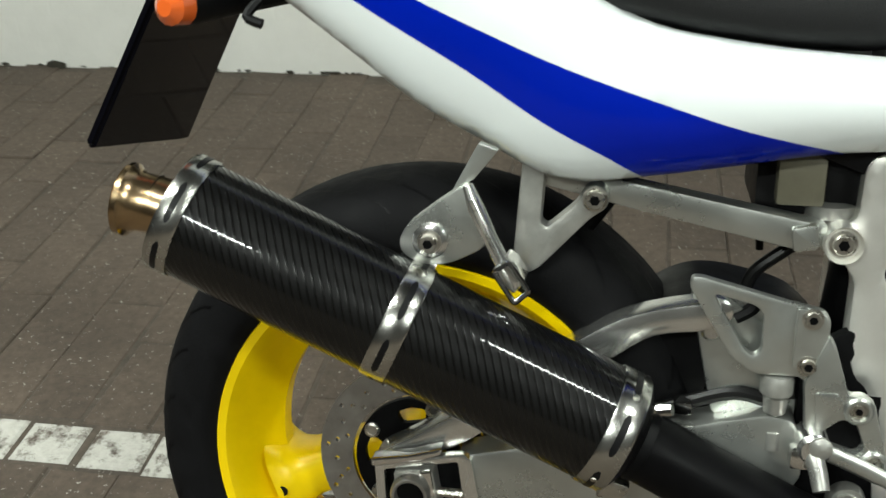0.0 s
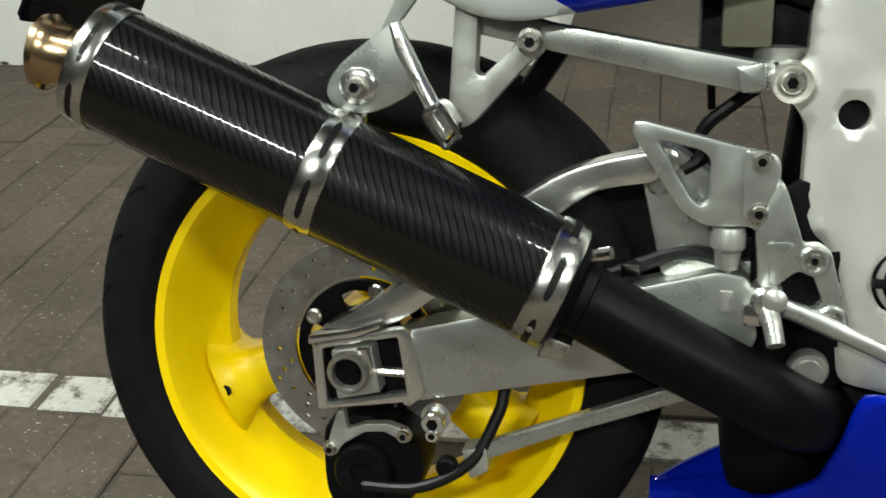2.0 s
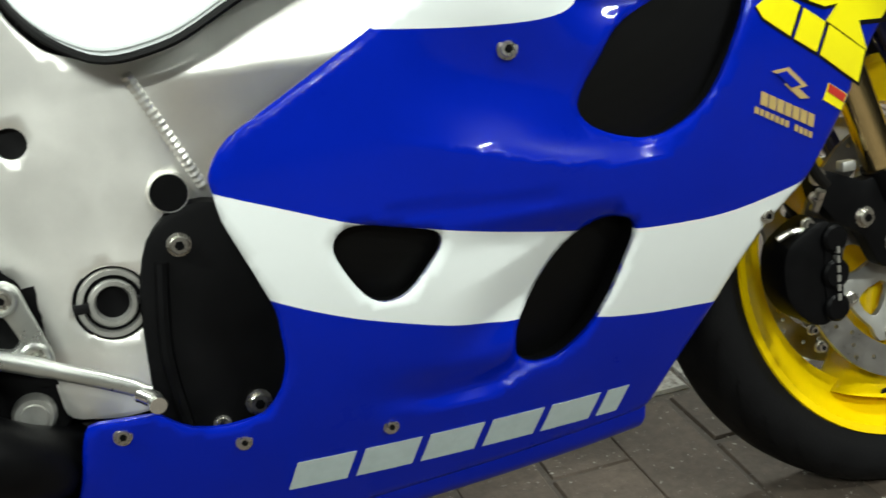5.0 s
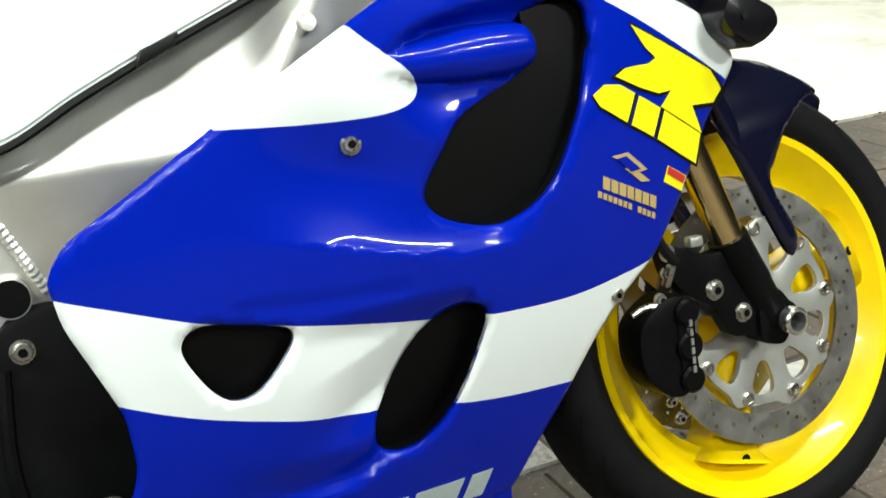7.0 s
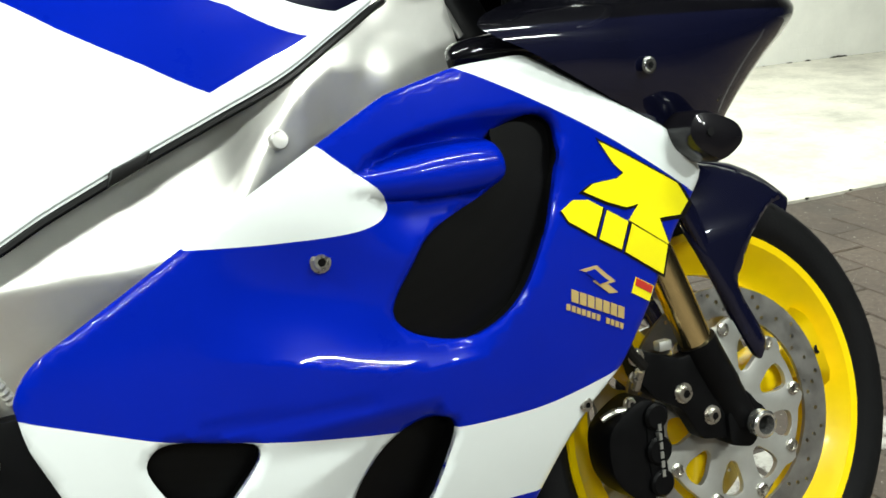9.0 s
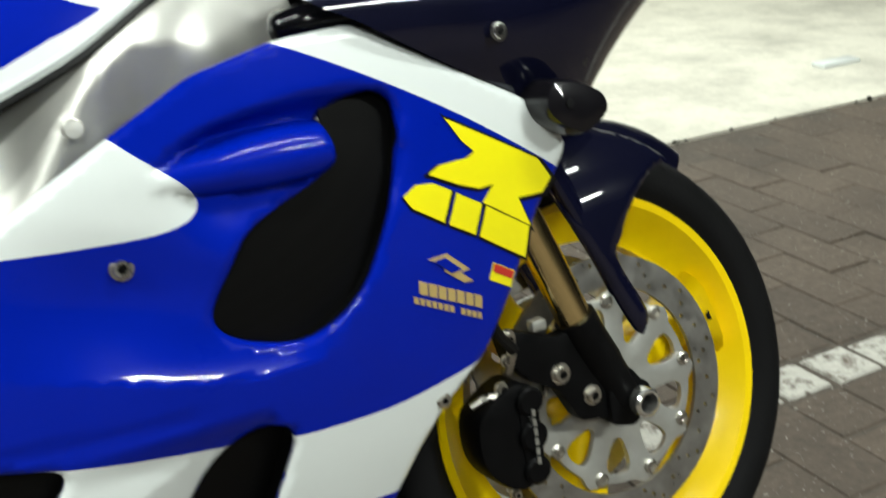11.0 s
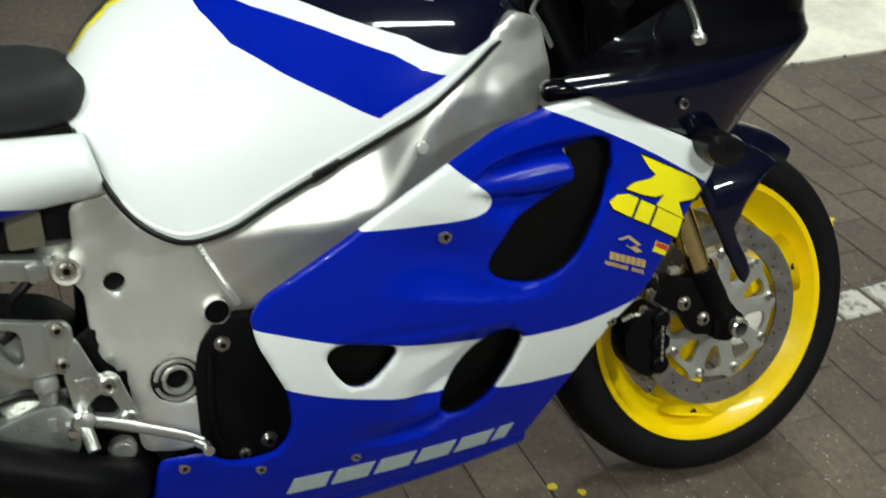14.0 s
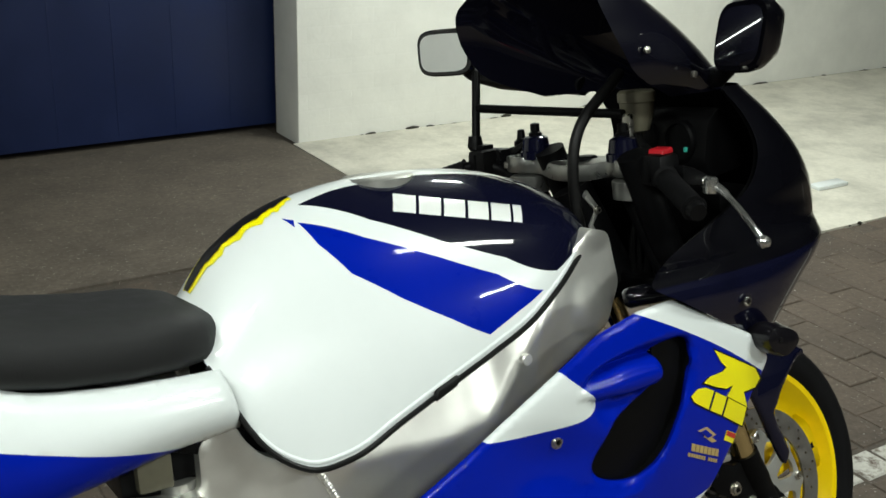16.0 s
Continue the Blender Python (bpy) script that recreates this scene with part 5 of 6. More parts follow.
# ---- tank ----
TX = [0.43, 0.47, 0.52, 0.58, 0.65, 0.72, 0.79, 0.86, 0.92, 0.98, 1.03, 1.07]
ZT = hermite(TX, [0.80, 0.858, 0.899, 0.926, 0.941, 0.946, 0.945, 0.937, 0.923, 0.899, 0.864, 0.815])
ZB = hermite(TX, [0.765, 0.672, 0.624, 0.624, 0.657, 0.688, 0.717, 0.747, 0.782, 0.812, 0.815, 0.80])
TW = hermite(TX, [0.10, 0.138, 0.158, 0.170, 0.178, 0.18, 0.18, 0.175, 0.16, 0.128, 0.085, 0.03])
TN = 1.8


def tank_point(x, s, side=1):
    a = s * math.pi / 2
    c, sn = max(math.cos(a), 0), math.sin(a)
    return (x, -side * TW(x) * c ** (2 / TN), ZB(x) + (ZT(x) - ZB(x)) * sn ** (2 / TN))


def tank_s(x, z):
    q = min(max((z - ZB(x)) / (ZT(x) - ZB(x)), 0), 1)
    return math.asin(q ** (TN / 2)) * 2 / math.pi


def tank_y(x, z):
    return tank_point(x, tank_s(x, z))[1]


def in_tank(pts):
    return [(x, tank_s(x, z)) for x, z in pts]


BLUE_T = in_tank([(0.588, 0.905), (0.60, 0.878), (0.627, 0.84), (0.68, 0.803), (0.74, 0.767), (0.79, 0.738), (0.84, 0.76), (0.886, 0.779), (0.82, 0.811), (0.743, 0.845), (0.66, 0.879)])
NAVY_T = [(0.60, 0.86), (0.65, 0.88), (0.72, 0.87), (0.85, 0.86), (0.95, 0.87), (1.06, 0.9)] + [(1.069, 0.3)] + in_tank([(1.03, 0.83), (0.955, 0.812), (0.917, 0.799), (0.84, 0.829), (0.76, 0.861), (0.675, 0.899)])
TAIL_T = in_tank([(0.573, 0.911), (0.585, 0.908), (0.582, 0.90)])
tank = None
for side in (1, -1):
    ol = resample([(0.431, 0.0), (1.069, 0.0), (1.069, 1.0), (0.431, 1.0)], 0.012)
    sc = 0.28
    reg = [([(x, s * sc) for x, s in p], k) for p, k in ((BLUE_T, 1), (NAVY_T, 2), (TAIL_T, 1))]
    olS = [(0.431, 0.0), (1.069, 0.0), (1.069, sc), (0.431, sc)]
    vs, fs = fill(resample(olS, 0.01), (), [resample(p + [p[0]], 0.01, False) for p, _ in reg], 0.0105)
    bm = bmesh.new()
    V = [bm.verts.new(tank_point(v[0], min(v[1] / sc, 1.0), side)) for v in vs]
    for f in fs:
        cx, cz = sum(vs[i][0] for i in f) / 3, sum(vs[i][1] for i in f) / 3
        k = 0
        for poly, idx in reg:
            if inside(cx, cz, poly):
                k = idx
        try:
            bm.faces.new([V[i] for i in f]).material_index = k
        except ValueError:
            pass
    t = part("fuel_tank" if side == 1 else "tank_left_half", bm, [WHITE, BLUE, NAVY], bike if side == 1 else tank, "glossy white fuel tank with blue and navy wedges" if side == 1 else "", 60)
    tank = tank or t
edge = [tank_point(0.432 + (1.065 - 0.432) * k / 60, 0.0) for k in range(61)]
part("tank_gasket", tube([(x, y - 0.003, z - 0.003) for x, y, z in edge], 0.0038, 8), HOSE, tank, "black rubber edging")
part("tank_lip", tube([(x, y + 0.001, z + 0.006) for x, y, z in edge[4:54]], 0.0032, 8), WHITE, tank)
part("tank_clip", slab(rounded([(0.695, 0.671), (0.728, 0.685), (0.733, 0.697), (0.70, 0.685)], 0.002), -0.191, -0.17, (), 0.002), HOSE, tank, "black rubber clip at the tank edge")
part("filler_cap", lathe([(0.052, -0.01), (0.052, 0.004), (0.047, 0.0065), (0.02, 0.0065), (0.0003, 0.007)], (0.735, 0.0, 0.9375), "z", 40), CAST, tank, "alloy fuel filler cap")
block_letters((0.709, 0.905), (0.196, -0.042), (0.010, 0.020), 6, 0.14, DECAL_WHITE, tank, lambda x, z: tank_y(x, z), "plain white block of the maker's lettering", 0.2)
# tank pad on the rear slope: black with ragged yellow edge
for w0, w1, m, nm, lift in ((0.0, 0.15, DECAL_YELLOW, "tank_pad_edge", 0.001), (0.0, 0.095, DECAL_BLACK, "tank_pad", 0.002)):
    bm = bmesh.new()
    rows = []
    for k in range(25):
        x = 0.45 + 0.15 * k / 24
        wv = w1 * (0.86 + 0.1 * math.sin(k * 1.3) + 0.06 * math.sin(k * 2.9)) * (0.55 + 0.45 * min(1, (24 - k) / 6, (k + 2) / 6))
        row = []
        for j in range(13):
            s = 1 - wv * abs(j / 6 - 1)
            p = tank_point(x, s, 1 if j < 6 else -1)
            row.append(bm.verts.new((p[0] - lift * 0.7, p[1], p[2] + lift)))
        rows.append(row)
    for p, q in zip(rows, rows[1:]):
        for j in range(12):
            bm.faces.new((p[j], p[j + 1], q[j + 1], q[j]))
    part(nm, bm, m, tank, "black tank pad with a ragged yellow edge" if m is DECAL_BLACK else "ragged yellow edge of the tank pad")

# ---- seat ----
bm = bmesh.new()
rings = []
for x, zc, hw, hh in ((0.462, 0.788, 0.05, 0.014), (0.456, 0.789, 0.085, 0.026), (0.435, 0.791, 0.11, 0.036), (0.40, 0.794, 0.128, 0.041), (0.34, 0.797, 0.14, 0.041), (0.26, 0.807, 0.148, 0.042), (0.19, 0.821, 0.148, 0.042), (0.14, 0.845, 0.14, 0.044), (0.1, 0.862, 0.12, 0.035), (0.085, 0.868, 0.08, 0.015)):
    rings.append([bm.verts.new((x, hw * math.copysign(abs(math.cos(a)) ** 0.55, math.cos(a)), zc + hh * math.copysign(abs(math.sin(a)) ** 0.6, math.sin(a)))) for a in [2 * math.pi * k / 32 for k in range(32)]])
for p, q in zip(rings, rings[1:]):
    for k in range(32):
        bm.faces.new((p[k], p[(k + 1) % 32], q[(k + 1) % 32], q[k]))
bm.faces.new(rings[0])
bm.faces.new(rings[-1])
part("rider_seat", bm, SEATM, bike, "matt black vinyl rider seat", 60)

# ---- tail ----
TWD = hermite([-0.32, -0.2, -0.1, 0.0, 0.1, 0.2, 0.3, 0.4, 0.47], [0.07, 0.105, 0.13, 0.148, 0.158, 0.163, 0.16, 0.15, 0.14])
TLO = hermite([-0.32, -0.2, -0.129, -0.054, 0.0, 0.073, 0.124, 0.16, 0.2, 0.288, 0.374, 0.462], [0.905, 0.835, 0.792, 0.742, 0.705, 0.668, 0.643, 0.637, 0.642, 0.656, 0.670, 0.676])
THI = hermite([-0.32, -0.2, -0.1, 0.0, 0.08, 0.13, 0.174, 0.213, 0.283, 0.403, 0.462], [0.925, 0.93, 0.925, 0.905, 0.875, 0.835, 0.80, 0.782, 0.768, 0.756, 0.752])


def tail_y(x, z):
    lo, hi = TLO(x), THI(x)
    q = (z - (lo + hi) / 2) / max((hi - lo) / 2, 0.01)
    return -TWD(x) * (1 - 0.16 * q * q)


T_OUT = [(x, TLO(x)) for x in np.linspace(-0.31, 0.462, 48)] + [(x, THI(x)) for x in np.linspace(0.445, -0.31, 48)]
T_BLUE = [tuple(p) for p in spl([(-0.22, 0.90), (-0.13, 0.846), (-0.054, 0.797), (0.052, 0.739), (0.125, 0.694), (0.178, 0.667), (0.207, 0.650)], 4, False)] + [(0.25, 0.62), (0.42, 0.64), (0.40, 0.668)] + [tuple(p) for p in spl([(0.366, 0.678), (0.30, 0.694), (0.24, 0.712), (0.146, 0.742), (0.07, 0.772), (0.0, 0.802), (-0.10, 0.85), (-0.22, 0.905)], 4, False)]
tail = None
for side in (1, -1):
    p = part("tail_cowl" if side == 1 else "tail_left_side", panel(T_OUT, tail_y, [(T_BLUE, 1)], (), 0.012, 0.004, (0.012, 0.006), side), [WHITE, BLUE], bike if side == 1 else tail, "glossy white tail cowl with a blue sweep" if side == 1 else "", 60)
    tail = tail or p
bm = bmesh.new()
rows = []
for x in np.linspace(-0.31, 0.1, 22):
    w, z = -tail_y(x, THI(x)) - 0.004, THI(x)
    rows.append([bm.verts.new((x, w * math.sin(a), z - 0.004 + 0.02 * math.cos(a) ** 0.7)) for a in [math.pi * (k / 12 - 0.5) * 0.999 for k in range(13)]])
for p, q in zip(rows, rows[1:]):
    for k in range(12):
        bm.faces.new((p[k], p[k + 1], q[k + 1], q[k]))
bmesh.ops.solidify(bm, geom=bm.faces[:], thickness=0.003)
part("tail_top", bm, WHITE, tail)
decal("tail_mark", [(0.005, 0.83), (0.05, 0.802), (0.095, 0.815), (0.06, 0.832)], DECAL_GREY, tail, 0.0012, tail_y)
part("tail_underside", box(-0.27, 0.3, -0.09, 0.09, 0.70, 0.74, 0.01), BLACK, bike, "black underside of the tail").matrix_basis = Matrix.Translation((0, 0, 0.22)) @ Matrix.Rotation(radians(20), 4, "Y") @ Matrix.Translation((0, 0, -0.16))
Q = [Vector(p) for p in ((-0.264, -0.09, 0.79), (-0.345, -0.09, 0.637), (-0.32, 0.095, 0.612), (-0.245, 0.095, 0.765))]
nrm = (Q[1] - Q[0]).cross(Q[3] - Q[0]).normalized() * 0.006
bm = bmesh.new()
va = [bm.verts.new(p + nrm) for p in Q]
vb = [bm.verts.new(p - nrm) for p in Q]
bm.faces.new(va)
bm.faces.new(list(reversed(vb)))
for k in range(4):
    bm.faces.new((va[k - 1], va[k], vb[k], vb[k - 1]))
bmesh.ops.bevel(bm, geom=bm.edges[:], offset=0.004, segments=2, affect="EDGES")
part("plate_holder", bm, GLOSSBLACK, bike, "black number plate holder")
part("plate_arm", tube(spl([(-0.12, -0.02, 0.80), (-0.19, -0.03, 0.785), (-0.24, -0.02, 0.775)], 4, False), 0.014, 10), BLACK, bike)
ind = part("rear_indicator", tube([(-0.19, -0.06, 0.785), (-0.215, -0.13, 0.785)], [0.014, 0.019], 14), BLACK, bike, "black rear indicator stalk")
part("amber_lens", tube([(-0.215, -0.128, 0.785), (-0.22, -0.148, 0.785), (-0.222, -0.156, 0.785)], [0.019, 0.017, 0.008], 14), ORANGE, ind, "orange indicator lens")
part("tail_hook", tube(spl([(-0.15, -0.1, 0.79), (-0.16, -0.11, 0.775), (-0.145, -0.11, 0.768)], 4, False), 0.005, 8), BLACK, bike)

# ---- nose cowl and screen ----
LV = [0.635, 0.66, 0.69, 0.72, 0.745, 0.76, 0.768, 0.778, 0.79, 0.82, 0.86, 0.91, 0.97, 1.02]
XN = hermite(LV, [1.36, 1.385, 1.42, 1.46, 1.497, 1.516, 1.522, 1.52, 1.522, 1.522, 1.503, 1.464, 1.4, 1.335])
XR = hermite(LV, [1.255, 1.222, 1.158, 1.10, 1.055, 1.025, 1.015, 1.025, 1.065, 1.16, 1.25, 1.29, 1.28, 1.24])
CW = hermite(LV, [0.185, 0.205, 0.228, 0.242, 0.247, 0.2455, 0.2415, 0.232, 0.209, 0.187, 0.179, 0.172, 0.16, 0.15])


def cowl_point(z, p):
    a = p * math.pi / 2
    return (XR(z) + (XN(z) - XR(z)) * max(math.cos(a), 0) ** 0.85, CW(z) * math.copysign(abs(math.sin(a)) ** 0.8, a), z)


bm = bmesh.new()
rows = []
for z in [*np.linspace(0.635, 0.742, 26), *np.linspace(0.745, 0.8, 44), *np.linspace(0.806, 1.02, 30)]:
    rows.append([bm.verts.new(cowl_point(z, k / 24 - 1)) for k in range(49)])
for p, q in zip(rows, rows[1:]):
    for k in range(48):
        bm.faces.new((p[k], p[k + 1], q[k + 1], q[k]))
bmesh.ops.solidify(bm, geom=bm.faces[:], thickness=0.004)
for f in bm.faces:
    if f.calc_center_median().z > 0.766:
        f.material_index = 1
cowl = part("nose_cowl", bm, [NAVY, GLOSSBLACK], bike, "glossy navy nose cowl with a black upper part", 50)
bm = bmesh.new()
rows = []
for i in range(24):
    z = 0.645 + (1.015 - 0.645) * i / 23
    row = []
    for k in range(41):
        x, y, zz = cowl_point(z, (k / 20 - 1) * 0.995)
        row.append(bm.verts.new((1.2 + (x - 1.2) * 0.965, y * 0.955, zz)))
    rows.append(row)
for p, q in zip(rows, rows[1:]):
    for k in range(40):
        bm.faces.new((p[k], p[k + 1], q[k + 1], q[k]))
part("cowl_lining", bm, ENGINE, cowl, "matt black inside of the cowl")
part("cowl_inner", box(1.26, 1.36, -0.12, 0.12, 0.68, 0.86, 0.03), ENGINE, cowl, "dark inner side of the cowl")
for x, z, y in ((1.187, 0.719, -0.243), (1.298, 0.683, -0.196)):
    bolt(x, y, z, 0.006, 0.004, cowl, "cowl_screw", CHROME)
turn = part("front_indicator", slab(spl([(1.222, 0.655), (1.234, 0.671), (1.26, 0.668), (1.285, 0.655), (1.288, 0.635), (1.262, 0.619), (1.24, 0.628), (1.226, 0.64)], 4), -0.25, -0.2, (), 0.014), LENSB, cowl, "smoked flush front indicator")
part("indicator_screw", lathe([(0.004, -0.249), (0.004, -0.252), (0.0003, -0.252)], (1.245, 0, 0.65), "y", 10), DECAL_BLACK, turn)
SL = [1.015, 1.05, 1.09, 1.13, 1.165, 1.19]
SN = hermite(SL, [1.335, 1.295, 1.245, 1.19, 1.135, 1.09])
SR = hermite(SL, [1.14, 1.055, 1.02, 1.0, 0.995, 1.01])
SW = hermite(SL, [0.152, 0.185, 0.195, 0.19, 0.175, 0.15])
bm = bmesh.new()
rows = []
for i in range(16):
    z = 1.015 + (1.19 - 1.015) * i / 15
    rows.append([bm.verts.new((SR(z) + (SN(z) - SR(z)) * max(math.cos(a), 0) ** 0.8, SW(z) * math.copysign(abs(math.sin(a)) ** 0.85, a), z)) for a in [math.pi * (k / 32 - 0.5) for k in range(33)]])
for p, q in zip(rows, rows[1:]):
    for k in range(32):
        bm.faces.new((p[k], p[k + 1], q[k + 1], q[k]))
bmesh.ops.solidify(bm, geom=bm.faces[:], thickness=0.003)
screen = part("windscreen", bm, SCREEN, bike, "dark smoked windscreen", 50)
for x, y, z in ((1.15, -0.19, 1.045), (1.06, -0.197, 1.085)):
    part("screen_screw", lathe([(0.005, -0.0), (0.005, -0.004), (0.0003, -0.005)], (x, y, z), "y", 10), BOLT, screen)
for a, b in (((1.096, 0.293, 1.062), (1.053, 0.247, 0.905)), ((1.08, 0.27, 1.0), (1.17, -0.01, 0.985))):
    part("fairing_stay", tube([a, b], 0.0075, 12), SATINBLACK, bike, "thin black fairing stay")


def mirror_unit(side):
    s = side
    c = Vector((1.19, -0.245, 1.093)) if s < 0 else Vector((1.155, 0.492, 1.098))
    m = Matrix.Translation(c) @ Matrix.Rotation(radians(-8 if s < 0 else 14), 4, "Z")
    bm = bmesh.new()
    rings = []
    k_w, k_h = (1.0, 1.1) if s < 0 else (1.36, 0.98)
    if s < 0:
        m[0][2], m[1][2] = -0.3 * m[0][1], -0.3 * m[1][1]  # the housing leans outwards
    for x, w, h in ((-0.004, 0.053 * k_w, 0.043 * k_h), (0.0, 0.056 * k_w, 0.046 * k_h), (0.012, 0.054 * k_w, 0.045 * k_h), (0.035, 0.042 * k_w, 0.034 * k_h), (0.05, 0.02, 0.016)):
        rings.append([bm.verts.new(m @ Vector((x, w * math.copysign(abs(math.cos(a)) ** 0.5, math.cos(a)), h * math.copysign(abs(math.sin(a)) ** 0.5, math.sin(a))))) for a in [2 * math.pi * k / 28 for k in range(28)]])
    for p, q in zip(rings, rings[1:]):
        for k in range(28):
            bm.faces.new((p[k], p[(k + 1) % 28], q[(k + 1) % 28], q[k]))
    bm.faces.new(rings[-1])
    bm.faces.new(rings[0])
    ob = part("mirror", bm, GLOSSBLACK, bike, "glossy black mirror housing on a stalk")
    bm = bmesh.new()
    g = [bm.verts.new(m @ Vector((-0.0055, 0.047 * k_w * math.copysign(abs(math.cos(a)) ** 0.5, math.cos(a)), 0.037 * k_h * math.copysign(abs(math.sin(a)) ** 0.5, math.sin(a))))) for a in [2 * math.pi * k / 28 for k in range(28)]]
    bm.faces.new(g)
    part("mirror_glass", bm, MIRROR, ob, "rounded mirror glass")
    part("stalk", tube(spl([c + Vector((0.02, -s * 0.03, -0.03)), c + Vector((0.04, -s * 0.08, -0.055)), (1.235, -0.125, 1.035) if s < 0 else (1.22, 0.15, 1.025)], 5, False), [0.012] * 6 + [0.016] * 5, 12), BLACK, ob)


mirror_unit(-1)
mirror_unit(1)

# ---- front fork and mudguard ----
FY = 0.018
for s in (-1, 1):
    fork = part("fork_leg", tube([(1.337, FY + s * 0.1, 0.392), (1.30, FY + s * 0.102, 0.485), (1.225, FY + s * 0.1035, 0.67)], 0.0195, 24), GOLD, bike, "gold fork tube")
    part("fork_upper", tube([(1.228, FY + s * 0.1035, 0.664), (1.12, FY + s * 0.105, 0.93)], 0.0245, 24), SATINBLACK, fork, "dark fork upper tube")
    part("fork_lower", tube(spl([(1.332, FY + s * 0.1, 0.406), (1.345, FY + s * 0.1, 0.378), (1.37, FY + s * 0.1, 0.33), (1.384, FY + s * 0.1, 0.3)], 5, False), [0.0235] * 9 + [0.022] * 7, 20), SATINBLACK, fork, "black fork bottom")
    part("axle_clamp", tube([(1.394, FY + s * 0.075, 0.299), (1.394, FY + s * 0.112, 0.299)], 0.0215, 20), SATINBLACK, fork)
    part("axle_nut", lathe([(0.0165, 0), (0.0165, -0.012), (0.014, -0.014), (0.0115, -0.014), (0.0105, -0.002), (0.0105, 0.0)], (1.39, -0.108 if s < 0 else 0.16, 0.3), "y", 20, closed=True), ALU, fork)
    part("axle_bore", lathe([(0.0108, -0.003), (0.0003, -0.003)], (1.39, -0.108 if s < 0 else 0.16, 0.3), "y", 18), DECAL_BLACK, fork)
    part("clamp_lug", slab(rounded([(1.355, 0.316), (1.387, 0.339), (1.411, 0.307), (1.404, 0.286), (1.388, 0.268), (1.357, 0.277)], 0.008), FY + s * 0.1 - 0.016, FY + s * 0.1 + 0.016, (), 0.004), SATINBLACK, fork)
    cal = part("front_caliper", slab(spl([(1.205, 0.345), (1.24, 0.36), (1.262, 0.34), (1.258, 0.3), (1.254, 0.255), (1.236, 0.242), (1.208, 0.256), (1.19, 0.285), (1.189, 0.325)], 5), FY + s * 0.1 - 0.022, FY + s * 0.1 + 0.022, (), 0.008), SATINBLACK, bike, "black front brake caliper")
    if s < 0:
        for z, r in ((0.339, 0.0155), (0.3, 0.0165), (0.262, 0.0155)):
            part("caliper_lobe", lathe([(r, -0.088), (r, -0.108), (r - 0.003, -0.111), (0.0003, -0.111)], (1.25, 0, z), "y", 26), SATINBLACK, cal)
        part("caliper_face", slab(rounded([(1.238, 0.345), (1.262, 0.345), (1.26, 0.3), (1.262, 0.255), (1.239, 0.255), (1.236, 0.3)], 0.004), -0.106, -0.096, (), 0.003), SATINBLACK, cal)
        for k in range(6):
            z = 0.331 - 0.0105 * k
            part("letter_bar", box(1.248, 1.252, -0.1126, -0.1112 if abs(z - 0.318) > 0.02 else -0.105, z - 0.0075, z), CAST, cal)
        for x, z, r in ((1.3, 0.352, 0.009), (1.337, 0.318, 0.0085), (1.227, 0.238, 0.005), (1.237, 0.216, 0.0055), (1.226, 0.356, 0.006), (1.241, 0.406, 0.0075), (1.236, 0.384, 0.005)):
            bolt(x, -0.092, z, r, 0.007, cal, "caliper_bolt", BOLT)
        part("caliper_arm", slab(rounded([(1.232, 0.414), (1.256, 0.41), (1.3, 0.392), (1.335, 0.398), (1.378, 0.34), (1.36, 0.285), (1.32, 0.292), (1.298, 0.333), (1.264, 0.352), (1.24, 0.38)], 0.008), -0.092, -0.072, (), 0.003), SATINBLACK, cal)
        for z in (0.318, 0.296):
            part("piston_cap", lathe([(0.013, -0.075), (0.013, -0.088), (0.009, -0.09), (0.0003, -0.09)], (1.205, 0, z), "y", 20), ENGINE, cal)
        part("bleed_pipe", tube(spl([(1.19, -0.09, 0.345), (1.205, -0.095, 0.352), (1.222, -0.095, 0.35)], 4, False), 0.004, 8), BOLT, cal)
        part("hose_union", tube([(1.238, -0.09, 0.37), (1.24, -0.1, 0.392)], 0.0055, 10), BOLT, cal)
        part("brake_pipe_clip", box(1.27, 1.288, -0.098, -0.085, 0.406, 0.418, 0.003), CAST, cal)
        part("front_brake_hose", tube(spl([(1.235, -0.115, 0.40), (1.21, -0.12, 0.44), (1.22, -0.12, 0.52), (1.2, -0.1, 0.6)], 6, False), 0.006, 10), HOSE, cal)

# mudguard: an arch over the tyre with two blades down the fork legs
bm = bmesh.new()
rows = []
for k in range(31):
    a = radians(51 + (150 - 51) * k / 30)
    w = 0.074 * (0.35 + 0.65 * min(1, k / 7)) if k < 8 else 0.074
    row = []
    for j in range(17):
        t = j / 8 - 1
        r = 0.318 - 0.062 * abs(t) ** 3.2
        row.append(bm.verts.new(STEER @ Vector((r * math.cos(a), w * math.copysign(abs(t) ** 0.75, t), r * math.sin(a))) + Vector((1.398, 0.02, 0.287))))
    rows.append(row)
for p, q in zip(rows, rows[1:]):
    for j in range(16):
        bm.faces.new((p[j], p[j + 1], q[j + 1], q[j]))
bmesh.ops.solidify(bm, geom=bm.faces[:], thickness=0.003)
guard = part("front_mudguard", bm, NAVY, bike, "glossy navy front mudguard", 50)
M_OUT = [(1.318, 0.588), (1.34, 0.606), (1.375, 0.606), (1.43, 0.585), (1.466, 0.556), (1.44, 0.548), (1.407, 0.523), (1.386, 0.488), (1.378, 0.462), (1.408, 0.402), (1.406, 0.382), (1.393, 0.38), (1.353, 0.458), (1.315, 0.538)]


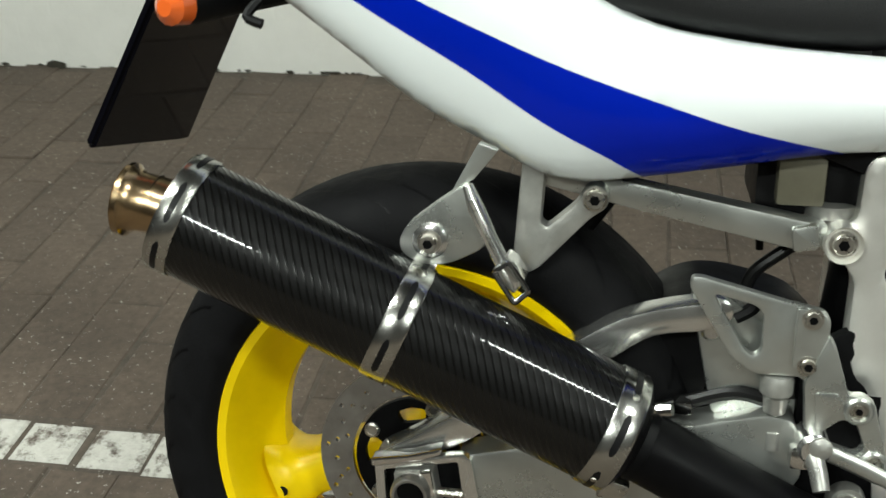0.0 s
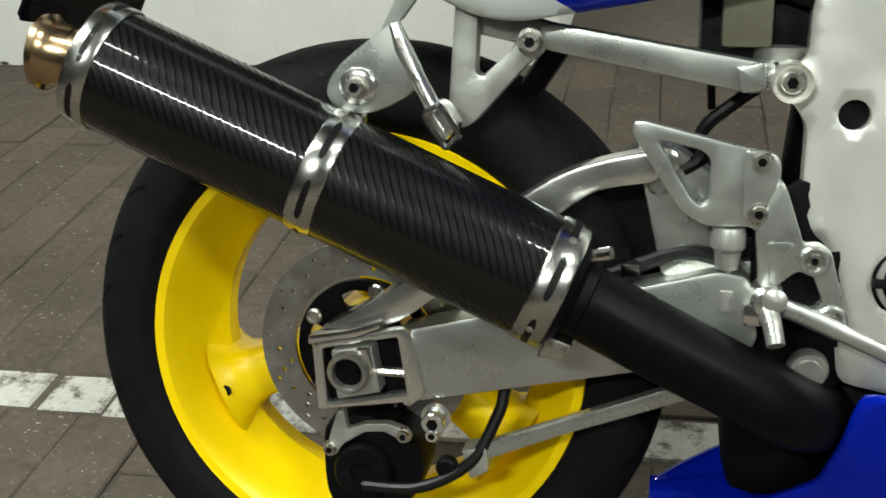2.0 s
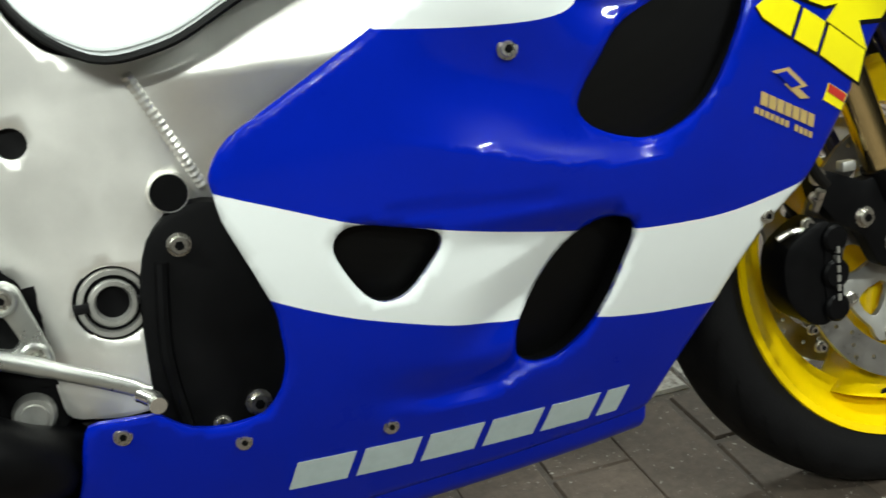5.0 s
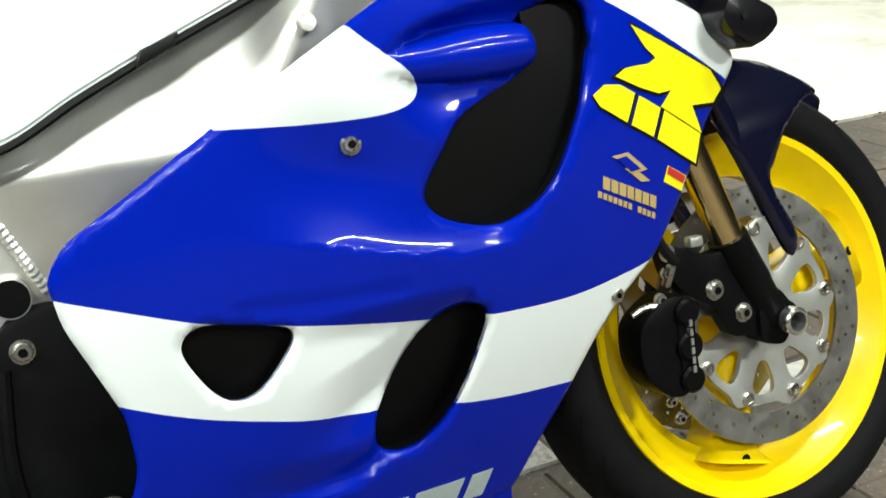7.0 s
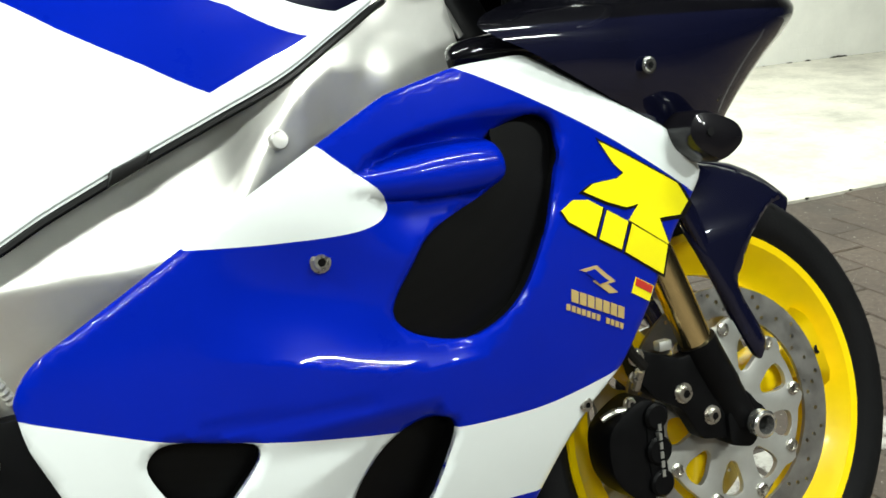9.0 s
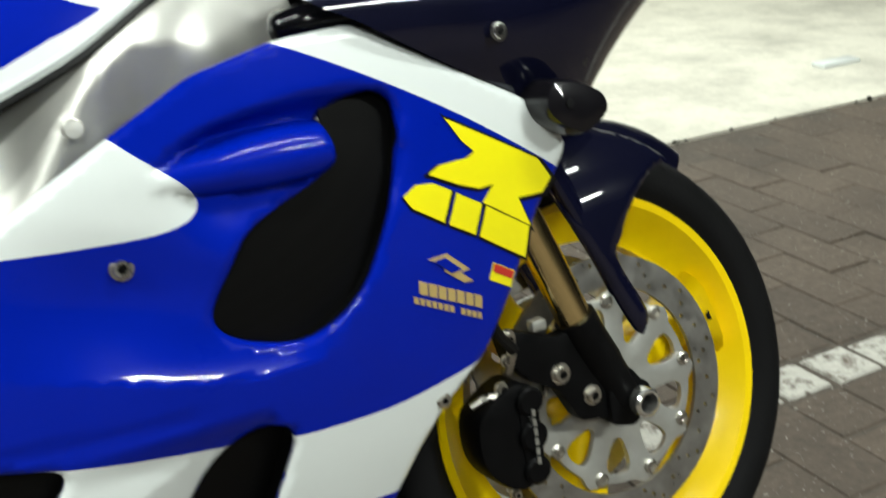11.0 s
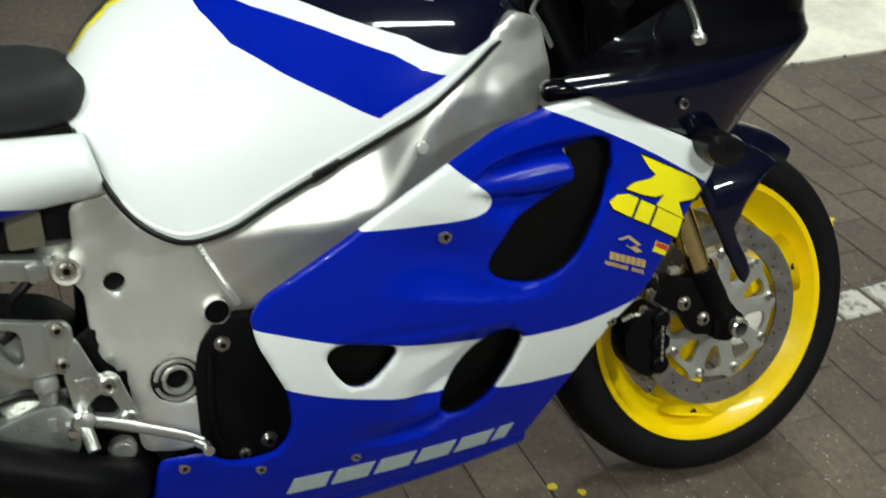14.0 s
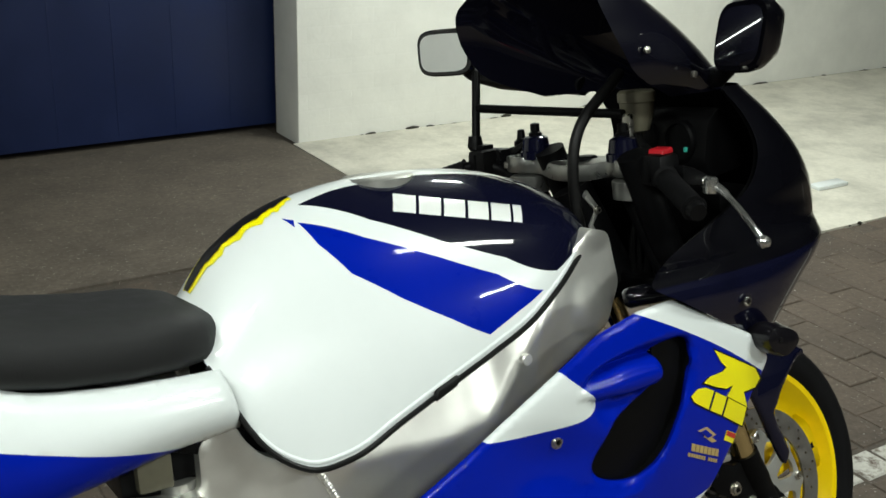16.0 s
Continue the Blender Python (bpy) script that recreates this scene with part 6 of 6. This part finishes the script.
def guard_y(x, z):
    r = math.hypot(x - 1.398, z - 0.287)
    return -0.094 + 0.05 * max(0.0, (r - 0.225) / 0.09) ** 2


for s in (-1, 1):
    part("mudguard_side", panel([tuple(p) for p in spl(M_OUT, 4)], lambda x, z: guard_y(x, z) - (0.02 if s > 0 else 0), (), (), 0.009, 0.006, (0.006, 0.004), s), NAVY, guard, "navy mudguard side with a blade down the fork leg", 60)
    bolt(1.39, -0.098 if s < 0 else 0.1, 0.41, 0.0065, 0.005, guard)
part("fork_sleeve", tube([(1.378, -0.1, 0.43), (1.335, -0.101, 0.53), (1.3, -0.101, 0.6)], [0.014, 0.016, 0.017], 16, flat=0.6), NAVY, guard)

# ---- handlebars and instruments ----
# the bars are turned a little to the left: along, across and up from the middle of the top yoke
YC, YAW = Vector((1.124, 0.066, 0.0)), radians(11)


def bars(f, l, z):
    return YC + Vector((f * math.cos(YAW) - l * math.sin(YAW), f * math.sin(YAW) + l * math.cos(YAW), z))


def at_bars(bm):
    """Carries a shape built about the origin over to the turned bars."""
    for v in bm.verts:
        v.co = bars(*v.co)
    return bm


# top yoke: a cast bridge that sags between two split clamps
half = [(0.028, 0.0), (0.03, 0.05), (0.026, 0.082), (0.03, 0.1), (0.033, 0.122), (0.024, 0.143), (0.0, 0.152), (-0.026, 0.146), (-0.037, 0.125), (-0.036, 0.1), (-0.022, 0.075), (-0.03, 0.045), (-0.04, 0.0)]
ring = spl(half + [(f, -l) for f, l in reversed(half[1:-1])], 3)
bm = bmesh.new()
layers = []
for k, (dz, q) in enumerate(((-0.013, 0.95), (-0.01, 1.0), (0.009, 1.0), (0.013, 0.94))):
    layers.append([bm.verts.new((0.02 + p[0] * q, p[1] * (0.985 + 0.015 * q), 0.905 + dz - 0.010 * (1 - smooth(0.02, 0.1, abs(p[1]))))) for p in ring])
for p, q in zip(layers, layers[1:]):
    for k in range(len(ring)):
        bm.faces.new((p[k - 1], p[k], q[k], q[k - 1]))
bm.faces.new(layers[-1])
bm.faces.new(list(reversed(layers[0])))
bmesh.ops.recalc_face_normals(bm, faces=bm.faces[:])
top = part("top_yoke", at_bars(bm), YOKE, bike, "cast alloy top yoke with split clamps", 40)
for s in (-1, 1):
    c = s * 0.112
    part("fork_cap", at_bars(lathe([(0.027, 0.0), (0.027, 0.012), (0.024, 0.014), (0.021, 0.034), (0.015, 0.038), (0.0003, 0.038)], (0.014, s * 0.093, 0.914), "z", 24)), NAVY, top, "blue anodised fork cap")
    part("adjuster", at_bars(lathe([(0.011, 0.0), (0.012, 0.006), (0.008, 0.009), (0.008, 0.022), (0.0003, 0.024)], (0.014, s * 0.093, 0.95), "z", 12)), SATINBLACK, top)
    part("clamp_bolt", at_bars(lathe([(0.0065, 0.0), (0.0065, 0.01), (0.003, 0.011), (0.0003, 0.009)], (-0.008, s * 0.142, 0.899), "z", 12)), BOLT, top)
    part("bar_clamp", at_bars(lathe([(0.026, 0.0), (0.034, 0.002), (0.035, 0.03), (0.028, 0.034)], (0.014, c, 0.855), "z", 24)), YOKE, top, "cast clamp of the bar")
    a, b = bars(0.014, c, 0.862), Vector((1.195, s * 0.105 + 0.012, 0.70))
    part("fork_upper", tube([a, b], 0.0215, 20), SATINBLACK, bike, "dark upper fork tube")
    bar = part("handlebar", tube(spl([bars(-0.006, c, 0.872), bars(-0.008, s * 0.16, 0.895), bars(-0.03, s * 0.2, 0.903), bars(-0.09, s * 0.295, 0.871)], 5, False), 0.011, 14), SATINBLACK, bike, "black clip-on handlebar")
    ga, gb = bars(-0.038, s * 0.212, 0.898), bars(-0.096, s * 0.302, 0.868)
    part("grip", tube([ga + (gb - ga) * (k / 24) for k in range(25)], [0.0195] + [0.0165 + 0.0008 * (k % 2) for k in range(23)] + [0.0185], 18), RUBBER, bar, "black ribbed rubber grip")
    part("bar_end", tube([gb, gb + (gb - ga).normalized() * 0.004, gb + (gb - ga).normalized() * 0.016], [0.0125, 0.0145, 0.012], 16), BLACK, bar)
    sw = part("switch_box", at_bars(box(-0.042, 0.008, s * 0.186 - 0.021, s * 0.186 + 0.021, 0.884, 0.932, 0.012)), BLACK, bar)
    part("switch_seam", at_bars(box(-0.044, -0.04, s * 0.186 - 0.002, s * 0.186 + 0.002, 0.892, 0.924, 0.0008)), ENGINE, sw)
    if s < 0:
        part("stop_switch", at_bars(slab(rounded([(-0.028, 0.929), (0.0, 0.931), (-0.002, 0.94), (-0.025, 0.938)], 0.003), -0.2, -0.174, (), 0.003)), REDSW, sw, "red engine stop switch")
    else:
        part("switch_button", at_bars(box(-0.03, -0.004, 0.176, 0.2, 0.931, 0.939, 0.003)), SATINBLACK, sw)
    part("lever_perch", at_bars(slab(rounded([(-0.012, 0.885), (0.022, 0.879), (0.046, 0.874), (0.05, 0.892), (0.022, 0.905), (-0.012, 0.915)], 0.005), min(s * 0.155, s * 0.225), max(s * 0.155, s * 0.225), (), 0.005)), SATINBLACK, bar)
    part("lever_knuckle", at_bars(lathe([(0.011, 0.0), (0.012, 0.003), (0.012, 0.021), (0.008, 0.024), (0.0003, 0.024)], (0.045, s * 0.23, 0.865), "z", 18)), ALU, bar)
    part("lever", tube(spl([bars(0.03, s * 0.208, 0.892), bars(0.047, s * 0.234, 0.878), bars(0.042, s * 0.268, 0.857), bars(0.018, s * 0.315, 0.829), bars(-0.012, s * 0.352, 0.814)], 5, False), [0.0095] * 5 + [0.0075] * 4 + [0.0055] * 11 + [0.0065], 12, flat=0.75), ALU, bar, "bright alloy lever")
    part("lever_ball", at_bars(lathe([(0.0003, -0.0095), (0.007, -0.007), (0.0095, 0), (0.007, 0.007), (0.0003, 0.0095)], (-0.017, s * 0.358, 0.812), "y", 16)), ALU, bar)
# fluid bottle on its strap, with a hose down to the brake pump
pot = part("brake_reservoir", at_bars(lathe([(0.008, -0.004), (0.018, 0.0), (0.026, 0.026), (0.0275, 0.044), (0.03, 0.046), (0.03, 0.06), (0.025, 0.064), (0.0003, 0.064)], (0.063, -0.085, 0.956), "z", 28)), FLUID, bike, "yellowed brake fluid reservoir with the shade of the screen in its colour")
part("reservoir_strap", at_bars(slab(rounded([(0.02, 0.915), (0.034, 0.915), (0.04, 0.985), (0.028, 0.985)], 0.003), -0.098, -0.084, (), 0.002)), BOLT, pot, "steel strap")
part("reservoir_hose", tube(spl([bars(0.063, -0.085, 0.955), bars(0.055, -0.1, 0.935), bars(0.03, -0.15, 0.915)], 5, False), 0.006, 10), HOSE, pot)
part("ignition_switch", at_bars(lathe([(0.018, 0.0), (0.018, 0.014), (0.014, 0.017), (0.0003, 0.017)], (0.02, -0.012, 0.903), "z", 20)), SATINBLACK, top)
part("steering_nut", at_bars(lathe([(0.019, 0.0), (0.019, 0.01), (0.014, 0.013), (0.0003, 0.011)], (0.02, 0.032, 0.903), "z", 6)), CHROME, top)
# clutch side: cable adjuster, choke and a bunch of wires behind the far grip
perch = part("clutch_perch", at_bars(slab(rounded([(-0.01, 0.885), (0.04, 0.88), (0.05, 0.905), (0.02, 0.93), (-0.01, 0.93)], 0.006), 0.158, 0.215, (), 0.008)), BLACK, bike, "black clutch lever perch")
part("cable_adjuster", at_bars(lathe([(0.007, 0.0), (0.013, 0.004), (0.013, 0.014), (0.008, 0.018), (0.006, 0.034), (0.0003, 0.035)], (0.038, 0.15, 0.925), "z", 14)), SATINBLACK, perch)
part("choke_knob", at_bars(lathe([(0.009, 0.0), (0.014, 0.008), (0.011, 0.026), (0.0003, 0.028)], (-0.02, 0.205, 0.928), "z", 16)), BLACK, perch)
for k in range(4):
    part("control_cable", tube(spl([bars(0.01 * k, 0.215 - 0.012 * k, 0.9 + 0.012 * (k % 2)), bars(0.03, 0.17 - 0.02 * k, 0.918 + 0.009 * (k % 3)), bars(0.06, 0.11 + 0.012 * (k % 2), 0.905 + 0.008 * k), bars(0.1, 0.03, 0.88)], 6, False), 0.0045 + 0.0006 * (k % 3), 8), HOSE, bike, "black control cable")
dash = part("instrument_panel", slab(rounded([(1.29, 0.87), (1.275, 0.9), (1.285, 0.965), (1.31, 0.985), (1.36, 0.96), (1.36, 0.88)], 0.012), -0.075, 0.135, (), 0.012), BLACK, bike, "black instrument cluster")
for y in (-0.02, 0.07):
    part("dial", lathe([(0.034, 0.0), (0.034, 0.014), (0.03, 0.017), (0.029, 0.012), (0.0003, 0.012)], (0, 0, 0), "x", 28, m=None), SATINBLACK, dash, "round dial").matrix_basis = Matrix.Translation((1.288, y, 0.93)) @ Matrix.Rotation(radians(180), 4, "Z")
part("tell_tale", box(1.271, 1.277, -0.037, -0.032, 0.914, 0.922, 0.001), GREEN, dash)
# hose that hangs from the screen over the yoke down to the frame
part("control_cable", tube(spl([(1.15, -0.03, 1.05), (1.113, -0.045, 1.03), (1.062, -0.05, 0.99), (1.04, -0.05, 0.945), (1.036, -0.05, 0.88), (1.05, -0.05, 0.80), (1.07, -0.05, 0.76)], 8, False), 0.0085, 12), HOSE, bike, "thick black loom hanging by the yoke")
for k, (l, z) in enumerate(((-0.15, 0.885), (-0.13, 0.88), (-0.175, 0.88), (0.05, 0.875))):
    part("control_cable", tube(spl([bars(0.0 + 0.008 * k, l, z), bars(0.012, l * 0.9, z - 0.05), bars(0.02, l * 0.75, z - 0.1), bars(0.045, l * 0.6, z - 0.17)], 6, False), 0.0045 + 0.0008 * k, 8), HOSE, bike, "black control cable")
# bent steel bracket at the steering head
part("head_bracket", tube([(1.057, -0.048, 0.877), (1.077, -0.05, 0.851), (1.063, -0.05, 0.828), (1.08, -0.05, 0.80), (1.093, -0.05, 0.775)], [0.010, 0.009, 0.008, 0.008, 0.007], 10, flat=0.45), CAST, bike, "bent steel bracket")
bolt(1.07, -0.058, 0.852, 0.005, 0.006, bike)
part("steering_head", tube([(1.108, 0.055, 0.872), (1.165, 0.02, 0.72)], 0.033, 20), SATINBLACK, bike)
part("lower_yoke", slab(rounded([(1.15, 0.70), (1.24, 0.69), (1.24, 0.73), (1.15, 0.735)], 0.006), -0.12, 0.145, (), 0.006), SATINBLACK, bike, "black lower yoke")
# glossy black roll between the frame and the cowl's shoulder
part("cockpit_ledge", tube(spl([(1.012, -0.18, 0.744), (1.035, -0.195, 0.748), (1.07, -0.207, 0.75), (1.13, -0.213, 0.752), (1.2, -0.205, 0.755)], 5, False), [0.009, 0.013] + [0.015] * 19, 20), GLOSSBLACK, cowl, "black rolled inner edge")


# ---- paving, last ----
rng = random.Random(7)
CX, CY = 0.117, 0.236


def paver_mesh(lx, ly, h=0.03, ch=0.004):
    me = bpy.data.meshes.new("brick")
    x, y = lx / 2, ly / 2
    v = [(-x, -y, -h), (x, -y, -h), (x, y, -h), (-x, y, -h), (-x, -y, -ch), (x, -y, -ch), (x, y, -ch), (-x, y, -ch), (-x + ch, -y + ch, 0), (x - ch, -y + ch, 0), (x - ch, y - ch, 0), (-x + ch, y - ch, 0)]
    f = [(8, 9, 10, 11)] + [(a + o, (a + 1) % 4 + o, (a + 1) % 4 + o + 4, a + o + 4) for o in (0, 4) for a in range(4)]
    me.from_pydata(v, [], f)
    me.update()
    return me


BR = [paver_mesh(CX - g, CY - g, 0.03, 0.003) for g in (0.0025, 0.004, 0.002)]
HALF = [paver_mesh(CX - 0.005, CY / 2 - 0.005, 0.03, 0.003)]
SETT = [paver_mesh(0.108 - g, 0.098 - g) for g in (0.006, 0.009, 0.004)]
for m_ in BR:
    m_.materials.append(BRICK)
for m_ in SETT:
    m_.materials.append(WHITEBRICK)


def line_y(x):
    return 0.262 - 0.026 * x


def lay(x, y, meshes, many, name="brick"):
    m = Matrix.Translation((x + rng.uniform(-0.003, 0.003), y + rng.uniform(-0.004, 0.004), rng.uniform(-0.003, 0.001))) @ Euler((rng.uniform(-0.012, 0.012), rng.uniform(-0.015, 0.015), rng.uniform(-0.02, 0.02))).to_matrix().to_4x4()
    me = rng.choice(meshes)
    if many is None:
        ob = new(name, me)
        ob.matrix_basis = m
        ob.parent = ground
    else:
        k = len(many[0])
        many[0].extend([tuple(m @ v.co) for v in me.vertices])
        many[1].extend([tuple(k + i for i in p.vertices) for p in me.polygons])


rest_b = ([], [])
count = 0
for i in range(-24, 60):
    x = i * CX
    for near in (0, 1):
        off = (i % 2) * CY / 2
        if (i % 2) == near:
            # half brick beside the painted line
            hy = line_y(x) + (0.055 + CY / 4) * (-1 if near else 1)
            lay(x, hy, HALF, rest_b)
        for j in range(0, 14):
            if near:
                y = line_y(x) - 0.055 - CY / 2 - off - j * CY
            else:
                y = line_y(x) + 0.055 + CY - off + j * CY
            if y > (1.30 if x > 2.06 else 1.9 if x < 0.05 else 2.0) or y < -2.6:
                continue
            close = (-1.2 < x < -0.05 and -0.1 < y < 1.6) or (1.35 < x < 3.0 and -0.5 < y < 0.95)
            if close and count < 285:
                lay(x, y, BR, None)
                count += 1
            else:
                lay(x, y, BR, rest_b)
me = bpy.data.meshes.new("paving")
me.from_pydata(*[rest_b[0], [], rest_b[1]])
me.materials.append(BRICK)
tagged(new("paving_bricks", me), "worn brown clay paving bricks with sandy joints", "paving", "", "stuff")
far = plain("street_paving", box(-29, 29, -29, -2.7, -0.02, -0.004), BRICK, "brown paving behind the parking place", "ground")
for i in range(-24, 60):
    x = i * 0.111
    lay(x, line_y(x), SETT, None, "painted_sett")


# yellow paint marks on the paving
def splash(x, y, r, seed, label):
    r2 = random.Random(seed)
    pts = []
    for k in range(22):
        a = 2 * math.pi * k / 22
        q = r * (0.7 + 0.45 * r2.random())
        pts.append((x + q * 1.25 * math.cos(a), y + q * math.sin(a)))
    bm = bmesh.new()
    lo = [bm.verts.new((p[0], p[1], 0.0005)) for p in pts]
    hi = [bm.verts.new((p[0], p[1], 0.003)) for p in pts]
    bm.faces.new(hi)
    for k in range(22):
        bm.faces.new((lo[k - 1], lo[k], hi[k], hi[k - 1]))
    tagged(part("paint_mark", bm, YMARK, None), label, "paint mark", "yellow paint marks")


splash(2.0, -0.245, 0.036, 1, "worn yellow paint mark on the paving")
splash(2.16, 0.51, 0.03, 2, "worn yellow paint mark on the paving")
splash(1.118, -0.06, 0.008, 3, "small drip of yellow paint on the paving")
splash(1.16, -0.09, 0.007, 4, "small drip of yellow paint on the paving")


# dirt, moss and crumbs along the feet of the walls
rm = random.Random(23)
bm = bmesh.new()
for x0, x1, y0, n in ((-2.6, 0.0, 1.925, 40), (2.25, 6.5, 3.295, 80), (2.08, 5.0, 1.36, 16)):
    for k in range(n):
        x = x0 + (x1 - x0) * rm.random()
        r = 0.003 + 0.011 * rm.random() ** 4
        m = Matrix.Translation((x, y0 - 0.006 * rm.random(), 0.004)) @ Matrix.Diagonal((1.8 + 2 * rm.random(), 0.7, 0.5 + rm.random(), 1))
        c = bmesh.ops.create_icosphere(bm, subdivisions=1, radius=r, matrix=m)
        for v in c["verts"]:
            v.co += Vector((rm.uniform(-1, 1), rm.uniform(-1, 1), rm.uniform(-1, 1))) * r * 0.3
tagged(part("moss_and_dirt", bm, mat("dark_moss_dirt", (0.03, 0.027, 0.018), 0.9, 0, 0, 0.4, 60, 0.4, 200), None, weld=False), "dark crumbs of dirt and moss along the wall foot", "dirt", "", "stuff")
tagged(part("board_offcut", box(3.7, 3.88, 1.7, 1.76, 0.006, 0.022, 0.004), WHITE, None), "small pale board offcut lying on the concrete apron", "board")
